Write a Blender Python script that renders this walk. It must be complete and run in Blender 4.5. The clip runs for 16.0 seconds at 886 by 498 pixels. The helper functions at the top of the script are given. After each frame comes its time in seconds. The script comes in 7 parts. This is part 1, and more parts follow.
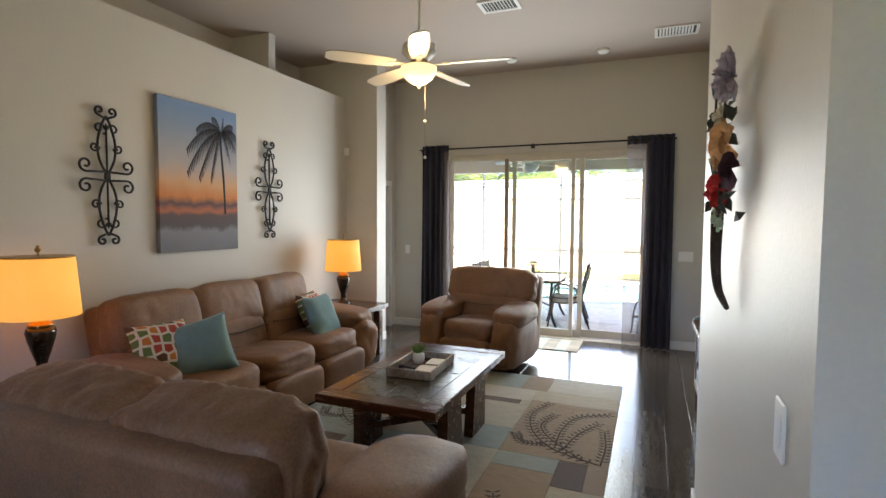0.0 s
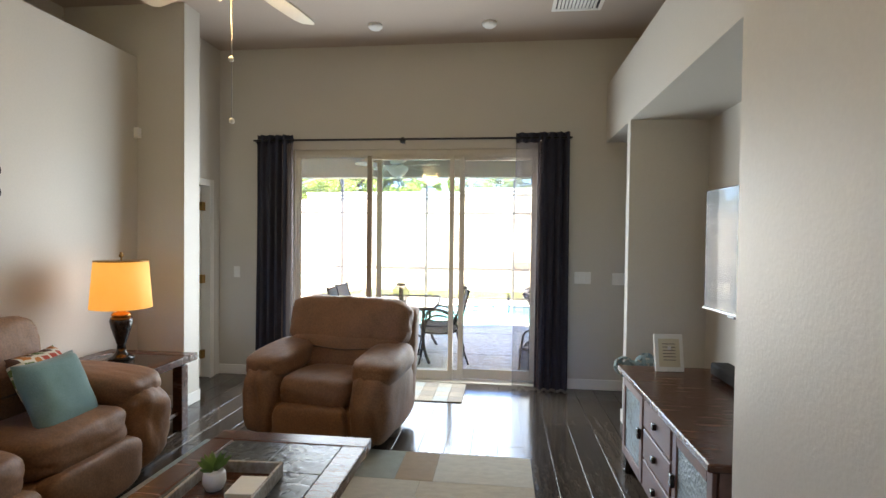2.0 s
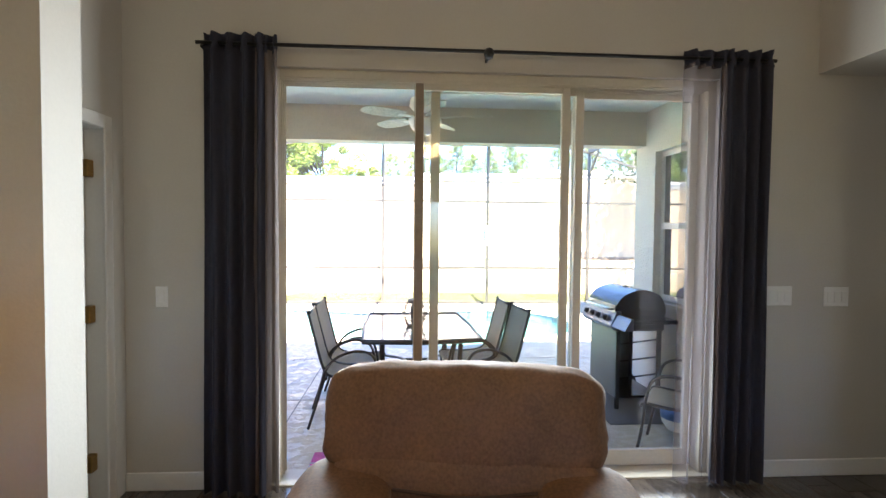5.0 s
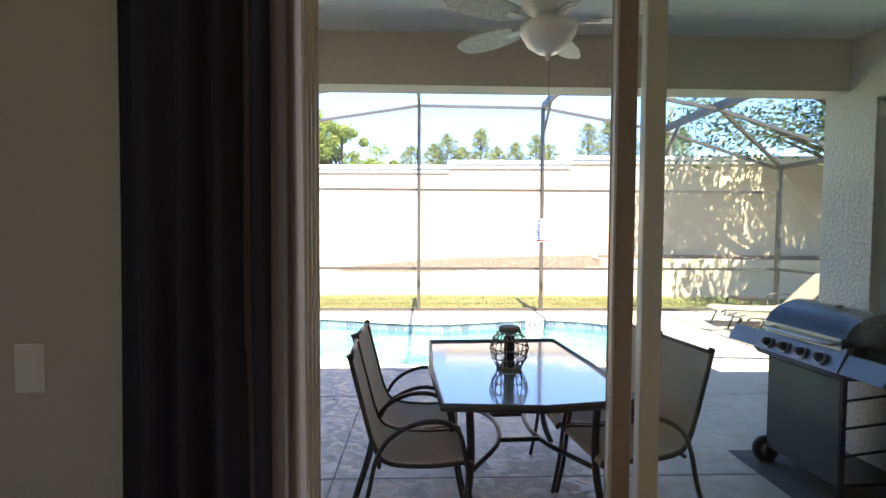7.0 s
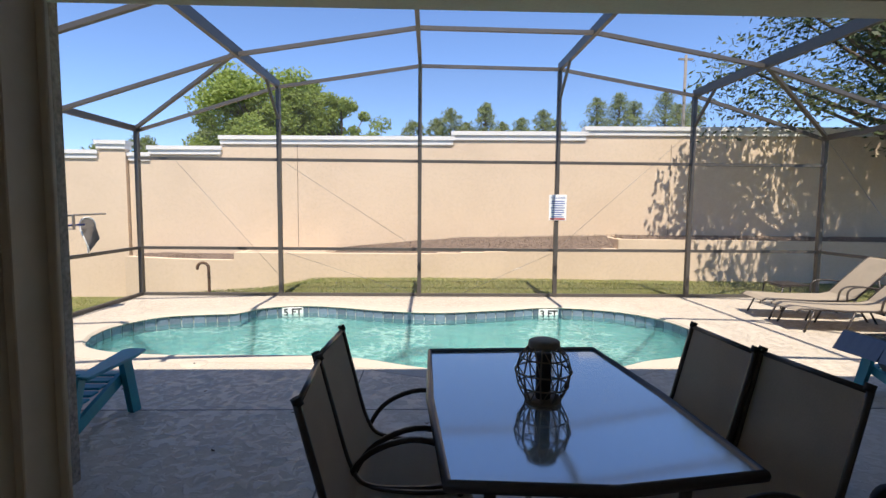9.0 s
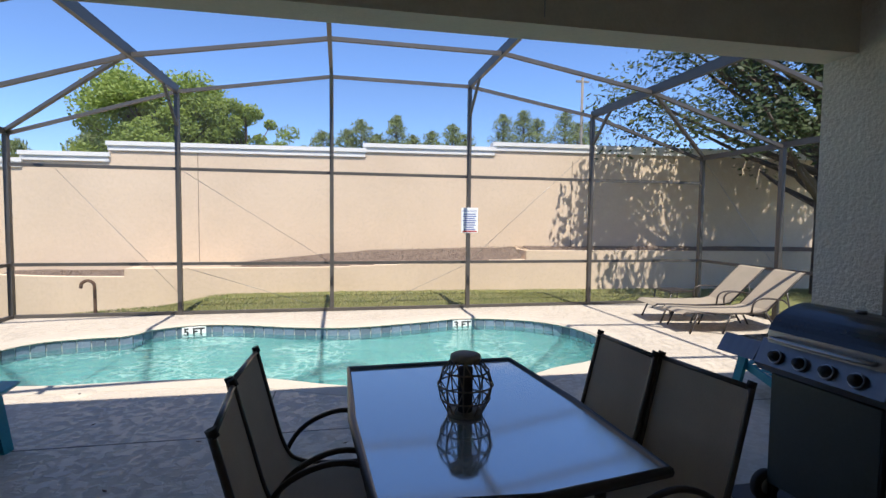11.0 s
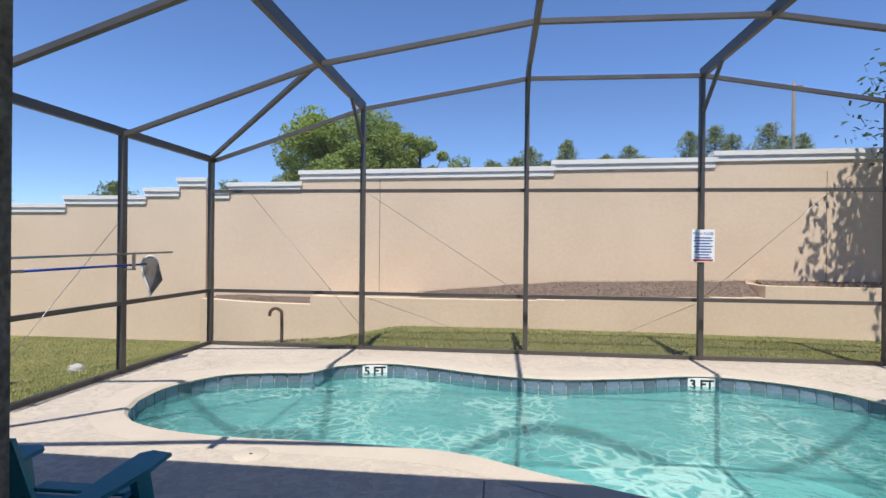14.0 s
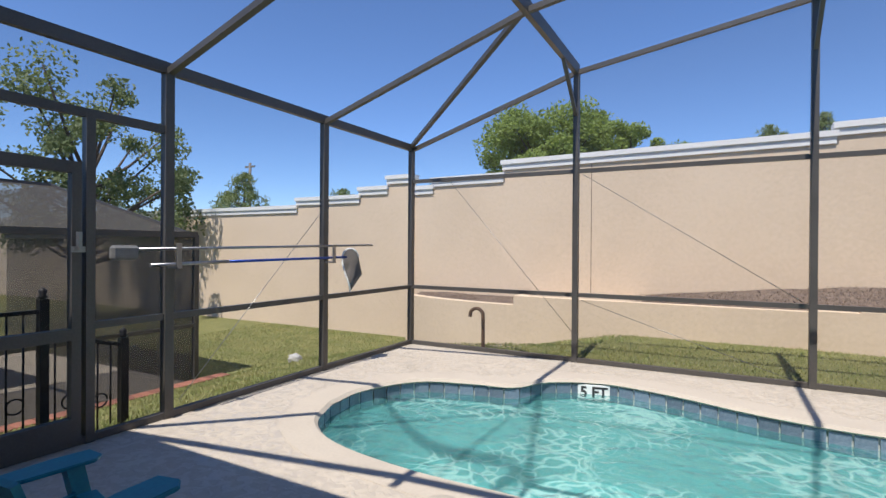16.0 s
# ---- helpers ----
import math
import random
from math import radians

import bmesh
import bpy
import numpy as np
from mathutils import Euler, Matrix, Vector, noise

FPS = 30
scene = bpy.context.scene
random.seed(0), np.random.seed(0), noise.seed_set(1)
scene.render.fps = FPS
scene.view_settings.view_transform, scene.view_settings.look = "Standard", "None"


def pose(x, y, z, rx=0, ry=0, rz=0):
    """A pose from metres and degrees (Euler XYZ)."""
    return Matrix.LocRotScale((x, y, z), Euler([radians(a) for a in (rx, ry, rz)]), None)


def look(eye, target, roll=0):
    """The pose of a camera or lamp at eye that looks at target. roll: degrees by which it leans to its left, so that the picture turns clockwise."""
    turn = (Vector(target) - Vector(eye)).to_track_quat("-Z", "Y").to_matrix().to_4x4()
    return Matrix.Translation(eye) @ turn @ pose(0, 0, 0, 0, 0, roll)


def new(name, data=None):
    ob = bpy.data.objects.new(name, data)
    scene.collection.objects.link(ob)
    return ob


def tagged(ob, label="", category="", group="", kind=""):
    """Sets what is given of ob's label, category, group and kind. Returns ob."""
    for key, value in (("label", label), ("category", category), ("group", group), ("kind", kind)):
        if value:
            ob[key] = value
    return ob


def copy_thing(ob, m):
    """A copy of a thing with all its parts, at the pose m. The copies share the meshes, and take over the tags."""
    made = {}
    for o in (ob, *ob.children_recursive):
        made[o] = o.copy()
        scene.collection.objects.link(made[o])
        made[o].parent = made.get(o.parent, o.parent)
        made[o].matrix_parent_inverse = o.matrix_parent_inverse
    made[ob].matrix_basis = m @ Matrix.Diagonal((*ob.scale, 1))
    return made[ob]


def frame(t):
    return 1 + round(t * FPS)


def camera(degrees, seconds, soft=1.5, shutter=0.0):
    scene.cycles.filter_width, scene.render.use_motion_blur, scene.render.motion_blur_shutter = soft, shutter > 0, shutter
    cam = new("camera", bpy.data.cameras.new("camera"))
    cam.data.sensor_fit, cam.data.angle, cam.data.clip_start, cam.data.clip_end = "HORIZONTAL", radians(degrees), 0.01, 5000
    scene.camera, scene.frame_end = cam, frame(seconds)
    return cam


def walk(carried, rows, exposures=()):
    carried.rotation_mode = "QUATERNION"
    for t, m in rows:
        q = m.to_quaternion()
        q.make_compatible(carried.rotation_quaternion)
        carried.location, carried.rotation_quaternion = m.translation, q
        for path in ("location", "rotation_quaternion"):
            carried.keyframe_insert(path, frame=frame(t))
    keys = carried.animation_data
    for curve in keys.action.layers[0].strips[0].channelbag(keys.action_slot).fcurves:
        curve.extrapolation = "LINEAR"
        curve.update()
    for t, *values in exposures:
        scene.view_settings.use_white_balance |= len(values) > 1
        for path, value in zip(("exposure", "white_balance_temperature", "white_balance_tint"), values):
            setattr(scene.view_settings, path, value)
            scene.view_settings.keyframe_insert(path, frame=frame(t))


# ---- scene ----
cam = camera(81.5, 16.0)
PATH = [
    (0, (1.565, -6.765, 1.546), (0.817, -4.914, 1.434), 0.4),
    (0.5, (1.515, -6.62, 1.533), (0.81, -4.752, 1.413), 0.3),
    (1, (1.457, -6.243, 1.528), (0.868, -4.333, 1.466), 0.4),
    (1.5, (1.307, -5.797, 1.519), (0.92, -3.836, 1.45), 0.6),
    (2, (1.148, -5.314, 1.519), (0.919, -3.328, 1.475), 0.7),
    (2.5, (0.917, -4.808, 1.548), (0.621, -2.83, 1.545), 0.7),
    (3, (0.71, -4.401, 1.536), (0.481, -2.415, 1.573), 0.8),
    (3.2, (0.612, -4.242, 1.535), (0.417, -2.252, 1.587), 0.9),
    (5.5, (-0.484, -2.602, 1.497), (-0.324, -0.61, 1.411), 0.5),
    (6, (-0.574, -2.116, 1.484), (-0.453, -0.12, 1.444), 0.6),
    (6.5, (-0.669, -1.675, 1.467), (-0.56, 0.321, 1.409), 0.5),
    (7, (-0.777, -1.257, 1.463), (-0.709, 0.741, 1.38), 0.3),
    (7.5, (-0.823, -0.855, 1.416), (-0.73, 1.142, 1.341), 0.9),
    (8, (-0.768, -0.536, 1.397), (-0.722, 1.456, 1.233), 0.5),
    (10.3, (-0.748, -0.207, 1.445), (-0.565, 1.779, 1.287), 0.6),
    (10.5, (-0.753, -0.214, 1.442), (-0.495, 1.764, 1.296), 0.6),
    (11, (-0.794, -0.263, 1.436), (-0.396, 1.694, 1.32), 0.6),
    (11.5, (-0.778, -0.284, 1.435), (-0.356, 1.669, 1.335), 0.6),
    (12, (-0.795, -0.114, 1.452), (-0.416, 1.844, 1.302), 0.6),
    (12.5, (-0.718, 0.19, 1.445), (-0.506, 2.175, 1.333), 0.3),
    (13, (-0.836, 0.513, 1.400), (-0.791, 2.511, 1.322), 0.4),
    (13.5, (-0.99, 0.848, 1.382), (-1.107, 2.844, 1.335), 0.7),
    (14, (-1.27, 1.205, 1.355), (-1.49, 3.194, 1.352), 0.55),
    (14.5, (-1.46, 1.523, 1.335), (-1.872, 3.48, 1.341), 0.5),
    (15, (-1.6, 1.825, 1.302), (-2.205, 3.731, 1.302), 0.5),
    (15.5, (-1.7, 2.095, 1.287), (-2.565, 3.898, 1.253), 0.5),
    (16, (-1.715, 2.293, 1.254), (-2.666, 4.052, 1.246), 0.4),
]
walk(cam, [(t, look(eye, target, roll)) for t, eye, target, roll in PATH],
     [(0, 4.03, 7000, 12), (1.0, 4.05, 6900, 12), (2.0, 3.95, 6900, 12), (3.2, 3.95, 6900, 12), (5.5, 3.8, 7050, 12), (6.0, 3.6, 7150, 12), (6.5, 3.12, 7250, 12), (7.0, 2.58, 7400, 12), (7.5, 1.88, 8000, 12), (8.0, 1.37, 8500, 12),
      (8.2, 1.1, 8200, 12), (10.3, 0.88, 6600, 10), (12.0, 0.9, 6550, 10), (13.0, 0.66, 6500, 10), (16, 0.54, 6500, 10)])

# ---- light ----
SUN_EL, SUN_AZ = 61.9, 3.2     # degrees up; degrees that the sun stands towards +x from -y
world = bpy.data.worlds.new("sky")
scene.world = world
world.use_nodes = True
wn = world.node_tree
sky = wn.nodes.new("ShaderNodeTexSky")
sky.sky_type, sky.sun_disc = "NISHITA", False
sky.sun_elevation, sky.sun_rotation = radians(SUN_EL), radians(180 - SUN_AZ)
sky.air_density, sky.dust_density, sky.ozone_density = 0.8, 0.0, 9.0
tint = wn.nodes.new("ShaderNodeVectorMath")
tint.operation, tint.inputs[1].default_value = "MULTIPLY", (1.0, 0.98, 1.03)
wn.links.new(sky.outputs[0], tint.inputs[0])
wn.links.new(tint.outputs[0], wn.nodes["Background"].inputs[0])
wn.nodes["Background"].inputs[1].default_value = 0.125
sun = new("sun", bpy.data.lights.new("sun", "SUN"))
sun.data.energy, sun.data.angle, sun.data.color = 4.0, radians(0.5), (1.0, 0.95, 0.88)
ca, sa = math.cos(radians(SUN_EL)), math.sin(radians(SUN_EL))
sun_at = Vector((ca * math.sin(radians(SUN_AZ)), -ca * math.cos(radians(SUN_AZ)), sa))
sun.matrix_world = look(sun_at * 40, (0, 0, 0))

# daylight from the sky, in the opening of the glass door
day = new("door_daylight", bpy.data.lights.new("door_daylight", "AREA"))
day.data.shape, day.data.size, day.data.size_y, day.data.energy, day.data.color = "RECTANGLE", 2.5, 2.2, 9.3, (0.80, 0.92, 1.0)
day.matrix_world = look((0.2, 0.012, 1.25), (0.2, -4.0, 1.0))
# warm fill for the loveseat's back, in an added window out of view
back = new("back_fill_light", bpy.data.lights.new("back_fill_light", "AREA"))
back.data.shape, back.data.size, back.data.size_y, back.data.energy, back.data.color = "RECTANGLE", 1.7, 1.2, 0.95, (1.0, 0.72, 0.44)
back.matrix_world = look((0.6, -8.98, 1.6), (0.3, -4.0, 1.2))

# ---- tools ----
def part(name, bm, material, parent=None, label=""):
    """Links a bmesh as one mesh object, under a thing or a part."""
    me = bpy.data.meshes.new(name)
    bm.to_mesh(me)
    bm.free()
    me.materials.append(material)
    ob = new(name, me)
    if parent is not None:
        ob.parent = parent
    if label:
        ob["label"] = label
    return ob


def thing(name, x, y, z, rz=0, label="", category="", group="", kind=""):
    """An Empty at the base of a thing, which its parts hang from."""
    ob = new(name)
    ob.empty_display_size = 0.1
    ob.matrix_world = pose(x, y, z, 0, 0, rz)
    return tagged(ob, label, category, group, kind)


def merge(bm, other, m=None):
    """Adds another bmesh, moved by m, and frees it."""
    if m is not None:
        bmesh.ops.transform(other, matrix=m, verts=other.verts)
    tmp = bpy.data.meshes.new("tmp")
    other.to_mesh(tmp)
    other.free()
    bm.from_mesh(tmp)
    bpy.data.meshes.remove(tmp)
    return bm


def box(x0, y0, z0, x1, y1, z1, bevel=0.0, segs=1, smooth=False):
    bm = bmesh.new()
    bmesh.ops.create_cube(bm, size=1)
    for v in bm.verts:
        v.co = Vector(((x0 + x1) / 2 + v.co.x * (x1 - x0), (y0 + y1) / 2 + v.co.y * (y1 - y0), (z0 + z1) / 2 + v.co.z * (z1 - z0)))
    if bevel:
        bmesh.ops.bevel(bm, geom=bm.edges[:], offset=bevel, segments=segs, affect="EDGES", profile=0.5)
    if smooth:
        for f in bm.faces:
            f.smooth = True
    return bm


def boxes(*rows, bevel=0.0):
    bm = bmesh.new()
    for r in rows:
        merge(bm, box(*r, bevel=bevel))
    return bm


def prism(points, z0, z1, bevel=0.0):
    """An upright prism over a plan outline."""
    bm = bmesh.new()
    f = bm.faces.new([bm.verts.new((x, y, z0)) for x, y in points])
    r = bmesh.ops.extrude_face_region(bm, geom=[f])
    for v in r["geom"]:
        if isinstance(v, bmesh.types.BMVert):
            v.co.z = z1
    bmesh.ops.recalc_face_normals(bm, faces=bm.faces[:])
    if bevel:
        bmesh.ops.bevel(bm, geom=bm.edges[:], offset=bevel, segments=2, affect="EDGES")
    return bm


def lathe(profile, n=24, axis_at=(0, 0)):
    """A turned body from (radius, height) rows."""
    bm = bmesh.new()
    rings = []
    for r, z in profile:
        rings.append([bm.verts.new((axis_at[0] + r * math.cos(2 * math.pi * i / n), axis_at[1] + r * math.sin(2 * math.pi * i / n), z)) for i in range(n)])
    for a, b in zip(rings, rings[1:]):
        for i in range(n):
            bm.faces.new((a[i], a[(i + 1) % n], b[(i + 1) % n], b[i]))
    if profile[0][0] > 1e-4:
        bm.faces.new(rings[0][::-1])
    if profile[-1][0] > 1e-4:
        bm.faces.new(rings[-1])
    bmesh.ops.remove_doubles(bm, verts=bm.verts[:], dist=1e-5)
    bmesh.ops.recalc_face_normals(bm, faces=bm.faces[:])
    for f in bm.faces:
        f.smooth = True
    return bm


def tube(points, r, n=8, closed=False, flat=1.0, r_end=None):
    """A round bar along a path; flat squeezes it across."""
    pts = [Vector(p) for p in points]
    bm = bmesh.new()
    rings = []
    count = len(pts)
    side = None
    for i, p in enumerate(pts):
        a = pts[i - 1] if i else (pts[-1] if closed else p)
        b = pts[i + 1] if i + 1 < count else (pts[0] if closed else p)
        d = (b - a).normalized()
        if side is None:
            side = d.cross(Vector((0, 0, 1)))
            if side.length < 0.05:
                side = d.cross(Vector((1, 0, 0)))
        side = (side - d * side.dot(d)).normalized()
        up = side.cross(d)
        rr = r if r_end is None else r + (r_end - r) * i / max(1, count - 1)
        rings.append([bm.verts.new(p + side * rr * math.cos(2 * math.pi * k / n) + up * rr * flat * math.sin(2 * math.pi * k / n)) for k in range(n)])
    pairs = list(zip(rings, rings[1:])) + ([(rings[-1], rings[0])] if closed else [])
    for a, b in pairs:
        for k in range(n):
            f = bm.faces.new((a[k], a[(k + 1) % n], b[(k + 1) % n], b[k]))
            f.smooth = n > 4
    if not closed:
        bm.faces.new(rings[0][::-1])
        bm.faces.new(rings[-1])
    bmesh.ops.recalc_face_normals(bm, faces=bm.faces[:])
    return bm


def curve_points(pts, steps=8):
    """Points along a smooth line through pts."""
    p = [Vector(q) for q in pts]
    p = [p[0] * 2 - p[1]] + p + [p[-1] * 2 - p[-2]]
    out = []
    for i in range(1, len(p) - 2):
        for k in range(steps):
            t = k / steps
            out.append(0.5 * ((2 * p[i]) + (p[i + 1] - p[i - 1]) * t + (2 * p[i - 1] - 5 * p[i] + 4 * p[i + 1] - p[i + 2]) * t * t + (3 * p[i] - p[i - 1] - 3 * p[i + 1] + p[i + 2]) * t ** 3))
    out.append(p[-2])
    return out


def bar(a, b, w, h=None):
    """A square bar from a to b, w across and h in height."""
    a, b = Vector(a), Vector(b)
    d = b - a
    bm = box(-w / 2, 0, -(h or w) / 2, w / 2, d.length, (h or w) / 2)
    bmesh.ops.transform(bm, matrix=Matrix.Translation(a) @ d.to_track_quat("Y", "Z").to_matrix().to_4x4(), verts=bm.verts)
    return bm


def cushion(sx, sy, sz, puff=0.35, n=10, seed=0, wrinkle=0.012, crease=0.0):
    """A stuffed block with soft edges and a slightly uneven face, centred on the origin."""
    bm = bmesh.new()
    bmesh.ops.create_cube(bm, size=2)
    bmesh.ops.subdivide_edges(bm, edges=bm.edges[:], cuts=n, use_grid_fill=True)
    e = 2 + 4 * (1 - puff)
    for v in bm.verts:
        c = v.co
        k = (abs(c.x) ** e + abs(c.y) ** e + abs(c.z) ** e) ** (1 / e)
        c = c / k
        w = 1 + wrinkle * 6 * (noise.noise(c * 1.7 + Vector((seed * 3.1, 0, 0)))) + wrinkle * 2 * noise.noise(c * 5 + Vector((0, seed * 2.3, 0)))
        v.co = Vector((c.x * sx / 2 * w, c.y * sy / 2 * w, c.z * sz / 2 * w))
        if crease:
            q = Vector((v.co.x * 5, v.co.y * 15, v.co.z * 5)) + Vector((seed * 1.7, seed, 0))
            ridge = 1 - abs(noise.noise(q)) * 2.2 + 0.5 * noise.noise(q * 2.3)
            v.co += Vector((c.x, c.y, c.z)).normalized() * crease * (ridge - 0.6)
    for f in bm.faces:
        f.smooth = True
    return bm


# ---- materials ----
def material(name, color, rough=0.6, metal=0.0, color2=None, scale=8.0, grain=60.0, amount=0.35, bump=0.15, bump_scale=None, stretch=(1, 1, 1), spec=0.5, sheen=0.0, random_amount=0.0, coords="Object", rough_var=0.1, bump_dist=0.01, emit=None, strength=0.0):
    """Colour in two scales of noise, with fine relief."""
    m = bpy.data.materials.new(name)
    m.use_nodes = True
    nt = m.node_tree
    b = nt.nodes["Principled BSDF"]
    L = nt.links.new
    tc = nt.nodes.new("ShaderNodeTexCoord")
    mp = nt.nodes.new("ShaderNodeMapping")
    mp.inputs["Scale"].default_value = stretch
    L(tc.outputs[coords], mp.inputs[0])
    n1 = nt.nodes.new("ShaderNodeTexNoise")
    n1.inputs["Scale"].default_value, n1.inputs["Detail"].default_value = scale, 5
    L(mp.outputs[0], n1.inputs["Vector"])
    n2 = nt.nodes.new("ShaderNodeTexNoise")
    n2.inputs["Scale"].default_value, n2.inputs["Detail"].default_value = grain, 3
    L(mp.outputs[0], n2.inputs["Vector"])
    add = nt.nodes.new("ShaderNodeMath")
    add.operation = "MULTIPLY_ADD"
    add.inputs[1].default_value = 0.5
    L(n2.outputs["Fac"], add.inputs[0])
    half = nt.nodes.new("ShaderNodeMath")
    half.operation = "MULTIPLY"
    half.inputs[1].default_value = 0.5
    L(n1.outputs["Fac"], half.inputs[0])
    L(half.outputs[0], add.inputs[2])
    ramp = nt.nodes.new("ShaderNodeValToRGB")
    c = Vector(color[:3])
    c2 = Vector(color2[:3]) if color2 else c * (1 - amount)
    ramp.color_ramp.elements[0].position, ramp.color_ramp.elements[1].position = 0.36, 0.62
    ramp.color_ramp.elements[0].color, ramp.color_ramp.elements[1].color = (*c2, 1), (*c, 1)
    L(add.outputs[0], ramp.inputs[0])
    out = ramp.outputs[0]
    if random_amount:
        info = nt.nodes.new("ShaderNodeObjectInfo")
        hsv = nt.nodes.new("ShaderNodeHueSaturation")
        rng = nt.nodes.new("ShaderNodeMapRange")
        rng.inputs["To Min"].default_value, rng.inputs["To Max"].default_value = 1 - random_amount, 1 + random_amount
        L(info.outputs["Random"], rng.inputs[0])
        L(rng.outputs[0], hsv.inputs["Value"])
        L(out, hsv.inputs["Color"])
        out = hsv.outputs[0]
    L(out, b.inputs["Base Color"])
    rr = nt.nodes.new("ShaderNodeMapRange")
    rr.inputs["To Min"].default_value, rr.inputs["To Max"].default_value = max(0.02, rough - rough_var), min(1, rough + rough_var)
    L(n1.outputs["Fac"], rr.inputs[0])
    L(rr.outputs[0], b.inputs["Roughness"])
    b.inputs["Metallic"].default_value = metal
    b.inputs["Specular IOR Level"].default_value = spec
    if sheen:
        b.inputs["Sheen Weight"].default_value, b.inputs["Sheen Roughness"].default_value = sheen, 0.4
    if bump:
        src = n2.outputs["Fac"]
        if bump_scale:
            n3 = nt.nodes.new("ShaderNodeTexNoise")
            n3.inputs["Scale"].default_value, n3.inputs["Detail"].default_value = bump_scale, 4
            L(mp.outputs[0], n3.inputs["Vector"])
            src = n3.outputs["Fac"]
        bp = nt.nodes.new("ShaderNodeBump")
        bp.inputs["Strength"].default_value, bp.inputs["Distance"].default_value = bump, bump_dist
        L(src, bp.inputs["Height"])
        L(bp.outputs[0], b.inputs["Normal"])
    if emit:
        b.inputs["Emission Color"].default_value, b.inputs["Emission Strength"].default_value = (*emit, 1), strength
    return m


def glassy(name, tint=(0.95, 0.98, 0.97), gloss=0.03, rough=0.02):
    """A clear sheet: mostly see-through, with a glossy coat that grows at grazing angles."""
    m = bpy.data.materials.new(name)
    m.use_nodes = True
    nt = m.node_tree
    nt.nodes.remove(nt.nodes["Principled BSDF"])
    tr, gl, mix, lw, pw, ma = (nt.nodes.new("ShaderNode" + k) for k in ("BsdfTransparent", "BsdfGlossy", "MixShader", "LayerWeight", "Math", "Math"))
    tr.inputs[0].default_value = (*tint, 1)
    gl.inputs["Roughness"].default_value = rough
    lw.inputs[0].default_value = 0.5
    pw.operation, pw.inputs[1].default_value = "POWER", 4.0
    ma.operation, ma.inputs[1].default_value, ma.inputs[2].default_value = "MULTIPLY_ADD", 1.0 - gloss, gloss
    nt.links.new(lw.outputs["Facing"], pw.inputs[0])
    nt.links.new(pw.outputs[0], ma.inputs[0])
    nt.links.new(ma.outputs[0], mix.inputs[0])
    nt.links.new(tr.outputs[0], mix.inputs[1])
    nt.links.new(gl.outputs[0], mix.inputs[2])
    nt.links.new(mix.outputs[0], nt.nodes["Material Output"].inputs[0])
    return m


def sheer(name, color, opacity):
    """A thin weave: part cloth, part holes."""
    m = bpy.data.materials.new(name)
    m.use_nodes = True
    nt = m.node_tree
    b = nt.nodes["Principled BSDF"]
    b.inputs["Base Color"].default_value, b.inputs["Roughness"].default_value = (*color, 1), 0.9
    b.inputs["Specular IOR Level"].default_value = 0.1
    b.inputs["Alpha"].default_value = opacity
    return m


def thin_cloth(m, color, share):
    """Lets part of the light through to the other side, as leaves and woven cloth do."""
    nt = m.node_tree
    b = nt.nodes["Principled BSDF"]
    tl, mx = nt.nodes.new("ShaderNodeBsdfTranslucent"), nt.nodes.new("ShaderNodeMixShader")
    tl.inputs[0].default_value = (*color[:3], 1)
    mx.inputs[0].default_value = share
    nt.links.new(b.outputs[0], mx.inputs[1])
    nt.links.new(tl.outputs[0], mx.inputs[2])
    nt.links.new(mx.outputs[0], nt.nodes["Material Output"].inputs[0])


M_WALL = material("wall_paint", (0.55, 0.525, 0.48), 0.5, scale=1.2, grain=70, amount=0.05, bump=0.2, bump_scale=85, bump_dist=0.004)
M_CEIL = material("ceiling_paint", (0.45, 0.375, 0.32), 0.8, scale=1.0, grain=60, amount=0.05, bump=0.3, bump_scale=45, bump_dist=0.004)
M_TRIM = material("white_trim", (0.78, 0.77, 0.74), 0.4, scale=3, amount=0.05, bump=0.03)
M_PLANK = material("dark_plank", (0.085, 0.068, 0.056), 0.15, color2=(0.035, 0.028, 0.024), scale=5, grain=40, stretch=(6, 0.5, 1), bump=0.1, random_amount=0.35, rough_var=0.05, bump_dist=0.001)
M_STUCCO = material("stucco", (0.66, 0.59, 0.50), 0.9, scale=2, grain=50, amount=0.12, bump=0.9, bump_scale=38, bump_dist=0.02)
# stucco darkened for the column's shaded faces; the darker blotches are stains
M_COLUMN = material("shaded_stained_stucco", (0.36, 0.31, 0.25), 0.95, color2=(0.17, 0.14, 0.115), scale=5, grain=40, bump=0.8, bump_scale=30, bump_dist=0.015)
M_BEAM = material("beam_paint", (0.60, 0.52, 0.42), 0.9, scale=2, grain=50, amount=0.1, bump=0.35, bump_scale=60, bump_dist=0.008)
M_SOFFIT = material("lanai_ceiling_paint", (0.74, 0.76, 0.70), 0.8, scale=2, grain=50, amount=0.06, bump=0.5, bump_scale=30, bump_dist=0.012)
M_DECK = material("deck_coat", (0.51, 0.445, 0.362), 0.85, color2=(0.445, 0.388, 0.315), scale=3, grain=26, bump=0.6, bump_scale=22, bump_dist=0.012)
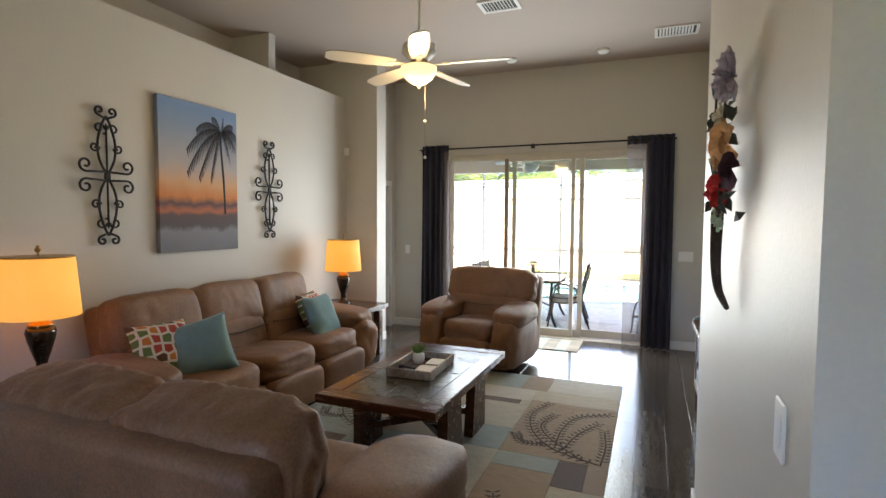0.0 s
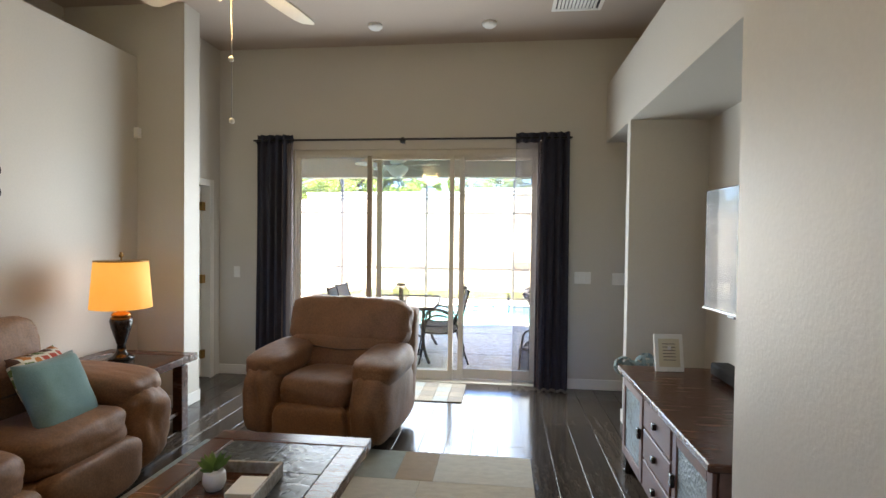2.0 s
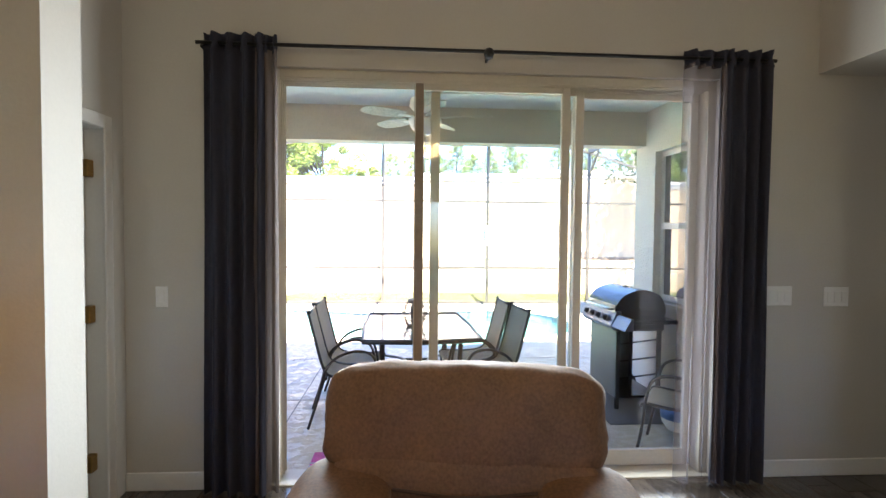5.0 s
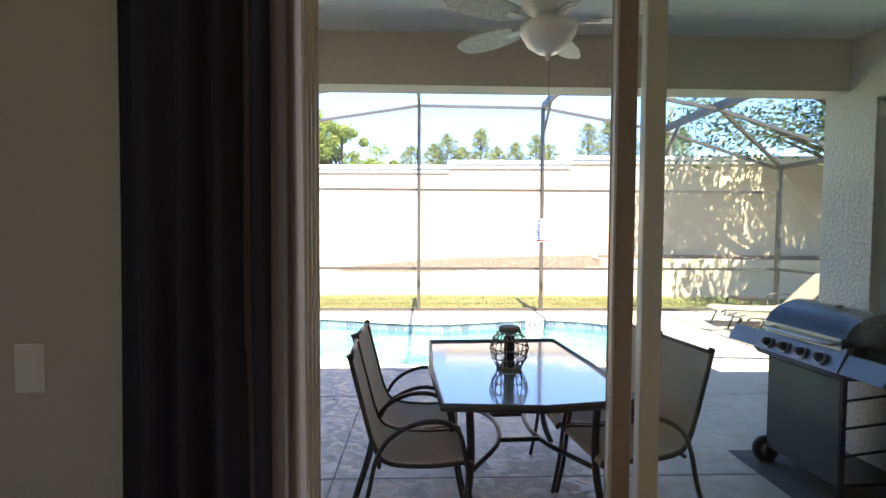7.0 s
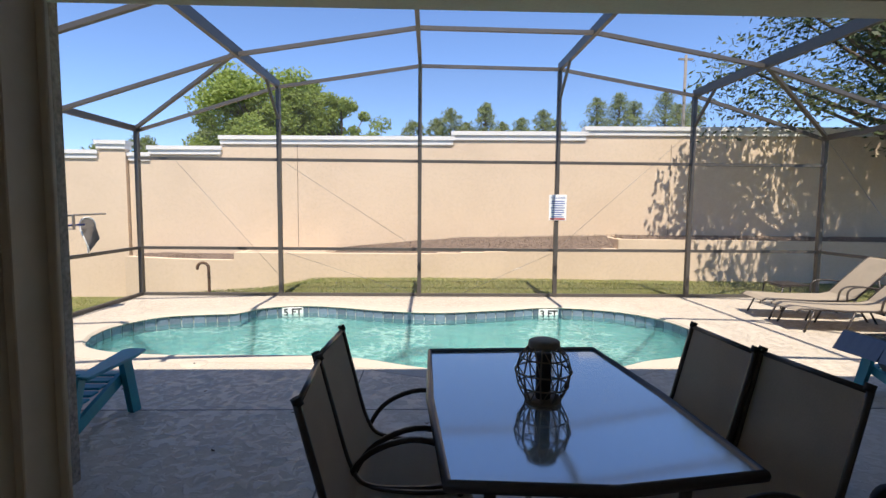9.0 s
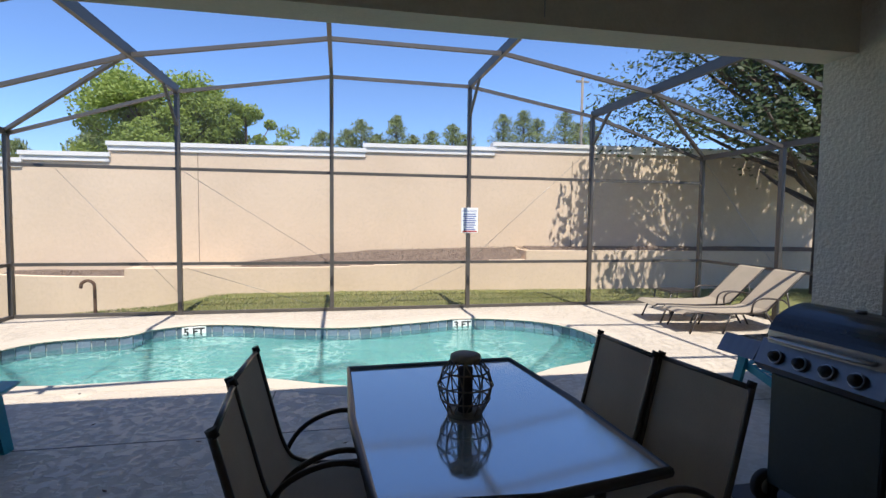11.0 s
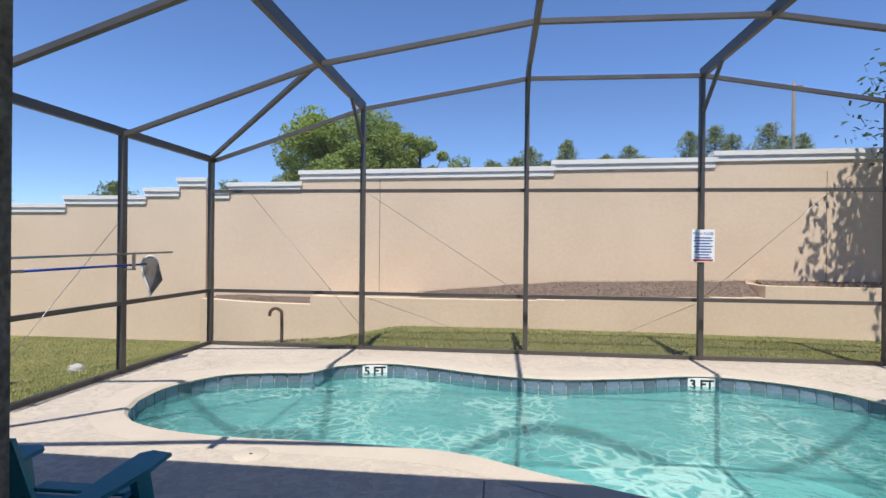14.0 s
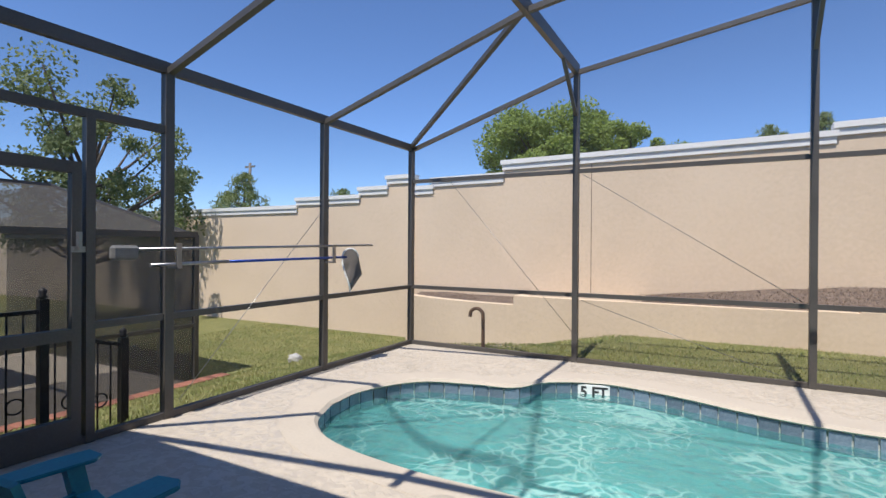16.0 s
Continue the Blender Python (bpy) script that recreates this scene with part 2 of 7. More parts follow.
def knockdown(m, scale):
    """Flattened splatter relief, as on a trowelled deck coat."""
    nt = m.node_tree
    tc = nt.nodes.new("ShaderNodeTexCoord")
    n = nt.nodes.new("ShaderNodeTexNoise")
    n.inputs["Scale"].default_value, n.inputs["Detail"].default_value, n.inputs["Distortion"].default_value = scale, 3, 0.6
    r = nt.nodes.new("ShaderNodeValToRGB")
    r.color_ramp.elements[0].position, r.color_ramp.elements[1].position = 0.46, 0.56
    bp = nt.nodes.new("ShaderNodeBump")
    bp.inputs["Strength"].default_value, bp.inputs["Distance"].default_value = 0.42, 0.006
    L = nt.links.new
    L(tc.outputs["Object"], n.inputs["Vector"])
    L(n.outputs["Fac"], r.inputs[0])
    L(r.outputs[0], bp.inputs["Height"])
    L(bp.outputs[0], nt.nodes["Principled BSDF"].inputs["Normal"])
    rr = nt.nodes.new("ShaderNodeMapRange")
    rr.inputs["To Min"].default_value, rr.inputs["To Max"].default_value = 0.85, 0.3
    L(r.outputs[0], rr.inputs[0])
    L(rr.outputs[0], nt.nodes["Principled BSDF"].inputs["Roughness"])


knockdown(M_DECK, 14)
M_GRASS = material("grass_soil", (0.24, 0.23, 0.08), 0.95, color2=(0.15, 0.16, 0.05), scale=1.5, grain=60, bump=0.8, bump_dist=0.03)
M_FENCE = material("masonry_wall_paint", (0.74, 0.59, 0.44), 0.9, color2=(0.66, 0.52, 0.38), scale=0.7, grain=18, bump=0.25, bump_scale=30)
M_CAP = material("white_cap_paint", (0.80, 0.79, 0.77), 0.7, scale=2, amount=0.08, bump=0.1)
M_ALU = material("bronze_aluminium", (0.105, 0.096, 0.088), 0.45, metal=0.3, scale=3, amount=0.2, bump=0.03)
M_FRAME = material("almond_aluminium", (0.62, 0.58, 0.50), 0.45, scale=3, amount=0.08, bump=0.03)
M_GLASS = glassy("door_glass")
M_ROOF = material("roof_shingle", (0.20, 0.15, 0.11), 0.9, scale=4, grain=30, bump=0.5)

# ---- house ----
FLOOR_T, CEIL, LEDGE = 0.0, 3.52, 3.06
DECK = -0.13


def setting(name, bm, mat, label=""):
    return tagged(part(name, bm, mat, None, label), kind="structure")


XL, XR = -1.12, 1.547          # slider opening
DOOR_TOP = 2.44
setting("wall_north", boxes((-5.9, 0, -0.3, XL, 0.2, 3.7), (XR, 0, -0.3, 4.2, 0.2, 3.7), (XL, 0, DOOR_TOP, XR, 0.2, 3.7), (XL, 0, -0.3, XR, 0.2, -0.012)), M_WALL)
setting("wall_west", boxes((-2.25, -7.6, 0, -2.045, -1.125, LEDGE)), M_WALL)
setting("wall_west_upper", boxes((-2.95, -7.6, LEDGE, -2.75, 0, 3.6)), M_WALL)
setting("ledge_west", boxes((-2.75, -7.6, LEDGE - 0.1, -2.25, -1.125, LEDGE)), M_WALL)
setting("column_west", boxes((-2.75, -1.125, 0, -1.604, -0.9, CEIL)), M_WALL)
setting("wall_west_door", boxes((-2.08, -0.9, 2.05, -1.93, 0, CEIL), (-2.08, -0.13, 0, -1.93, 0, 2.05)), M_WALL)
setting("wall_beyond_door", boxes((-4.3, -2.2, 0, -4.2, 0, CEIL), (-4.2, -2.3, 0, -2.25, -2.2, CEIL)), M_WALL)
setting("wall_east_near", boxes((1.82, -5.77, 0, 2.9, -3.75, CEIL)), M_WALL)
setting("wall_east_tv", boxes((2.78, -3.75, 0, 2.9, -0.98, CEIL)), M_WALL)
setting("wall_east_stub", boxes((2.167, -0.98, 0, 2.9, -0.88, 2.49)), M_WALL)
setting("band_east", boxes((2.167, -3.75, 2.49, 2.78, 0, LEDGE)), M_WALL)
setting("wall_east_upper", boxes((2.78, -0.98, 2.49, 2.9, 0, CEIL)), M_WALL)
setting("wall_passage_end", boxes((4.1, -1.5, 0, 4.2, 0, 2.6), (2.9, -1.5, 0, 4.1, -1.4, 2.6)), M_WALL)
setting("ceiling_passage", boxes((2.78, -1.5, 2.6, 4.2, 0, 2.7)), M_CEIL)
setting("wall_south", boxes((-2.25, -9.2, 0, -0.3, -9.0, CEIL), (1.5, -9.2, 0, 4.2, -9.0, CEIL), (-0.3, -9.2, 0, 1.5, -9.0, 0.95), (-0.3, -9.2, 2.25, 1.5, -9.0, CEIL), (-2.25, -9.0, 0, -2.05, -7.6, CEIL), (4.0, -9.0, 0, 4.2, -5.77, CEIL), (2.9, -5.87, 0, 4.0, -5.77, CEIL)), M_WALL)
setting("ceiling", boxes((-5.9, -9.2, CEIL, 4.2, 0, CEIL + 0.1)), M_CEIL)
setting("floor", boxes((-4.3, -9.2, -0.2, 4.2, 0.0, -0.012)), M_PLANK)

# ---- lanai ----
setting("lanai_ceiling", boxes((-5.9, 0.2, 2.76, 2.3, 2.21, 2.86)), M_SOFFIT)
setting("lanai_beam", boxes((-5.9, 2.21, 2.41, 2.13, 2.43, 2.86)), M_BEAM)
setting("roof_overhang", boxes((-6.2, 2.43, 2.62, 2.6, 2.97, 2.8)), M_FRAME)
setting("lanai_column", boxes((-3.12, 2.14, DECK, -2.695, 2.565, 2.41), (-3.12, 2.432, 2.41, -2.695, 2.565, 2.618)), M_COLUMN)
setting("wall_lanai_east", boxes((2.13, 0.2, -0.3, 2.33, 1.0, 2.86), (2.13, 2.0, -0.3, 2.33, 2.43, 2.86), (2.13, 1.0, -0.3, 2.33, 2.0, 0.85), (2.13, 1.0, 2.32, 2.33, 2.0, 2.86), (2.33, 2.23, -0.3, 9, 2.43, 2.86)), M_STUCCO)
# unseen; its back eave is lengthened to keep sun out of the added window
setting("house_roof", boxes((-6.2, -10.9, 3.75, 9, 2.2, 3.85)), M_ROOF)

# ---- garden ----
M_PEBBLE = material("pool_plaster", (0.36, 0.58, 0.56), 0.6, color2=(0.29, 0.50, 0.49), scale=2.5, grain=40, bump=0.05)
M_COPING = material("coping_coat", (0.51, 0.445, 0.362), 0.85, color2=(0.46, 0.40, 0.325), scale=3, grain=40, bump=0.3, bump_dist=0.005)
M_TILE = material("blue_grey_tile", (0.20, 0.25, 0.31), 0.25, color2=(0.10, 0.145, 0.20), scale=18, grain=90, bump=0.1, random_amount=0.3)
M_GROUT = material("pale_grout", (0.62, 0.64, 0.62), 0.8, scale=8, amount=0.15)
M_WHITE = material("white_plastic", (0.80, 0.80, 0.78), 0.4, scale=5, amount=0.05, bump=0.02)
M_BLACK = material("black_print", (0.03, 0.03, 0.032), 0.5, scale=5, amount=0.1, bump=0.02)
M_MULCH = material("bark_mulch", (0.25, 0.185, 0.145), 0.95, color2=(0.11, 0.08, 0.062), scale=14, grain=60, bump=0.9, bump_dist=0.03)
M_SCREEN = sheer("insect_screen", (0.06, 0.06, 0.065), 0.2)
M_ROOF_SCREEN = sheer("roof_screen", (0.06, 0.06, 0.065), 0.04)
M_SCREEN_DARK = sheer("old_insect_screen", (0.10, 0.092, 0.085), 0.66)


def water_material():
    """Clear tinted water with a rippled, mirror-like surface and painted caustic light."""
    m = bpy.data.materials.new("pool_water")
    m.use_nodes = True
    nt = m.node_tree
    nt.nodes.remove(nt.nodes["Principled BSDF"])
    tr, gl, mix, fr, bp, tc, ns, ms = (nt.nodes.new("ShaderNode" + k) for k in ("BsdfTransparent", "BsdfGlossy", "MixShader", "Fresnel", "Bump", "TexCoord", "TexNoise", "TexNoise"))
    tr.inputs[0].default_value = (0.56, 0.84, 0.85, 1)
    gl.inputs["Roughness"].default_value = 0.03
    ns.inputs["Scale"].default_value, ns.inputs["Detail"].default_value, ns.inputs["Distortion"].default_value = 7.5, 4, 0.8
    bp.inputs["Strength"].default_value, bp.inputs["Distance"].default_value = 0.8, 0.05
    fr.inputs[0].default_value = 1.33
    L = nt.links.new
    L(tc.outputs["Object"], ns.inputs["Vector"])
    L(ns.outputs["Fac"], bp.inputs["Height"])
    # caustic light painted into the transparent tint: a bright net, strongest in patches
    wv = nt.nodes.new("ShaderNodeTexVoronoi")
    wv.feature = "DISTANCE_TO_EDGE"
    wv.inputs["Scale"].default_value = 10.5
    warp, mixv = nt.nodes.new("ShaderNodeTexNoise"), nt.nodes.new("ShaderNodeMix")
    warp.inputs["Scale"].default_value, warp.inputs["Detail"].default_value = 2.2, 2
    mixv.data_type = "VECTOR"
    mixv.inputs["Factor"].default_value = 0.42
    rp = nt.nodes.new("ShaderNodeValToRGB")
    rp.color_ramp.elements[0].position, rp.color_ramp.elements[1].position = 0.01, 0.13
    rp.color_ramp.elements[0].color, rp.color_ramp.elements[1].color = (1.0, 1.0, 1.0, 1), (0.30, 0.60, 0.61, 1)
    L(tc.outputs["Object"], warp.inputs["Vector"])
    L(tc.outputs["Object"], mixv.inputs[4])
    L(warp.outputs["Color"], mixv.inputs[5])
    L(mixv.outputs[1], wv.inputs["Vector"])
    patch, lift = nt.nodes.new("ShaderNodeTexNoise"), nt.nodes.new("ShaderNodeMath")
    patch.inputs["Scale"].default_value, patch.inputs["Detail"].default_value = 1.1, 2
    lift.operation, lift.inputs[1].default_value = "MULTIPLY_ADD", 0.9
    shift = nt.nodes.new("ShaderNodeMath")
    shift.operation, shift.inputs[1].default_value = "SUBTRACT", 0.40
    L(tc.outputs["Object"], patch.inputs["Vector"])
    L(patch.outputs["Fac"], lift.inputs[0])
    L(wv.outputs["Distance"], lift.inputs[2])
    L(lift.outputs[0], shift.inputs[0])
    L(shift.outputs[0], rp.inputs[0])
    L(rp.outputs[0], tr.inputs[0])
    L(bp.outputs[0], gl.inputs["Normal"])
    L(bp.outputs[0], fr.inputs["Normal"])
    milk, part_mix = nt.nodes.new("ShaderNodeBsdfDiffuse"), nt.nodes.new("ShaderNodeMixShader")
    milk.inputs[0].default_value = (0.13, 0.38, 0.38, 1)
    part_mix.inputs[0].default_value = 0.24
    L(tr.outputs[0], part_mix.inputs[1])
    L(milk.outputs[0], part_mix.inputs[2])
    L(fr.outputs[0], mix.inputs[0])
    L(part_mix.outputs[0], mix.inputs[1])
    L(gl.outputs[0], mix.inputs[2])
    L(mix.outputs[0], nt.nodes["Material Output"].inputs[0])
    return m


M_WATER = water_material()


def text_part(name, words, size, m, mat, parent=None, extrude=0.001, bold=0.0):
    """Raised lettering in the built-in font, centred."""
    cu = bpy.data.curves.new(name, "FONT")
    cu.body, cu.size, cu.extrude, cu.align_x, cu.align_y = words, size, extrude, "CENTER", "CENTER"
    cu.offset = bold
    tmp = bpy.data.objects.new(name, cu)
    scene.collection.objects.link(tmp)
    me = bpy.data.meshes.new_from_object(tmp.evaluated_get(bpy.context.evaluated_depsgraph_get()))
    bpy.data.objects.remove(tmp)
    me.materials.clear()
    me.materials.append(mat)
    ob = new(name, me)
    ob.matrix_world = m
    if parent is not None:
        ob.parent = parent
    return ob


# the pool's outline, walked round from its west end
POOL = curve_points([(-4.78, 5.85, 0), (-4.8, 6.35, 0), (-4.5, 6.92, 0), (-3.95, 7.12, 0), (-3.55, 7.2, 0), (-3.3, 7.58, 0), (-2.75, 7.8, 0), (-2.1, 7.68, 0), (-1.4, 7.42, 0), (-0.6, 7.3, 0), (0.3, 7.48, 0), (1.15, 7.7, 0),
                     (1.95, 7.5, 0), (2.5, 7.0, 0), (2.7, 6.2, 0), (2.48, 5.42, 0), (1.98, 4.98, 0), (1.5, 4.8, 0), (1.08, 4.56, 0), (0.7, 4.37, 0), (0.25, 4.3, 0), (-0.25, 4.37, 0), (-0.92, 4.63, 0), (-1.6, 4.93, 0), (-2.6, 5.0, 0), (-3.4, 5.0, 0), (-4.1, 5.12, 0), (-4.55, 5.4, 0), (-4.78, 5.85, 0)], 5)[:-1]


def offset_loop(loop, d):
    """The loop moved outward by d (it runs clockwise)."""
    out = []
    n = len(loop)
    for i, p in enumerate(loop):
        t = (loop[(i + 1) % n] - loop[i - 1]).normalized()
        out.append(p + Vector((-t.y, t.x, 0)) * d)
    return out


def band(loop_a, za, loop_b, zb, bm=None):
    """Quads between two loops."""
    bm = bm or bmesh.new()
    a = [bm.verts.new((p.x, p.y, za)) for p in loop_a]
    b = [bm.verts.new((p.x, p.y, zb)) for p in loop_b]
    for i in range(len(a)):
        j = (i + 1) % len(a)
        bm.faces.new((a[i], a[j], b[j], b[i])).smooth = True
    return bm


EDGE = offset_loop(POOL, 0.26)


def deck_sheet():
    """The deck's top with the pool cut out, and its outer edge."""
    bm = bmesh.new()
    outer = [bm.verts.new(p) for p in ((-5.75, 0.2, DECK), (6.3, 0.2, DECK), (6.3, 8.66, DECK), (-5.75, 8.66, DECK))]
    inner = [bm.verts.new((p.x, p.y, DECK)) for p in EDGE]
    edges = [bm.edges.new((v[i], v[(i + 1) % len(v)])) for v in (outer, inner) for i in range(len(v))]
    bmesh.ops.triangle_fill(bm, use_beauty=True, edges=edges)
    for a, b in zip(outer, outer[1:] + outer[:1]):
        c, d = bm.verts.new((b.co.x, b.co.y, -0.4)), bm.verts.new((a.co.x, a.co.y, -0.4))
        bm.faces.new((a, b, c, d))
    bmesh.ops.recalc_face_normals(bm, faces=bm.faces[:])
    for f in bm.faces:
        if abs(f.normal.z) > 0.5 and f.normal.z < 0:
            f.normal_flip()
    return bm


setting("deck", deck_sheet(), M_DECK)
# control joints in the deck
for yy in (1.95, 3.55):
    tagged(part("deck_joint", boxes((-5.7, yy, DECK - 0.01, 6.2, yy + 0.012, DECK + 0.0015)), M_ALU), kind="structure")
tagged(part("deck_joint", boxes((-1.36, 0.25, DECK - 0.01, -1.348, 4.5, DECK + 0.0015)), M_ALU), kind="structure")

pool = thing("swimming_pool", 0, 0, 0, 0, "kidney-shaped pool of clear turquoise water with blue tile edge", "pool")
cop = bmesh.new()
for (d0, z0), (d1, z1) in zip(((0.262, DECK - 0.03), (0.26, DECK + 0.003), (0.05, DECK + 0.004), (0.0, DECK + 0.002), (-0.03, DECK - 0.025)), ((0.26, DECK + 0.003), (0.05, DECK + 0.004), (0.0, DECK + 0.002), (-0.03, DECK - 0.025), (0.0, DECK - 0.045))):
    band(offset_loop(POOL, d0), z0, offset_loop(POOL, d1), z1, cop)
bmesh.ops.remove_doubles(cop, verts=cop.verts[:], dist=1e-4)
bmesh.ops.recalc_face_normals(cop, faces=cop.faces[:])
for f in cop.faces:
    f.smooth = False
part("coping", cop, M_COPING, pool, "cream textured concrete coping")
part("tile_backing", band(offset_loop(POOL, 0.01), DECK - 0.03, offset_loop(POOL, 0.01), -0.345), M_GROUT, pool)
basin = band(offset_loop(POOL, 0.0), -0.34, offset_loop(POOL, -0.12), -1.15)
ring = offset_loop(POOL, -0.12)
f = basin.faces.new([basin.verts.new((p.x, p.y, -1.15)) for p in ring])
bmesh.ops.triangulate(basin, faces=[f])
bmesh.ops.recalc_face_normals(basin, faces=basin.faces[:])
part("basin", basin, M_PEBBLE, pool)
wat = bmesh.new()
f = wat.faces.new([wat.verts.new((p.x, p.y, -0.275)) for p in offset_loop(POOL, 0.005)])
bmesh.ops.triangulate(wat, faces=[f])
for f in wat.faces:
    if f.normal.z < 0:
        f.normal_flip()
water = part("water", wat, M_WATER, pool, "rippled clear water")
water.visible_shadow = False

# ground, lawn and planted bed
def ground_z(x, y):
    edge = -5.85 + 2.6 * min(1.0, max(0.0, (y - 8.6) / 1.6))
    z = -0.18 - 0.67 * min(1.0, max(0.0, (edge - x) / 3.0))
    return z + 0.015 * noise.noise(Vector((x * 0.7, y * 0.7, 0)))


def ground_sheet():
    bm = bmesh.new()
    xs = [-400, -120, -60, -40] + [-30 + i * 0.75 for i in range(73)] + [40, 80, 400]
    ys = [-400, -60, -20] + [-3 + i * 0.75 for i in range(25)] + [18, 22, 30, 60, 120, 500]
    grid = [[bm.verts.new((x, y, ground_z(x, y) if not (-5.72 < x < 6.28 and 0.2 < y < 8.63) else -1.6)) for x in xs] for y in ys]
    for j in range(len(ys) - 1):
        for i in range(len(xs) - 1):
            bm.faces.new((grid[j][i], grid[j][i + 1], grid[j + 1][i + 1], grid[j + 1][i])).smooth = True
    return bm


setting("ground", ground_sheet(), M_GRASS)


def wall_run(a, b, z0, z1, thick=0.2):
    """A straight wall piece from a to b in plan, between two heights; its face is on the -y side."""
    ax, ay = a
    bx, by = b
    d = Vector((bx - ax, by - ay, 0)).normalized()
    nrm = Vector((-d.y, d.x, 0)) * thick
    return prism([(ax, ay), (bx, by), (bx + nrm.x, by + nrm.y), (ax + nrm.x, ay + nrm.y)], z0, z1)


def high_y(x):
    return 12.04 - 0.06 * (x + 0.2)


def left_y(x):
    return 12.4


HIGH = [(-8.0, -7.5, 2.66), (-7.5, -5.75, 2.82), (-5.75, -0.2, 3.07), (-0.2, 2.9, 3.19), (2.9, 16.0, 3.31)]
LEFT = [(-44.0, -11.57, 2.33), (-11.57, -9.52, 2.52), (-9.52, -8.69, 2.70), (-8.69, -8.02, 2.93)]


def cap_run(bm, a, b, z, d):
    merge(bm, wall_run((a[0] - 0.03, a[1] - d), (b[0] + 0.05, b[1] - d), z - 0.09, z, 0.2 + 2 * d))
    merge(bm, wall_run((a[0] - 0.0, a[1] - d * 0.55), (b[0] + 0.02, b[1] - d * 0.55), z - 0.2, z - 0.09, 0.2 + 1.1 * d))


for name, runs, fy in (("garden_wall", HIGH, high_y), ("boundary_wall", LEFT, left_y)):
    w = thing(name, 0, 0, 0, 0, "tall tan painted masonry wall with stepped white cap", "garden wall", kind="structure")
    for x0, x1, z in runs:
        part("wall_section", wall_run((x0, fy(x0)), (x1, fy(x1)), -1.2, z - 0.19), M_FENCE, w)
        c = bmesh.new()
        cap_run(c, (x0, fy(x0)), (x1, fy(x1)), z, 0.07)
        part("wall_cap", c, M_CAP, w, "white moulded wall cap")
for xj in (-3.9, 4.9):
    tagged(part("wall_joint", boxes((xj, high_y(xj) - 0.003, 0.3, xj + 0.012, high_y(xj) + 0.01, 2.9)), M_MULCH), kind="structure")

LOWLINE = curve_points([(-7.9, 12.0, 0), (-6.8, 11.55, 0), (-5.6, 11.3, 0), (-3.6, 11.2, 0), (-1.6, 11.2, 0), (0.5, 11.15, 0), (2.6, 11.05, 0), (5.0, 10.9, 0), (8.0, 10.6, 0), (13.0, 9.9, 0)], 4)


def low_y(x):
    for a, b in zip(LOWLINE, LOWLINE[1:]):
        if a.x <= x <= b.x:
            return a.y + (b.y - a.y) * (x - a.x) / max(1e-6, b.x - a.x)
    return None


def low_top(x):
    """The planter wall's height, in three steps."""
    return 0.19 if x < -5.08 else (0.36 + 0.16 * max(0.0, x + 0.9) / 4.3 if x < 3.47 else 0.73)


def low_wall():
    bm = bmesh.new()
    stops = sorted([p.x for p in LOWLINE] + [-5.08, 3.47])
    for xa, xb in zip(stops, stops[1:]):
        if xb - xa < 0.01:
            continue
        merge(bm, wall_run((xa, low_y(xa + 1e-6)), (xb + 0.004, low_y(xb - 1e-6)), -1.2, low_top((xa + xb) / 2), 0.2))
    for x in (3.47, -5.08):
        merge(bm, prism([(x, low_y(x) + 0.05), (x + 0.2, low_y(x) + 0.05), (x + 0.2, high_y(x) + 0.05), (x, high_y(x) + 0.05)], -0.5, low_top(x + 0.01) - 0.002))
    return bm


setting("planter_wall", low_wall(), M_FENCE)


def bed_back(x):
    """Height of the bed against the tall wall."""
    return 0.24 if x < -5.08 else (0.36 if x < -3.6 else min(0.8, 0.36 + 0.35 * min(1.0, (x + 3.6) / 3.6) + 0.025 * max(0.0, x)))


def bed_z(x, t):
    return low_top(x) - 0.03 + max(0.06, bed_back(x) - low_top(x) + 0.03) * t


def bed(x0, x1):
    bm = bmesh.new()
    rows = []
    n = max(4, int((x1 - x0) / 0.25))
    for i in range(n + 1):
        x = x0 + (x1 - x0) * i / n
        yl = low_y(x)
        rows.append([bm.verts.new((x, yl + 0.15 + (high_y(x) - yl - 0.1) * k / 5, bed_z(x if 0 < i < n else (x0 + 0.001 if i == 0 else x1 - 0.001), k / 5) + 0.03 * noise.noise(Vector((x * 1.5, k * 0.6, 1))))) for k in range(6)])
    for a, b in zip(rows, rows[1:]):
        for k in range(5):
            bm.faces.new((a[k], b[k], b[k + 1], a[k + 1])).smooth = True
    return bm


M_SAND = material("pale_sandy_soil", (0.52, 0.42, 0.32), 0.95, color2=(0.40, 0.31, 0.23), scale=6, grain=50, bump=0.5, bump_dist=0.01)
setting("mulch_bed", bed(-7.8, -5.08), M_MULCH)
setting("sand_bed", bed(-5.08, -2.9), M_SAND)
setting("mulch_bed", bed(-2.9, 3.47), M_MULCH)
setting("mulch_bed", bed(3.67, 12.9), M_MULCH)


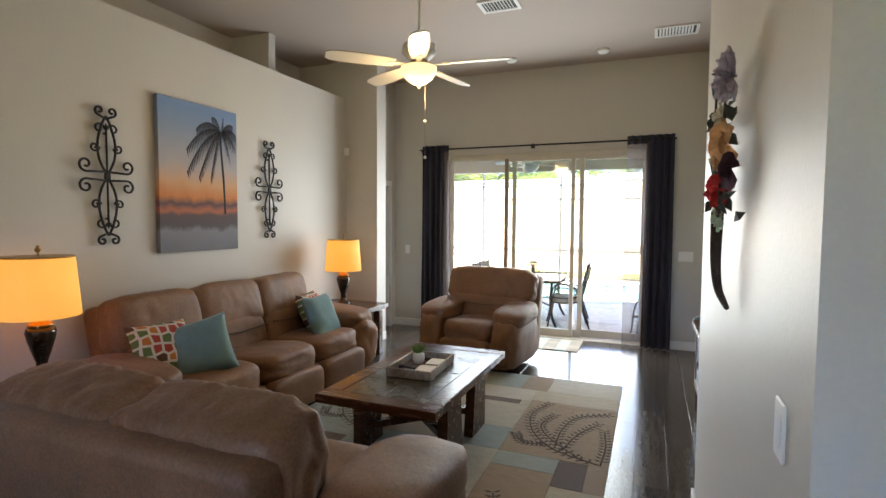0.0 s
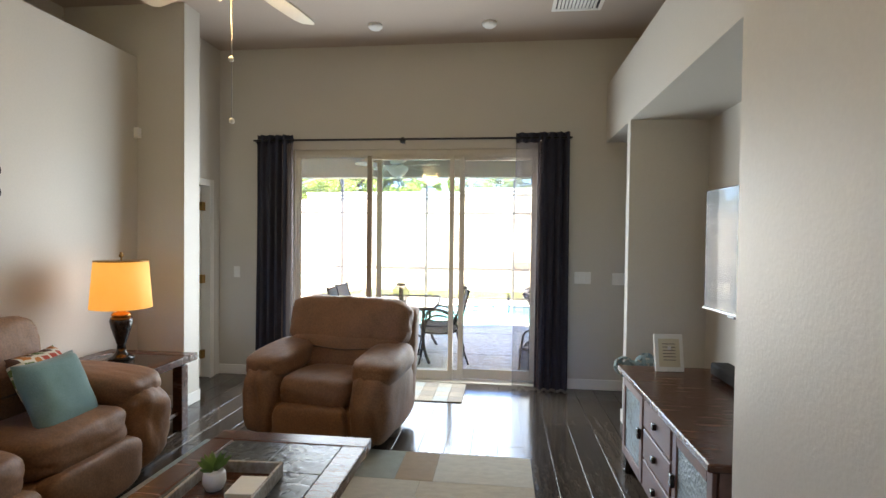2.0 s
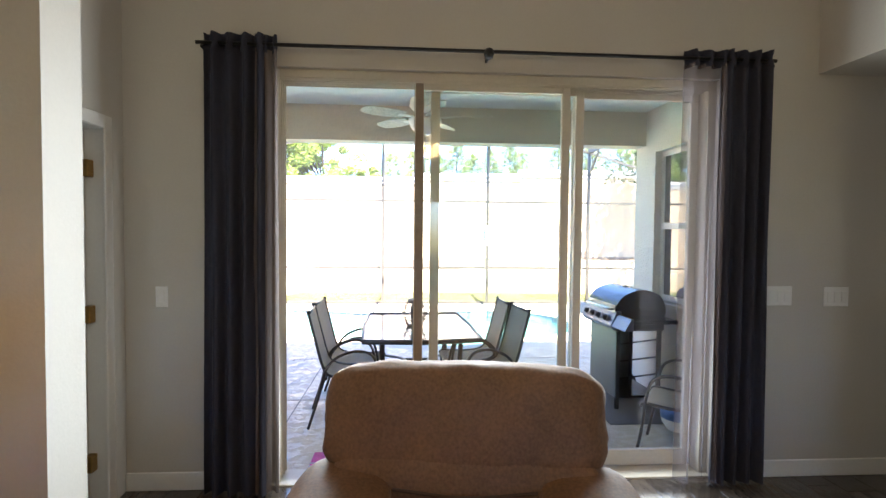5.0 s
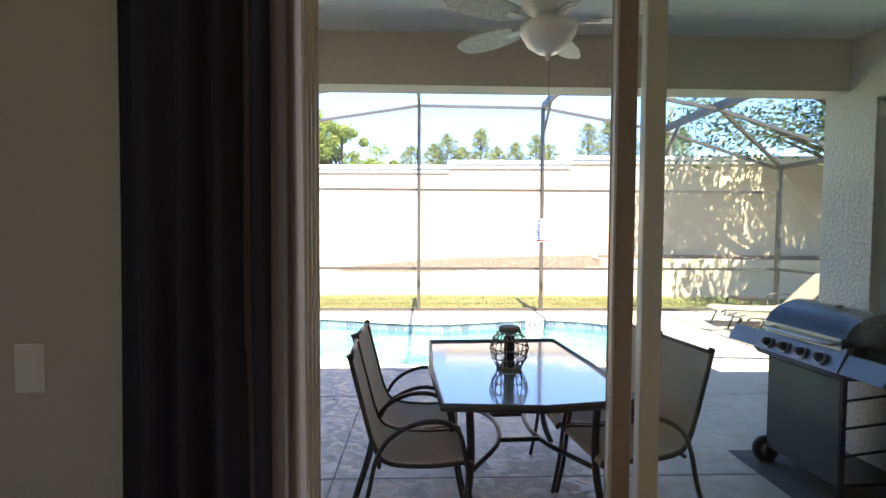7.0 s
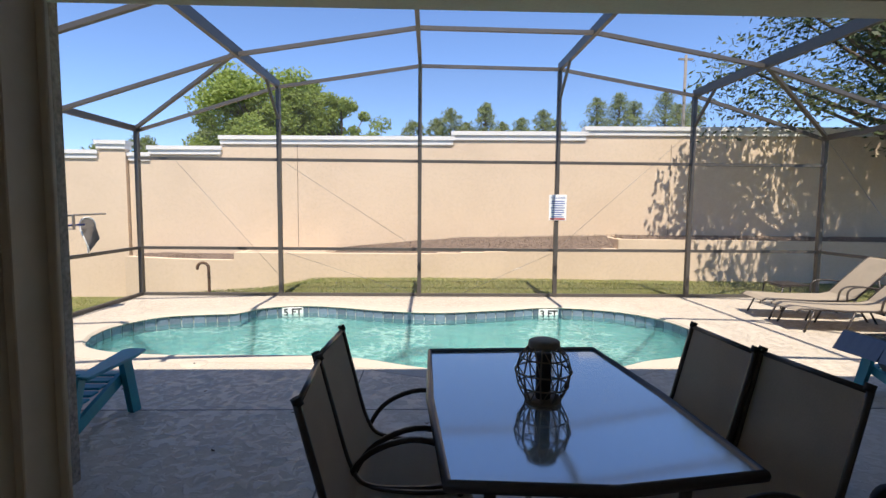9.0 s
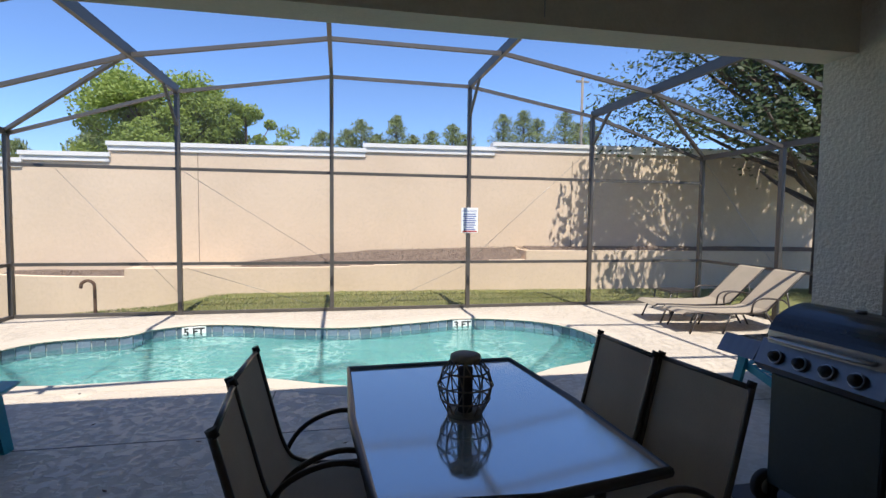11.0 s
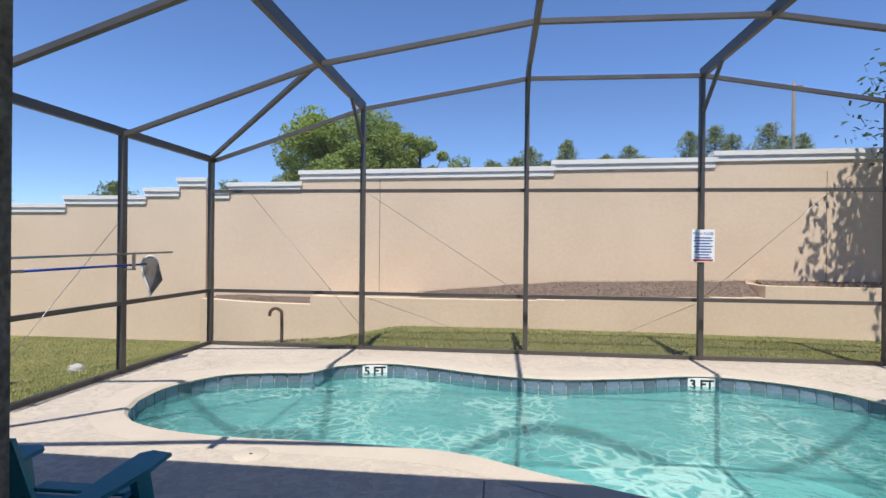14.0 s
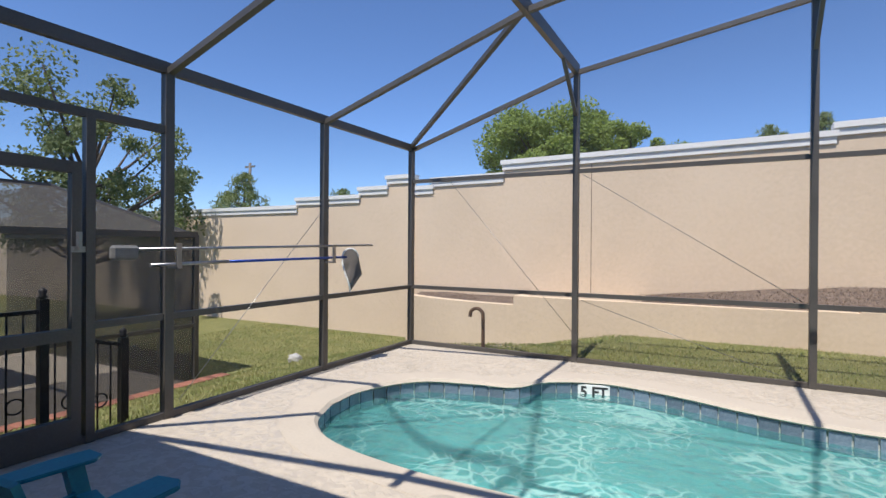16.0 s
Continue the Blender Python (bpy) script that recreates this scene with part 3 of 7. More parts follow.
def scatter(name, n, area, size, mat, zf, label, seed, up=0.7):
    """Small blades or chips strewn over an area, as one mesh."""
    rng = random.Random(seed)
    verts, faces = [], []
    for _ in range(n):
        x, y = rng.uniform(area[0], area[1]), rng.uniform(area[2], area[3])
        z = zf(x, y)
        if z is None:
            continue
        a = rng.uniform(0, 2 * math.pi)
        s = size * rng.uniform(0.6, 1.3)
        dx, dy = math.cos(a) * s * 0.16, math.sin(a) * s * 0.16
        lx, ly = rng.uniform(-0.5, 0.5) * s, rng.uniform(-0.5, 0.5) * s
        k = len(verts)
        verts += [(x - dx, y - dy, z - 0.01), (x + dx, y + dy, z - 0.01), (x + lx, y + ly, z + s * up)]
        faces.append((k, k + 1, k + 2))
    me = bpy.data.meshes.new(name)
    me.from_pydata(verts, [], faces)
    me.materials.append(mat)
    return tagged(new(name, me), label, "ground cover", kind="stuff")


M_BLADE = material("grass_blade", (0.40, 0.37, 0.16), 0.7, color2=(0.20, 0.25, 0.07), scale=2.0, grain=7, bump=0)
scatter("lawn_grass", 70000, (-7.8, 13, 8.7, 11.6), 0.042, M_BLADE, lambda x, y: ground_z(x, y) if (low_y(x) is not None and y < low_y(x)) else None, "short sunlit green and straw lawn grass", 3)
scatter("side_lawn_grass", 60000, (-12.5, -5.8, 4.6, 12.3), 0.045, M_BLADE, lambda x, y: ground_z(x, y) if y < left_y(x) and not (x < -8.5 and y < 7.4) else None, "short green lawn grass beside the screen enclosure", 4)
M_CHIP = material("bark_chip", (0.30, 0.22, 0.17), 0.95, color2=(0.11, 0.075, 0.055), scale=5, grain=30, bump=0)
scatter("mulch_chips", 22000, (-7.6, 9, 10.2, 12.4), 0.05, M_CHIP, lambda x, y: bed_z(x, (y - low_y(x)) / max(0.3, high_y(x) - low_y(x))) if low_y(x) + 0.2 < y < high_y(x) and not -5.0 < x < -3.1 else None, "brown bark mulch chips in the raised bed", 5, up=0.35)

# ---- trees ----
M_BARK = material("bark", (0.13, 0.10, 0.08), 0.95, scale=6, grain=40, bump=0.8, bump_dist=0.03)


def leaf_material(name, c, c2):
    m = material(name, c, 0.6, color2=c2, scale=0.7, grain=3.0, bump=0)
    thin_cloth(m, c, 0.42)
    return m


M_LEAF = leaf_material("broad_leaves", (0.30, 0.38, 0.09), (0.12, 0.17, 0.035))
M_PINE = leaf_material("pine_needles", (0.24, 0.29, 0.11), (0.12, 0.16, 0.06))
M_AIRY = leaf_material("airy_leaves", (0.20, 0.25, 0.10), (0.10, 0.13, 0.05))
M_OAK = leaf_material("oak_leaves", (0.08, 0.11, 0.035), (0.03, 0.05, 0.015))


def crown_mesh(clumps, per, size, seed, mat_seed=0, slim=0.5):
    rng = random.Random(seed)
    verts, faces = [], []
    for c, r in clumps:
        for _ in range(per):
            d = Vector((rng.gauss(0, 1), rng.gauss(0, 1), rng.gauss(0, 1))).normalized() * r * (rng.random() ** 0.45)
            p = c + Vector((d.x, d.y, d.z * 0.75))
            a = Vector((rng.gauss(0, 1), rng.gauss(0, 1), rng.gauss(0, 1))).normalized()
            b = a.orthogonal().normalized()
            s = size * rng.uniform(0.6, 1.4)
            k = len(verts)
            verts += [p - a * s, p + b * s * slim, p + a * s, p - b * s * slim]
            faces.append((k, k + 1, k + 2, k + 3))
    me = bpy.data.meshes.new("crown")
    me.from_pydata([tuple(v) for v in verts], [], faces)
    return me


def tree(name, x, y, z, h, spread, mat, seed, label, clumps=26, per=170, leaf=0.13, low=0.35, group="", trunk_r=0.2):
    rng = random.Random(seed)
    t = thing(name, x, y, z, 0, label, "tree", group)
    trunk = bmesh.new()
    top = h * 0.62
    lean = rng.uniform(-0.3, 0.3)
    merge(trunk, tube([(0, 0, -0.3), (lean * 0.2, 0, h * 0.2), (lean * 0.6, 0.1, h * 0.42), (lean, 0, top)], trunk_r, 8, r_end=trunk_r * 0.35))
    cl = []
    for i in range(clumps):
        a = rng.uniform(0, 2 * math.pi)
        u = rng.uniform(low, 1.0)
        rad = spread * math.sin(min(1.0, (1.12 - u) / (1.1 - low) + 0.25) * math.pi / 2) * rng.uniform(0.25, 1.0)
        c = Vector((math.cos(a) * rad, math.sin(a) * rad, h * u * 0.97))
        cl.append((c, spread * rng.uniform(0.12, 0.28)))
        if i % 2 == 0:
            base = Vector((lean * 0.6, 0.05, h * min(0.55, u * 0.6)))
            merge(trunk, tube([base, (base + c) / 2 + Vector((0, 0, -0.1)), c], trunk_r * 0.32, 5, r_end=0.02))
    part("trunk", trunk, M_BARK, t)
    me = crown_mesh(cl, per, leaf, seed + 9)
    me.materials.append(mat)
    ob = new("crown", me)
    ob.parent = t
    return t


def pine(name, x, y, z, h, spread, seed, label, group):
    rng = random.Random(seed)
    t = thing(name, x, y, z, 0, label, "tree", group)
    trunk = tube([(0, 0, -0.3), (0, 0, h * 0.5), (rng.uniform(-0.1, 0.1), 0, h)], 0.16, 6, r_end=0.03)
    cl = []
    n = int(h * 8)
    for i in range(n):
        u = 0.3 + 0.68 * i / n
        a = i * 2.4 + rng.uniform(-0.4, 0.4)
        rad = spread * min(1.0, ((1.04 - u) / 0.6)) ** 0.85 * rng.uniform(0.35, 1.0)
        c = Vector((math.cos(a) * rad, math.sin(a) * rad, h * u + rad * 0.35))
        cl.append((c, 0.26 + 0.24 * rng.random() + 0.1 * rad))
        merge(trunk, tube([(0, 0, h * u - 0.1), c], 0.035, 4, r_end=0.015))
    cl.append((Vector((0, 0, h * 0.99)), 0.2))
    part("trunk", trunk, M_BARK, t)
    me = crown_mesh(cl, 46, 0.17, seed + 5, slim=0.18)
    me.materials.append(M_PINE)
    ob = new("crown", me)
    ob.parent = t
    return t


G_TREES = "trees beyond the garden wall"
tree("leafy_tree", -10.0, 30, 0.5, 8.1, 4.3, M_LEAF, 11, "large bright green leafy tree beyond the wall", 150, 330, 0.1, 0.32, G_TREES, 0.3)
tree("leafy_tree", -5.9, 31, 0.5, 7.3, 2.7, M_LEAF, 12, "bright green leafy tree with bare grey twigs", 80, 260, 0.095, 0.35, G_TREES)
tree("leafy_tree", -3.4, 38, 0.5, 5.9, 1.7, M_LEAF, 13, "small pale green tree beyond the wall", 18, 130, 0.17, 0.4, G_TREES)
for i, (px, py, ph) in enumerate(((-1.9, 40, 7.6), (-0.2, 41, 8.0), (0.9, 40, 8.6), (2.2, 41, 7.7), (3.6, 40, 9.1), (5.2, 42, 7.9), (6.4, 40, 8.0), (8.3, 41, 8.8), (9.6, 42, 8.2), (12.3, 40, 9.6), (14.0, 40, 10.0), (15.6, 41, 9.6), (17.6, 40, 10.1), (19.2, 41, 9.4), (21.0, 42, 9.8), (-14.8, 34, 6.0), (-17.0, 38, 6.6), (-33.0, 29, 6.3), (-27.0, 33, 5.2), (-22.0, 34, 5.0), (-41, 34, 5.8), (-18.6, 33, 5.2))):
    pine("pine_tree", px, py, 0.3, ph * 1.0, 2.3, 40 + i, "dark green pine standing beyond the wall", "pines beyond the wall")
tree("oak_tree", 9.9, 9.3, -0.2, 8.2, 4.7, M_OAK, 21, "large dark green oak overhanging the screen enclosure", 125, 380, 0.065, 0.4, "", 0.28)
tree("side_tree", -17.2, 10.2, -0.6, 6.6, 2.9, M_AIRY, 31, "airy green tree behind the neighbouring enclosure", 64, 260, 0.06, 0.3, "", 0.2)
M_POLE = material("weathered_pole", (0.22, 0.20, 0.18), 0.9, scale=4, amount=0.3)
for px, py, ph in ((16.6, 35, 12.0), (-33.6, 30, 7.8)):
    p = thing("utility_pole", px, py, -0.2, 0, "weathered grey wooden utility pole far beyond the wall", "utility pole", "utility poles")
    part("pole", tube([(0, 0, 0), (0, 0, ph)], 0.14, 8, r_end=0.1), M_POLE, p)
    part("crossarm", boxes((-0.5, -0.06, ph - 0.35, 0.5, 0.06, ph - 0.22)), M_POLE, p)

# ---- screen enclosure ----
CAGE_Y, CAGE_X0, CAGE_X1, BACK_Y = 8.54, -5.61, 6.09, 3.02
POSTS = [(-5.61, 2.66), (-3.265, 3.41), (-0.905, 3.79), (1.445, 3.77), (3.77, 3.37), (6.09, 2.66)]
RIBS = [8.54, 6.705, 4.862, 3.02]
cage = thing("screen_enclosure", 0, 0, DECK, 0, "bronze aluminium pool screen enclosure with mesh panels", "screen enclosure")
cage.matrix_world = Matrix.Identity(4)
for i, (xa, za) in enumerate(POSTS):
    part("post", bar((xa, CAGE_Y, DECK), (xa, CAGE_Y, za - 0.03), 0.065, 0.075), M_ALU, cage)
    part("beam", bar((xa, CAGE_Y + 0.03, za), (xa, 2.9, za if 0 < i < 5 else za), 0.055, 0.13 if 0 < i < 5 else 0.09), M_ALU, cage)
    if 0 < i < 5:
        part("knee_brace", bar((xa, CAGE_Y - 0.03, za - 0.55), (xa, CAGE_Y - 0.62, za - 0.05), 0.04), M_ALU, cage)
for yy in RIBS:
    for (xa, za), (xb, zb) in zip(POSTS, POSTS[1:]):
        part("purlin", bar((xa, yy, za - 0.035), (xb, yy, zb - 0.035), 0.055, 0.05), M_ALU, cage)
for (xa, za), (xb, zb) in zip(POSTS, POSTS[1:]):
    for zr in (0.685, 2.18):
        part("chair_rail", bar((xa + 0.03, CAGE_Y, zr), (xb - 0.03, CAGE_Y, zr), 0.045, 0.05), M_ALU, cage)
    part("base_rail", bar((xa, CAGE_Y, DECK + 0.03), (xb, CAGE_Y, DECK + 0.03), 0.05, 0.05), M_ALU, cage)
    bm = bmesh.new()
    bm.faces.new([bm.verts.new(p) for p in ((xa, CAGE_Y, DECK), (xb, CAGE_Y, DECK), (xb, CAGE_Y, zb), (xa, CAGE_Y, za))])
    part("screen_panel", bm, M_SCREEN, cage)
    for ya, yb in zip(RIBS, RIBS[1:]):
        bm = bmesh.new()
        bm.faces.new([bm.verts.new(p) for p in ((xa, ya, za + 0.03), (xb, ya, zb + 0.03), (xb, yb, zb + 0.03), (xa, yb, za + 0.03))])
        part("roof_screen", bm, M_ROOF_SCREEN, cage)
for xs_ in (CAGE_X0, CAGE_X1):
    for ya in RIBS[1:]:
        part("post", bar((xs_, ya, DECK), (xs_, ya, 2.63), 0.065, 0.075), M_ALU, cage)
    for ya, yb in zip(RIBS, RIBS[1:]):
        part("base_rail", bar((xs_, ya, DECK + 0.03), (xs_, yb, DECK + 0.03), 0.05, 0.05), M_ALU, cage)
        if not (xs_ == CAGE_X0 and yb == BACK_Y):
            part("chair_rail", bar((xs_, ya - 0.03, 0.685), (xs_, yb + 0.03, 0.685), 0.045, 0.05), M_ALU, cage)
        bm = bmesh.new()
        bm.faces.new([bm.verts.new(p) for p in ((xs_, ya, DECK), (xs_, yb, DECK), (xs_, yb, 2.64), (xs_, ya, 2.64))])
        part("screen_panel", bm, M_SCREEN, cage)
for a, b in (((-5.58, 8.5, 2.68), (-3.3, 6.74, 3.41)), ((6.06, 8.5, 2.68), (3.8, 6.74, 3.37)), ((-5.58, 3.05, 2.68), (-3.3, 4.82, 3.41)), ((6.06, 3.05, 2.68), (3.8, 4.82, 3.37))):
    part("roof_brace", bar(a, b, 0.05, 0.05), M_ALU, cage)
M_CABLE = material("steel_cable", (0.35, 0.34, 0.33), 0.4, metal=0.9, scale=9, amount=0.2)
for a, b in (((-3.2, 8.57, 0.1), (-5.0, 8.57, 2.15)), ((-3.2, 8.57, 0.62), (-0.98, 8.57, -0.1)), ((1.38, 8.57, 0.62), (-0.2, 8.57, -0.1)), ((-3.2, 8.57, 2.15), (-0.98, 8.57, 0.72)), ((3.7, 8.57, 2.7), (1.5, 8.57, 0.72)), ((-5.58, 6.6, 1.6), (-5.58, 4.95, 0.0)), ((6.06, 8.4, 2.55), (6.06, 6.8, 0.8))):
    part("bracing_cable", tube([a, b], 0.0035, 5), M_CABLE, cage)
# the screen door in the west side
door = part("screen_door", boxes((-5.64, 4.16, DECK + 0.03, -5.58, 4.22, 1.74)), M_ALU, cage)
for r in ((-5.64, 3.12, 1.74, -5.58, 4.22, 1.82), (-5.64, 3.12, DECK + 0.03, -5.58, 3.18, 1.74), (-5.64, 3.18, 0.6, -5.58, 4.16, 0.68), (-5.64, 3.18, DECK + 0.03, -5.58, 4.16, DECK + 0.2)):
    part("door_rail", box(*r), M_ALU, door)
part("door_latch", boxes((-5.57, 4.15, 1.2, -5.53, 4.22, 1.24), (-5.55, 4.17, 1.22, -5.51, 4.19, 1.34)), M_CABLE, door, "chrome latch")
part("door_post", bar((-5.61, 4.28, DECK), (-5.61, 4.28, 2.17), 0.06), M_ALU, cage)
part("transom", bar((-5.61, 3.05, 2.17), (-5.61, 4.83, 2.17), 0.05, 0.06), M_ALU, cage)
part("chair_rail", bar((-5.61, 4.31, 0.685), (-5.61, 4.83, 0.685), 0.045, 0.05), M_ALU, cage)

# ---- poolside things ----
M_POWDER = material("brown_powder_coat", (0.055, 0.045, 0.04), 0.4, metal=0.2, scale=8, amount=0.2, bump=0.03)
M_SLING = material("tan_sling_cloth", (0.52, 0.44, 0.34), 0.85, scale=6, grain=180, amount=0.2, bump=0.35, bump_dist=0.003)
thin_cloth(M_SLING, (0.50, 0.42, 0.32), 0.35)
M_TABLE_GLASS = glassy("table_glass", (0.62, 0.72, 0.76), 0.62, 0.08)
nt_ = M_TABLE_GLASS.node_tree
dif_, mx_ = nt_.nodes.new("ShaderNodeBsdfDiffuse"), nt_.nodes.new("ShaderNodeMixShader")
dif_.inputs[0].default_value = (0.60, 0.68, 0.69, 1)
mx_.inputs[0].default_value = 0.6
nt_.links.new(nt_.nodes["Transparent BSDF"].outputs[0], mx_.inputs[1])
nt_.links.new(dif_.outputs[0], mx_.inputs[2])
nt_.links.new(mx_.outputs[0], nt_.nodes["Mix Shader"].inputs[1])
M_STEEL = material("brushed_steel", (0.33, 0.33, 0.34), 0.32, metal=0.9, scale=4, grain=90, amount=0.2, stretch=(1, 8, 1), bump=0.04)
M_PANEL = material("dark_brushed_steel", (0.17, 0.17, 0.18), 0.33, metal=0.8, scale=4, grain=90, amount=0.2, stretch=(1, 8, 1), bump=0.04)
M_GRILL = material("black_enamel", (0.022, 0.022, 0.025), 0.17, scale=5, amount=0.3, bump=0.03)
M_GRILL_BODY = material("grey_green_enamel", (0.045, 0.058, 0.057), 0.4, metal=0.3, scale=4, amount=0.15, bump=0.03)
M_RUBBER = material("black_rubber", (0.025, 0.025, 0.026), 0.8, scale=8, amount=0.2, bump=0.1)
M_TEAL = material("teal_plastic", (0.018, 0.27, 0.33), 0.45, color2=(0.014, 0.21, 0.27), scale=5, amount=0.2, bump=0.05)
M_RATTAN = material("grey_brown_wire", (0.20, 0.155, 0.115), 0.6, scale=20, amount=0.3, bump=0.1)
M_RUST = material("rusty_iron", (0.17, 0.10, 0.06), 0.8, color2=(0.09, 0.05, 0.035), scale=12, grain=60, bump=0.3)
M_IRON = material("black_iron", (0.022, 0.021, 0.02), 0.45, metal=0.5, scale=10, amount=0.3, bump=0.06)


def patio_table(x, y):
    t = thing("patio_table", x, y, DECK, 2.8, "rectangular patio table with rippled glass top on a dark frame", "table")
    w, l, h = 0.49, 0.71, 0.73
    rim = [(-w, -l + 0.03, h), (0, -l - 0.03, h), (w, -l + 0.03, h), (w + 0.015, 0, h), (w - 0.02, l, h), (-w + 0.02, l, h), (-w - 0.015, 0, h)]
    part("table_rim", tube([Vector(p) for p in rim], 0.018, 8, closed=True, flat=1.2), M_POWDER, t)
    g = part("glass_top", prism([(p[0] * 0.985, p[1] * 0.99) for p in rim], h - 0.004, h + 0.006), M_TABLE_GLASS, t, "pale rippled tempered glass")
    g.visible_shadow = False
    for sx in (-1, 1):
        for sy in (-1, 1):
            part("leg", tube(curve_points([(sx * 0.34, sy * 0.52, h - 0.02), (sx * 0.33, sy * 0.52, 0.4), (sx * 0.36, sy * 0.54, 0.16), (sx * 0.43, sy * 0.6, 0.0)], 4), 0.021, 8), M_POWDER, t)
        part("stretcher", tube(curve_points([(sx * 0.33, -0.52, 0.33), (sx * 0.12, -0.2, 0.36), (sx * 0.12, 0.2, 0.36), (sx * 0.33, 0.52, 0.33)], 5), 0.014, 6), M_POWDER, t)
    part("stretcher", tube([(-0.12, -0.2, 0.36), (0.12, -0.2, 0.36)], 0.014, 6), M_POWDER, t)
    part("stretcher", tube([(-0.12, 0.2, 0.36), (0.12, 0.2, 0.36)], 0.014, 6), M_POWDER, t)
    return t


patio_table(-0.235, 1.88)


def sheet_strip(line, half, thick=0.008):
    """A cloth strip along a side profile of (y, z) points, half wide to each side."""
    bm = bmesh.new()
    pts = [Vector((0, a, b)) for a, b in line]
    rows = []
    for i, p in enumerate(pts):
        d = (pts[min(i + 1, len(pts) - 1)] - pts[max(i - 1, 0)]).normalized()
        nrm = Vector((0, -d.z, d.y)) * thick
        row = [bm.verts.new((s * half, p.y, p.z)) for s in (-1, 1)]
        low = [bm.verts.new((s * half, p.y - nrm.y, p.z - nrm.z)) for s in (1, -1)]
        rows.append([row[0], row[1], low[0], low[1]])
    for a, b in zip(rows, rows[1:]):
        for k in range(4):
            bm.faces.new((a[k], a[(k + 1) % 4], b[(k + 1) % 4], b[k]))
    bm.faces.new(rows[0][::-1])
    bm.faces.new(rows[-1])
    bmesh.ops.recalc_face_normals(bm, faces=bm.faces[:])
    return bm


def sling_chair():
    """Faces +x; base on the origin."""
    c = thing("sling_chair", 0, 0, 0, 0, "tan mesh sling patio chair with brown curved steel frame", "chair", "chairs round the patio table")
    turn = pose(0, 0, 0, 0, 0, -90)
    line = [tuple(p)[1:] for p in curve_points([(0, -0.30, 0.95), (0, -0.25, 0.75), (0, -0.18, 0.5), (0, -0.1, 0.42), (0, 0.1, 0.40), (0, 0.28, 0.41), (0, 0.31, 0.38)], 5)]
    bm = sheet_strip(line, 0.22)
    bmesh.ops.transform(bm, matrix=turn, verts=bm.verts)
    part("sling", bm, M_SLING, c)
    for s in (-1, 1):
        x = s * 0.235
        bm = tube([(x, a, b) for a, b in line], 0.013, 6)
        bmesh.ops.transform(bm, matrix=turn, verts=bm.verts)
        part("side_rail", bm, M_POWDER, c)
        bm = tube(curve_points([(x * 1.1, -0.30, 0.0), (x * 1.08, -0.22, 0.25), (x * 1.08, -0.17, 0.46), (x * 1.14, -0.08, 0.58), (x * 1.16, 0.08, 0.64), (x * 1.14, 0.22, 0.60), (x * 1.1, 0.27, 0.45), (x * 1.1, 0.30, 0.2), (x * 1.12, 0.34, 0.0)], 4), 0.0125, 6)
        bmesh.ops.transform(bm, matrix=turn, verts=bm.verts)
        part("side_frame", bm, M_POWDER, c)
        bm = tube([(x * 0.98, -0.295, 0.945), (x * 0.98, -0.305, 0.97)], 0.017, 8)
        bmesh.ops.transform(bm, matrix=turn, verts=bm.verts)
        part("end_cap", bm, M_RUBBER, c)
    for yy, zz in ((-0.3, 0.945), (0.28, 0.385), (-0.16, 0.40)):
        bm = tube([(-0.23, yy, zz), (0.23, yy, zz)], 0.011, 6)
        bmesh.ops.transform(bm, matrix=turn, verts=bm.verts)
        part("crossbar", bm, M_POWDER, c)
    return c


first_chair = sling_chair()
first_chair.matrix_world = pose(-0.86, 1.5, DECK, 0, 0, 4)
copy_thing(first_chair, pose(-0.88, 1.95, DECK, 0, 0, -3))
copy_thing(first_chair, pose(0.395, 1.55, DECK, 0, 0, 188))
copy_thing(first_chair, pose(0.32, 2.04, DECK, 0, 0, 183))
tagged(copy_thing(first_chair, pose(1.75, 0.58, DECK, 0, 0, 145)), "spare tan mesh sling chair beside the house wall")


def lantern(x, y, z):
    t = thing("candle_lantern", x, y, z, 0, "round rustic wire lantern with dark candle on the table", "lantern")
    prof = [(0.075, 0.012), (0.105, 0.07), (0.118, 0.13), (0.10, 0.19), (0.062, 0.235)]
    n = 10
    for k in range(n):
        a = 2 * math.pi * k / n
        part("cage_wire", tube([(r * math.cos(a), r * math.sin(a), h) for r, h in prof], 0.0035, 5), M_RATTAN, t)
        b = a + 2 * math.pi / n
        part("cage_strut", tube([(prof[0][0] * math.cos(a), prof[0][0] * math.sin(a), prof[0][1]), (prof[2][0] * math.cos(b), prof[2][0] * math.sin(b), prof[2][1]), (prof[4][0] * math.cos(a), prof[4][0] * math.sin(a), prof[4][1])], 0.003, 5), M_RATTAN, t)
    for r, h in prof:
        part("hoop", tube([(r * math.cos(2 * math.pi * i / 20), r * math.sin(2 * math.pi * i / 20), h) for i in range(20)], 0.004, 5, closed=True), M_RATTAN, t)
    part("base_disc", lathe([(0.0, 0.0), (0.075, 0.0), (0.078, 0.012), (0.0, 0.014)], 20), M_RATTAN, t)
    part("lid", lathe([(0.058, 0.225), (0.066, 0.235), (0.064, 0.255), (0.05, 0.262), (0.0, 0.262)], 20), M_RATTAN, t, "dark metal rim lid")
    part("candle", lathe([(0.0, 0.014), (0.032, 0.014), (0.032, 0.2), (0.0, 0.2)], 16), M_RUBBER, t, "dark pillar candle")
    return t


lantern(-0.265, 1.83, DECK + 0.737)


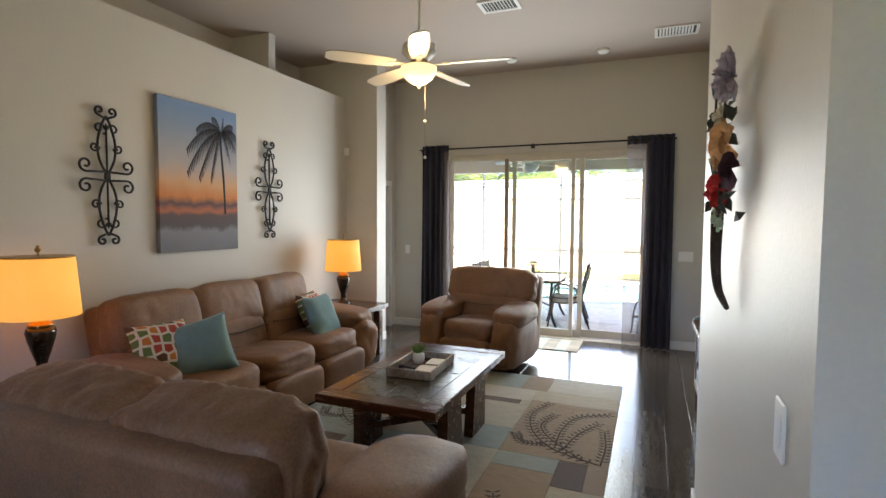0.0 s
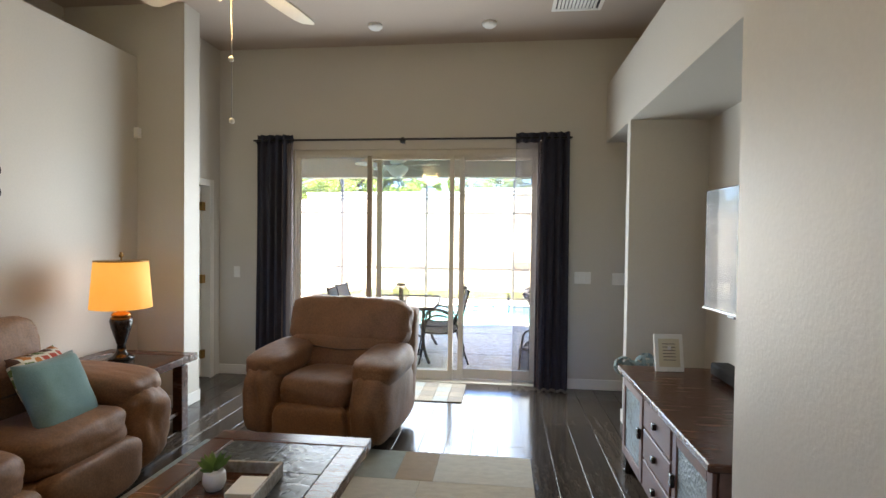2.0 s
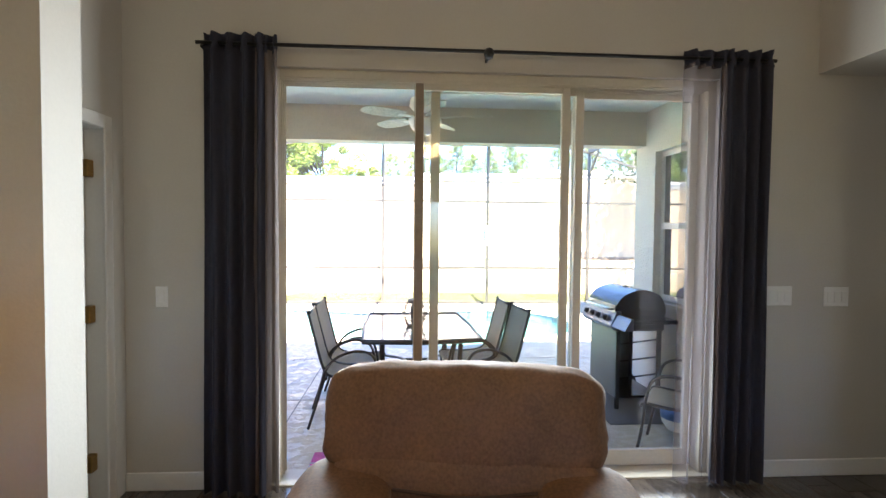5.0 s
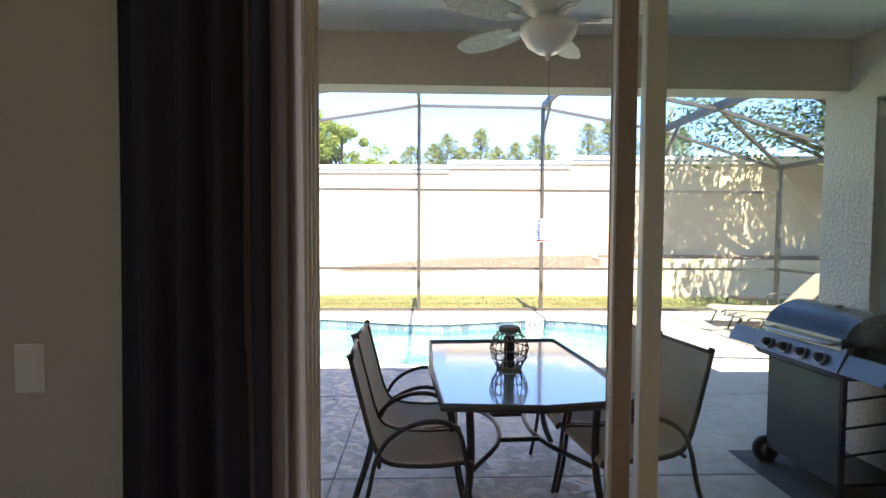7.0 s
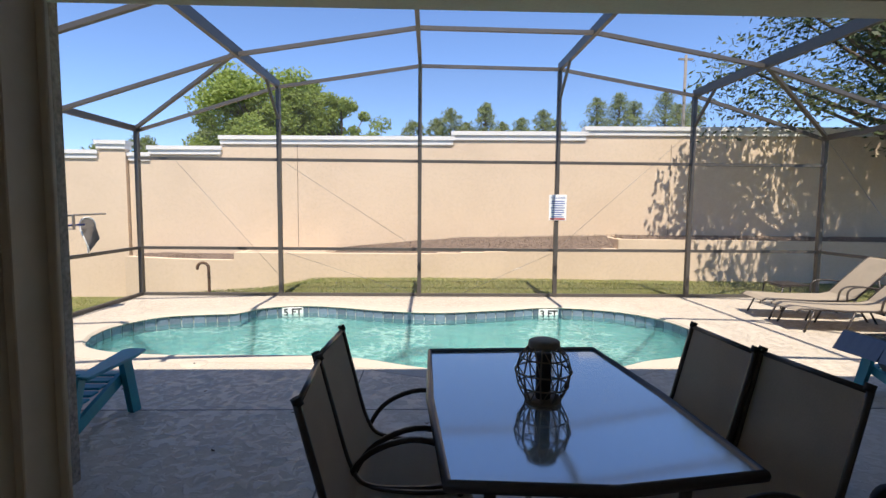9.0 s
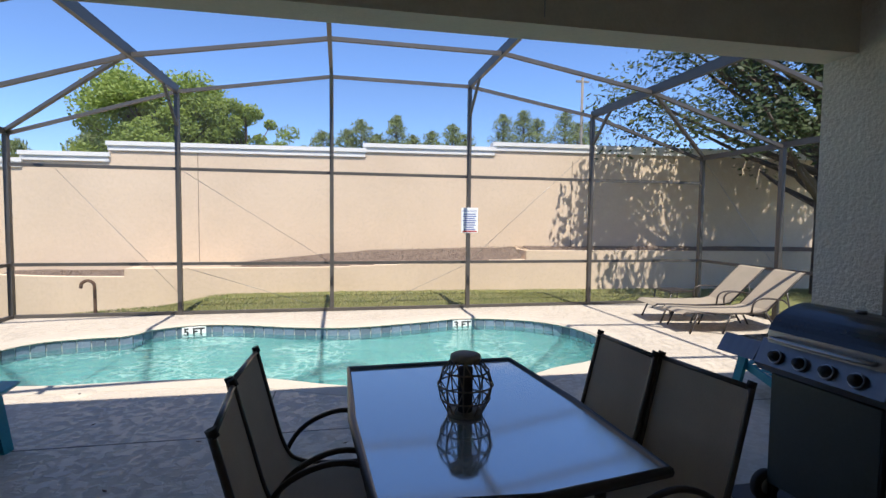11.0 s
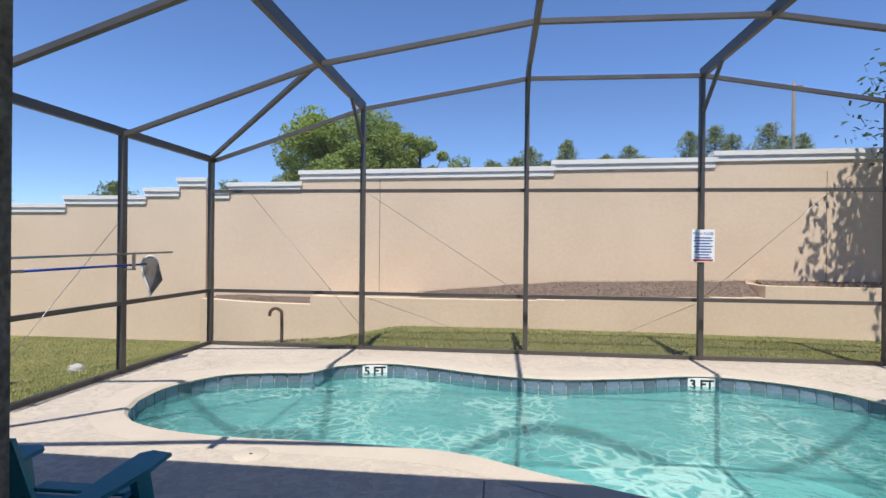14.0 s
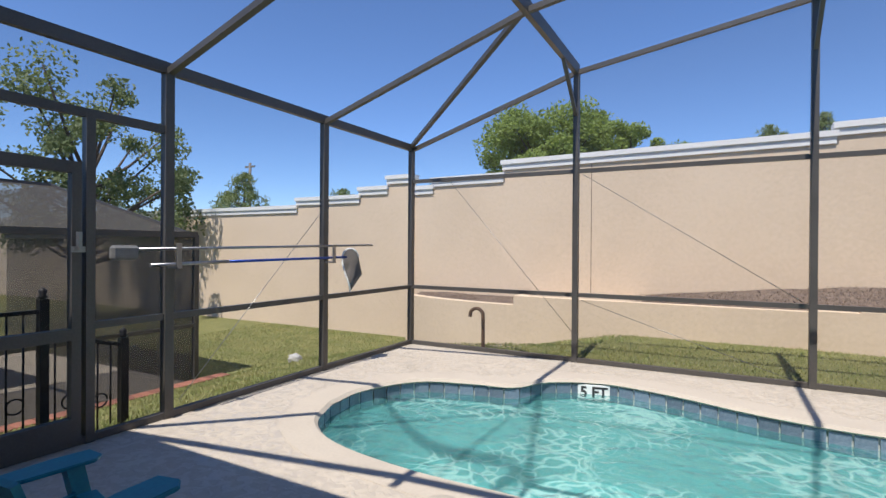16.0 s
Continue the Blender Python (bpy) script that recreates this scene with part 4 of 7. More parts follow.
def grill(x, y):
    """Front faces -x, lid and controls over a closed cart."""
    t = thing("gas_grill", x, y, DECK, 3, "black and steel gas grill on a wheeled cart", "grill")
    part("cart_panel", box(-0.22, -0.28, 0.12, -0.19, 0.28, 0.74, 0.006), M_GRILL_BODY, t, "grey enamelled cart door")
    part("side_panel", box(-0.22, 0.27, 0.12, 0.2, 0.29, 0.74), M_GRILL_BODY, t)
    for yy in (-0.27, 0.27):
        for xx in (-0.2, 0.2):
            part("leg", box(xx - 0.016, yy - 0.016, 0.02, xx + 0.016, yy + 0.016, 0.76), M_GRILL, t)
    for zz in (0.3, 0.46, 0.62):
        part("side_bar", bar((-0.2, -0.28, zz), (0.2, -0.28, zz + 0.04), 0.012), M_GRILL, t)
    part("bottom_shelf", box(-0.21, -0.28, 0.12, 0.21, 0.28, 0.14), M_GRILL, t)
    part("firebox", box(-0.23, -0.31, 0.74, 0.23, 0.31, 0.87, 0.01), M_GRILL, t)
    bm = prism([(-0.30, 0.80), (-0.24, 0.93), (-0.2, 0.93), (-0.2, 0.76), (-0.27, 0.76)], -0.335, 0.335)
    for v in bm.verts:
        v.co = Vector((v.co.x, v.co.z, v.co.y))
    bmesh.ops.recalc_face_normals(bm, faces=bm.faces[:])
    panel = part("control_panel", bm, M_PANEL, t, "brushed steel control panel")
    for k in range(4):
        kn = lathe([(0.0, 0.0), (0.032, 0.0), (0.03, 0.012), (0.022, 0.014), (0.02, 0.035), (0.0, 0.037)], 16)
        bmesh.ops.transform(kn, matrix=pose(-0.29, -0.21 + 0.14 * k, 0.855, 0, -68, 0), verts=kn.verts)
        part("control_knob", kn, M_RUBBER, panel)
        kr = lathe([(0.034, 0.0), (0.038, 0.002), (0.036, 0.008), (0.033, 0.008)], 20)
        bmesh.ops.transform(kr, matrix=pose(-0.29, -0.21 + 0.14 * k, 0.855, 0, -68, 0), verts=kr.verts)
        part("knob_ring", kr, M_STEEL, panel, "chrome ring")
    prof = curve_points([(-0.24, 0.88, 0), (-0.235, 0.98, 0), (-0.16, 1.07, 0), (0.0, 1.12, 0), (0.16, 1.08, 0), (0.23, 0.98, 0), (0.235, 0.88, 0)], 4)
    bm = prism([(p.x, p.y) for p in prof], -0.31, 0.31)
    for v in bm.verts:
        v.co = Vector((v.co.x, v.co.z, v.co.y))
    bmesh.ops.recalc_face_normals(bm, faces=bm.faces[:])
    lid = part("lid", bm, M_GRILL, t, "rounded black lid")
    part("lid_front", box(-0.248, -0.3, 0.9, -0.24, 0.3, 0.98), M_STEEL, lid, "steel lid front")
    part("lid_handle", tube(curve_points([(-0.24, -0.25, 0.94), (-0.29, -0.24, 0.945), (-0.3, 0, 0.945), (-0.29, 0.24, 0.945), (-0.24, 0.25, 0.94)], 4), 0.011, 8), M_STEEL, lid, "chrome bar handle")
    part("thermometer", lathe([(0.0, 1.115), (0.025, 1.115), (0.025, 1.13), (0.0, 1.13)], 14), M_STEEL, lid)
    for s in (-1, 1):
        shelf = part("side_shelf", box(-0.22, s * 0.45 - 0.13, 0.85, 0.2, s * 0.45 + 0.13, 0.885, 0.006), M_GRILL, t)
        fb = prism([(-0.30, 0.80), (-0.24, 0.90), (-0.22, 0.90), (-0.22, 0.80)], -0.13, 0.13)
        for v in fb.verts:
            v.co = Vector((v.co.x, v.co.z + s * 0.475, v.co.y))
        bmesh.ops.recalc_face_normals(fb, faces=fb.faces[:])
        part("shelf_fascia", fb, M_PANEL, shelf, "steel shelf front")
    for xx in (-0.2, 0.2):
        w = lathe([(0.0, -0.02), (0.085, -0.02), (0.09, -0.01), (0.09, 0.01), (0.085, 0.02), (0.0, 0.02)], 20)
        bmesh.ops.transform(w, matrix=pose(xx, 0.32, 0.09, 90, 0, 0), verts=w.verts)
        wheel = part("wheel", w, M_RUBBER, t)
        h = lathe([(0.0, -0.025), (0.045, -0.025), (0.045, 0.025), (0.0, 0.025)], 14)
        bmesh.ops.transform(h, matrix=pose(xx, 0.32, 0.09, 90, 0, 0), verts=h.verts)
        part("hub", h, M_STEEL, wheel)
    part("gas_hose", tube(curve_points([(0.0, 0.3, 0.72), (-0.05, 0.4, 0.5), (0.02, 0.38, 0.4), (0.05, 0.3, 0.45)], 6), 0.008, 6), M_RUBBER, t)
    return t


grill(1.78, 1.83)
m_ = tagged(part("grill_mat", box(1.4, 1.2, DECK + 0.002, 2.12, 2.3, DECK + 0.01, 0.003), material("grey_rubber_mat", (0.09, 0.09, 0.092), 0.8, scale=6, amount=0.2, bump=0.2)), "thin dark grey rubber mat under the grill", "mat")


def tub(x, y):
    t = thing("pool_chemical_tub", x, y, DECK, 0, "white plastic tub with blue label against the wall", "tub")
    part("tub_body", lathe([(0.0, 0.0), (0.10, 0.0), (0.14, 0.06), (0.15, 0.14), (0.14, 0.24), (0.10, 0.27), (0.0, 0.27)], 24), M_WHITE, t)
    part("tub_label", lathe([(0.151, 0.1), (0.152, 0.15), (0.147, 0.2)], 24), material("blue_label", (0.06, 0.17, 0.42), 0.5, scale=10, amount=0.3, bump=0), t)
    part("tub_lid", lathe([(0.06, 0.27), (0.06, 0.31), (0.05, 0.32), (0.0, 0.32)], 18), material("dark_blue_lid", (0.03, 0.10, 0.20), 0.5, scale=8, amount=0.2), t)


tub(1.95, 1.1)


def door_mat():
    t = thing("striped_doormat", -0.62, 0.52, DECK, 0, "rainbow striped doormat with pale lettering outside the door", "doormat")
    cols = [(0.60, 0.10, 0.35), (0.05, 0.18, 0.45), (0.55, 0.04, 0.08), (0.06, 0.42, 0.45), (0.5, 0.2, 0.3), (0.10, 0.12, 0.42), (0.55, 0.25, 0.05), (0.05, 0.35, 0.25)]
    w = 0.76 / len(cols)
    for i, c in enumerate(cols):
        part("stripe", box(-0.38 + i * w, -0.22, 0.002, -0.38 + (i + 1) * w - 0.002, 0.22, 0.014, 0.002), material("mat_stripe", c, 0.95, scale=30, grain=200, amount=0.3, bump=0.5), t)
    text_part("mat_lettering", "WELCOME", 0.16, pose(-0.0, 0.0, 0.0145, 0, 0, 180), M_TILE_PALE, t)


M_TILE_PALE = material("pale_teal_print", (0.25, 0.55, 0.55), 0.9, scale=30, amount=0.2, bump=0)
door_mat()


def lounger():
    """Foot towards -x; the raised back at +x."""
    c = thing("sun_lounger", 0, 0, 0, 0, "tan mesh sun lounger with raised back on the pool deck", "sun lounger", "loungers by the pool")
    line = [(-1.0, 0.27), (-0.94, 0.31), (-0.4, 0.29), (0.1, 0.30), (0.22, 0.33), (0.5, 0.62), (0.72, 0.84), (0.76, 0.86)]
    bm = sheet_strip(line, 0.29)
    turn = pose(0, 0, 0, 0, 0, -90)
    bmesh.ops.transform(bm, matrix=turn, verts=bm.verts)
    part("sling", bm, M_SLING, c)
    for s in (-1, 1):
        part("side_rail", tube([(a, s * 0.305, b - 0.01) for a, b in line[:5]], 0.014, 6), M_POWDER, c)
        part("back_rail", tube([(a, s * 0.305, b - 0.01) for a, b in line[4:]], 0.013, 6), M_POWDER, c)
        part("leg", tube([(-0.78, s * 0.305, 0.29), (-0.9, s * 0.32, 0.0)], 0.013, 6), M_POWDER, c)
        part("leg", tube([(-0.3, s * 0.305, 0.29), (-0.42, s * 0.32, 0.0)], 0.013, 6), M_POWDER, c)
        part("leg", tube([(0.2, s * 0.305, 0.3), (0.38, s * 0.33, 0.0)], 0.013, 6), M_POWDER, c)
        part("armrest", tube(curve_points([(-0.02, s * 0.32, 0.3), (0.0, s * 0.34, 0.44), (0.12, s * 0.34, 0.5), (0.4, s * 0.34, 0.48), (0.5, s * 0.32, 0.42)], 4), 0.013, 6), M_POWDER, c)
    part("back_prop", tube([(0.5, -0.3, 0.58), (0.62, -0.28, 0.1), (0.62, 0.28, 0.1), (0.5, 0.3, 0.58)], 0.012, 6), M_POWDER, c)
    return c


l1 = lounger()
l1.matrix_world = pose(5.0, 6.95, DECK, 0, 0, -8)
copy_thing(l1, pose(4.95, 6.2, DECK, 0, 0, -8))


def low_table(x, y):
    t = thing("side_table", x, y, DECK, 0, "small low slatted metal side table by the loungers", "side table")
    for k in range(5):
        part("slat", box(-0.22 + k * 0.09, -0.22, 0.36, -0.14 + k * 0.09, 0.22, 0.375), M_POWDER, t)
    part("apron", tube([(-0.23, -0.23, 0.35), (0.23, -0.23, 0.35), (0.23, 0.23, 0.35), (-0.23, 0.23, 0.35)], 0.012, 6, closed=True), M_POWDER, t)
    for sx in (-1, 1):
        for sy in (-1, 1):
            part("leg", tube([(sx * 0.22, sy * 0.22, 0.35), (sx * 0.25, sy * 0.25, 0.0)], 0.011, 6), M_POWDER, t)


low_table(5.0, 7.75)


def deck_chair():
    """A slatted plastic garden chair with wide arms; faces +x."""
    c = thing("adirondack_chair", 0, 0, 0, 0, "teal slatted plastic adirondack chair on the deck", "garden chair", "teal adirondack chairs")
    for k in range(6):
        t = k / 5
        part("seat_slat", box(-0.22 + 0.095 * k, -0.24, 0.25 + 0.1 * t, -0.135 + 0.095 * k, 0.24, 0.272 + 0.1 * t, 0.005), M_TEAL, c)
    for k in range(5):
        y = -0.2 + 0.1 * k
        top = 1.04 - 2.2 * (y * y)
        bm = bar((-0.14, y, 0.26), (-0.36, y * 1.15, top), 0.092, 0.02)
        part("back_slat", bm, M_TEAL, c)
    part("back_brace", box(-0.29, -0.27, 0.54, -0.25, 0.27, 0.60, 0.005), M_TEAL, c)
    for s in (-1, 1):
        pts = [(-0.24, s * 0.36), (-0.22, s * 0.27), (0.1, s * 0.25), (0.34, s * 0.25), (0.38, s * 0.3), (0.36, s * 0.41), (0.2, s * 0.42)]
        bm = prism(pts if s > 0 else pts[::-1], 0.52, 0.545, 0.006)
        for v in bm.verts:
            v.co.z += 0.05 * (v.co.x + 0.1)
        part("armrest", bm, M_TEAL, c)
        part("front_leg", bar((0.26, s * 0.3, 0.54), (0.34, s * 0.32, 0.0), 0.05, 0.075), M_TEAL, c)
        part("rear_leg", bar((0.28, s * 0.26, 0.33), (-0.42, s * 0.26, 0.06), 0.03, 0.1), M_TEAL, c)
        part("rear_foot", bar((-0.2, s * 0.28, 0.52), (-0.36, s * 0.29, 0.0), 0.04, 0.08), M_TEAL, c)
    return c


d1 = deck_chair()
LOW = Matrix.Diagonal((1, 1, 0.83, 1))
d1.matrix_world = pose(-3.26, 3.2, DECK, 0, 0, 91) @ LOW
copy_thing(d1, pose(-4.08, 3.24, DECK, 0, 0, 78) @ LOW)
copy_thing(d1, pose(3.22, 3.55, DECK, 0, 0, 90) @ LOW)


def white_fan(x, y, top, drop, blade_len, blades, label, angle, mat, lit, woven=False):
    """A ceiling fan with a bowl light, at rest."""
    t = thing("ceiling_fan", x, y, top, angle, label, "ceiling fan", "ceiling fans")
    part("canopy", lathe([(0.0, 0.0), (0.07, 0.0), (0.06, -0.05), (0.02, -0.07), (0.0, -0.07)], 20), mat, t)
    part("downrod", tube([(0, 0, -0.05), (0, 0, -drop)], 0.012, 8), mat, t)
    part("motor_housing", lathe([(0.0, -drop + 0.08), (0.05, -drop + 0.07), (0.075, -drop), (0.12, -drop - 0.02), (0.13, -drop - 0.08), (0.09, -drop - 0.12), (0.06, -drop - 0.14), (0.0, -drop - 0.14)], 24), mat, t)
    for k in range(blades):
        a = 2 * math.pi * k / blades
        bm = bmesh.new()
        n = 14
        edge = []
        for i in range(n):
            u = i / (n - 1)
            edge.append((0.19 + blade_len * u, 0.05 + 0.025 * math.sin(u * math.pi * (0.9 if not woven else 1.0)) + (0.0 if u < 0.93 else -0.02)))
        up = [bm.verts.new((xx, w, 0)) for xx, w in edge]
        dn = [bm.verts.new((xx, -w, 0)) for xx, w in edge]
        for i in range(n - 1):
            bm.faces.new((dn[i], dn[i + 1], up[i + 1], up[i]))
        r = bmesh.ops.extrude_face_region(bm, geom=bm.faces[:])
        for v in r["geom"]:
            if isinstance(v, bmesh.types.BMVert):
                v.co.z += 0.008
        bmesh.ops.recalc_face_normals(bm, faces=bm.faces[:])
        bmesh.ops.transform(bm, matrix=Matrix.Rotation(a, 4, "Z") @ pose(0, 0, -drop - 0.17, 12, 0, 0), verts=bm.verts)
        blade = part("blade", bm, M_BLADE_W if not woven else M_WOVEN, t)
        bm = box(0.11, -0.02, -0.006, 0.24, 0.02, 0.0, 0.003)
        bmesh.ops.transform(bm, matrix=Matrix.Rotation(a, 4, "Z") @ pose(0, 0, -drop - 0.17, 12, 0, 0), verts=bm.verts)
        part("blade_iron", bm, mat, blade)
    part("light_fitter", lathe([(0.0, -drop - 0.14), (0.06, -drop - 0.14), (0.1, -drop - 0.17), (0.12, -drop - 0.185), (0.0, -drop - 0.185)], 24), mat, t)
    part("glass_bowl", lathe([(0.135, -drop - 0.185), (0.13, -drop - 0.22), (0.1, -drop - 0.27), (0.05, -drop - 0.305), (0.0, -drop - 0.315)], 28), lit, t, "frosted glass bowl")
    part("finial", lathe([(0.0, -drop - 0.345), (0.012, -drop - 0.335), (0.012, -drop - 0.31), (0.0, -drop - 0.305)], 10), mat, t)
    return t


M_FANWHITE = material("white_fan_enamel", (0.74, 0.72, 0.66), 0.35, scale=5, amount=0.06, bump=0.02)
M_BLADE_W = material("white_fan_blade", (0.72, 0.69, 0.62), 0.45, scale=3, grain=40, amount=0.08, stretch=(1, 6, 1), bump=0.04)
M_WOVEN = material("woven_white_blade", (0.66, 0.64, 0.56), 0.7, scale=30, grain=120, amount=0.35, bump=0.5, bump_dist=0.004)
M_BOWL_OFF = material("frosted_glass", (0.78, 0.77, 0.72), 0.3, scale=4, amount=0.05, bump=0.02)
lf = white_fan(-0.2, 1.2, 2.76, 0.16, 0.36, 5, "white lanai ceiling fan with woven leaf blades", 63, M_FANWHITE, M_BOWL_OFF, True)
part("pull_chain", tube([(0.02, 0, -0.45), (0.02, 0, -0.72)], 0.002, 5), M_STEEL, lf)
dl = thing("recessed_light", 1.07, 1.275, 2.76, 0, "white round recessed ceiling light in the lanai ceiling", "recessed light")
part("trim_ring", lathe([(0.06, -0.002), (0.10, -0.004), (0.1, -0.014), (0.065, -0.016)], 28), M_WHITE, dl)
part("lens", lathe([(0.0, -0.006), (0.064, -0.006), (0.064, -0.002), (0.0, -0.002)], 24), M_BOWL_OFF, dl)

# pool poles hung on the west side
def pool_tools():
    a = thing("pool_brush_pole", -5.5, 4.6, 1.22, 0, "aluminium pool pole with a grey brush hung on the cage", "pool brush")
    a.matrix_world = Matrix.Identity(4)
    part("pole", tube([(-5.53, 4.55, 1.22), (-5.53, 7.5, 1.27)], 0.012, 8), M_STEEL, a)
    part("brush_head", box(-5.56, 4.38, 1.14, -5.5, 4.58, 1.25, 0.02), material("grey_bristles", (0.20, 0.20, 0.20), 0.95, scale=20, grain=150, bump=0.6), a)
    b = thing("pool_skimmer_net", -5.5, 4.6, 1.12, 0, "blue and silver pole with pool skimmer net hung on the cage", "skimmer net")
    b.matrix_world = Matrix.Identity(4)
    part("pole", tube([(-5.49, 4.65, 1.1), (-5.49, 5.35, 1.115)], 0.014, 8), M_STEEL, b)
    part("grip_pole", tube([(-5.49, 5.3, 1.113), (-5.49, 6.95, 1.13)], 0.013, 8), material("blue_anodised", (0.03, 0.08, 0.38), 0.3, metal=0.6, scale=5, amount=0.1), b)
    rim = [(-5.49 + 0.05 * math.sin(k * 0.7), 7.02 + 0.11 * math.cos(2 * math.pi * k / 18), 0.98 + 0.25 * math.sin(2 * math.pi * k / 18)) for k in range(18)]
    part("net_rim", tube(rim, 0.01, 6, closed=True), M_WHITE, b)
    bm = bmesh.new()
    c = bm.verts.new((-5.38, 7.1, 0.93))
    vs = [bm.verts.new(p) for p in rim]
    for i in range(18):
        bm.faces.new((vs[i], vs[(i + 1) % 18], c)).smooth = True
    part("net", bm, sheer("net_mesh", (0.1, 0.1, 0.105), 0.85), b, "sagging grey mesh")
    for yy in (4.862, 6.705):
        k = thing("pole_hook", -5.57, yy, 1.17, 0, "small metal hook holding the pool poles", "hook", "pole hooks")
        part("hook", boxes((-0.02, -0.02, -0.1, 0.12, 0.02, -0.085), (0.1, -0.02, -0.1, 0.115, 0.02, 0.1)), M_STEEL, k)


pool_tools()
pp = thing("drain_pipe", -4.61, 8.83, -0.2, 0, "rusty brown bent drain pipe standing in the lawn", "pipe")
part("pipe", tube(curve_points([(0, 0, -0.15), (0, 0, 0.45), (-0.02, 0, 0.56), (-0.1, 0, 0.6), (-0.18, 0, 0.56), (-0.2, 0, 0.48)], 5), 0.025, 10), M_RUST, pp)
ds = thing("skimmer_cover", -3.02, 4.7, DECK, 0, "round cream skimmer cover set in the deck", "skimmer cover")
part("cover_disc", lathe([(0.0, 0.006), (0.12, 0.006), (0.125, 0.002), (0.125, -0.01), (0.0, -0.01)], 28), M_COPING, ds)
part("finger_hole", lathe([(0.0, 0.008), (0.012, 0.008), (0.012, 0.006), (0.0, 0.006)], 10), M_RUBBER, ds)

rd_ = random.Random(12)
M_DRY = material("dry_leaf", (0.16, 0.10, 0.06), 0.9, scale=20, amount=0.4, bump=0)
for lx, ly in ((-1.75, 3.5), (-1.62, 3.46), (-2.6, 3.95), (-1.2, 3.05), (-0.75, 3.3), (-2.1, 2.9), (-3.3, 4.0)):
    bm = bmesh.new()
    vs = [bm.verts.new(p) for p in ((-0.022, 0, 0.004), (0, 0.011, 0.0015), (0.022, 0.003, 0.006), (0, -0.011, 0.0015))]
    bm.faces.new(vs)
    lf_d = tagged(part("fallen_leaf", bm, M_DRY), "small dry brown leaf fallen on the deck", "leaf", "fallen leaves on the deck")
    lf_d.matrix_world = pose(lx, ly, DECK, 0, 0, rd_.uniform(0, 360))

# rules sign on the cage post
sg = thing("pool_rules_sign", 1.455, 8.49, 1.2, 0, "white pool rules sign with blue print on the post", "sign")
part("sign_board", box(-0.15, -0.006, 0.0, 0.15, 0.006, 0.44, 0.004), M_WHITE, sg)
M_BLUEPRINT = material("blue_print", (0.05, 0.10, 0.38), 0.5, scale=9, amount=0.2, bump=0)
text_part("sign_heading", "POOL RULES", 0.045, pose(0, -0.0075, 0.385, 90, 0, 0), M_BLUEPRINT, sg)
for k in range(8):
    w = (0.11, 0.12, 0.09, 0.12, 0.1, 0.11, 0.07, 0.1)[k]
    part("print_line", box(-w, -0.0085, 0.32 - k * 0.038, w, -0.0065, 0.336 - k * 0.038), M_BLUEPRINT, sg)
part("print_line", box(-0.13, -0.0085, 0.015, 0.13, -0.0065, 0.04), material("red_print", (0.45, 0.04, 0.04), 0.5, scale=9, amount=0.2, bump=0), sg)

# iron fence and neighbouring enclosure
fence = thing("iron_fence", 0, 0, 0, 0, "black wrought iron fence with ball finials beyond the cage", "fence")
for yy, top in ((3.4, 0.85), (4.22, 0.85), (4.80, 0.48)):
    part("post", box(-6.13, yy - 0.03, -0.75, -6.07, yy + 0.03, top), M_IRON, fence)
    part("finial", lathe([(0.02, top), (0.035, top + 0.02), (0.02, top + 0.03), (0.032, top + 0.06), (0.0, top + 0.09)], 12, (-6.1, yy)), M_IRON, fence)
for (ya, za), (yb, zb) in (((3.4, 0.76), (4.22, 0.76)), ((4.22, 0.58), (4.80, 0.42)), ((3.4, -0.2), (4.22, -0.2)), ((4.22, -0.3), (4.80, -0.4))):
    part("rail", bar((-6.1, ya, za), (-6.1, yb, zb), 0.03), M_IRON, fence)
for k in range(7):
    yy = 3.5 + k * 0.1
    part("baluster", tube([(-6.1, yy, -0.22), (-6.1, yy, 0.75)], 0.008, 6), M_IRON, fence)
for k in range(5):
    yy = 4.3 + k * 0.1
    part("baluster", tube([(-6.1, yy, -0.35), (-6.1, yy, 0.57 - 0.27 * (yy - 4.22))], 0.008, 6), M_IRON, fence)
for yy, zz in ((3.75, 0.1), (4.05, 0.1), (4.4, 0.05), (4.62, 0.0)):
    part("scroll", tube([(-6.1, yy + 0.055 * math.cos(a * 0.5), zz + 0.055 * math.sin(a * 0.5)) for a in range(13)], 0.007, 6), M_IRON, fence)

nb = thing("neighbour_enclosure", 0, 0, 0, 0, "dark screened enclosure with hipped mesh roof next door", "screen enclosure")
NX, NY0, NY1, NZ0, NZ1 = -8.7, 0.0, 7.35, -0.86, 1.41
for yy in (NY1, 5.85, 4.3, 2.8):
    part("post", bar((NX, yy, NZ0), (NX, yy, NZ1), 0.07), M_ALU, nb)
part("eave_beam", bar((NX, NY0, NZ1), (NX, NY1, NZ1), 0.08), M_ALU, nb)
part("eave_beam", bar((NX, NY1, NZ1), (NX - 6, NY1, NZ1), 0.08), M_ALU, nb)
part("chair_rail", bar((NX, NY0, 0.05), (NX, NY1, 0.05), 0.05), M_ALU, nb)
for yy in (6.5, 4.9, 3.2):
    part("roof_rib", bar((NX, yy + 0.8 if yy == 6.5 else yy, NZ1), (NX - 1.7, yy - 0.3, 2.12), 0.05), M_ALU, nb)
part("ridge_beam", bar((NX - 1.7, NY0, 2.12), (NX - 1.7, 6.2, 2.12), 0.06), M_ALU, nb)
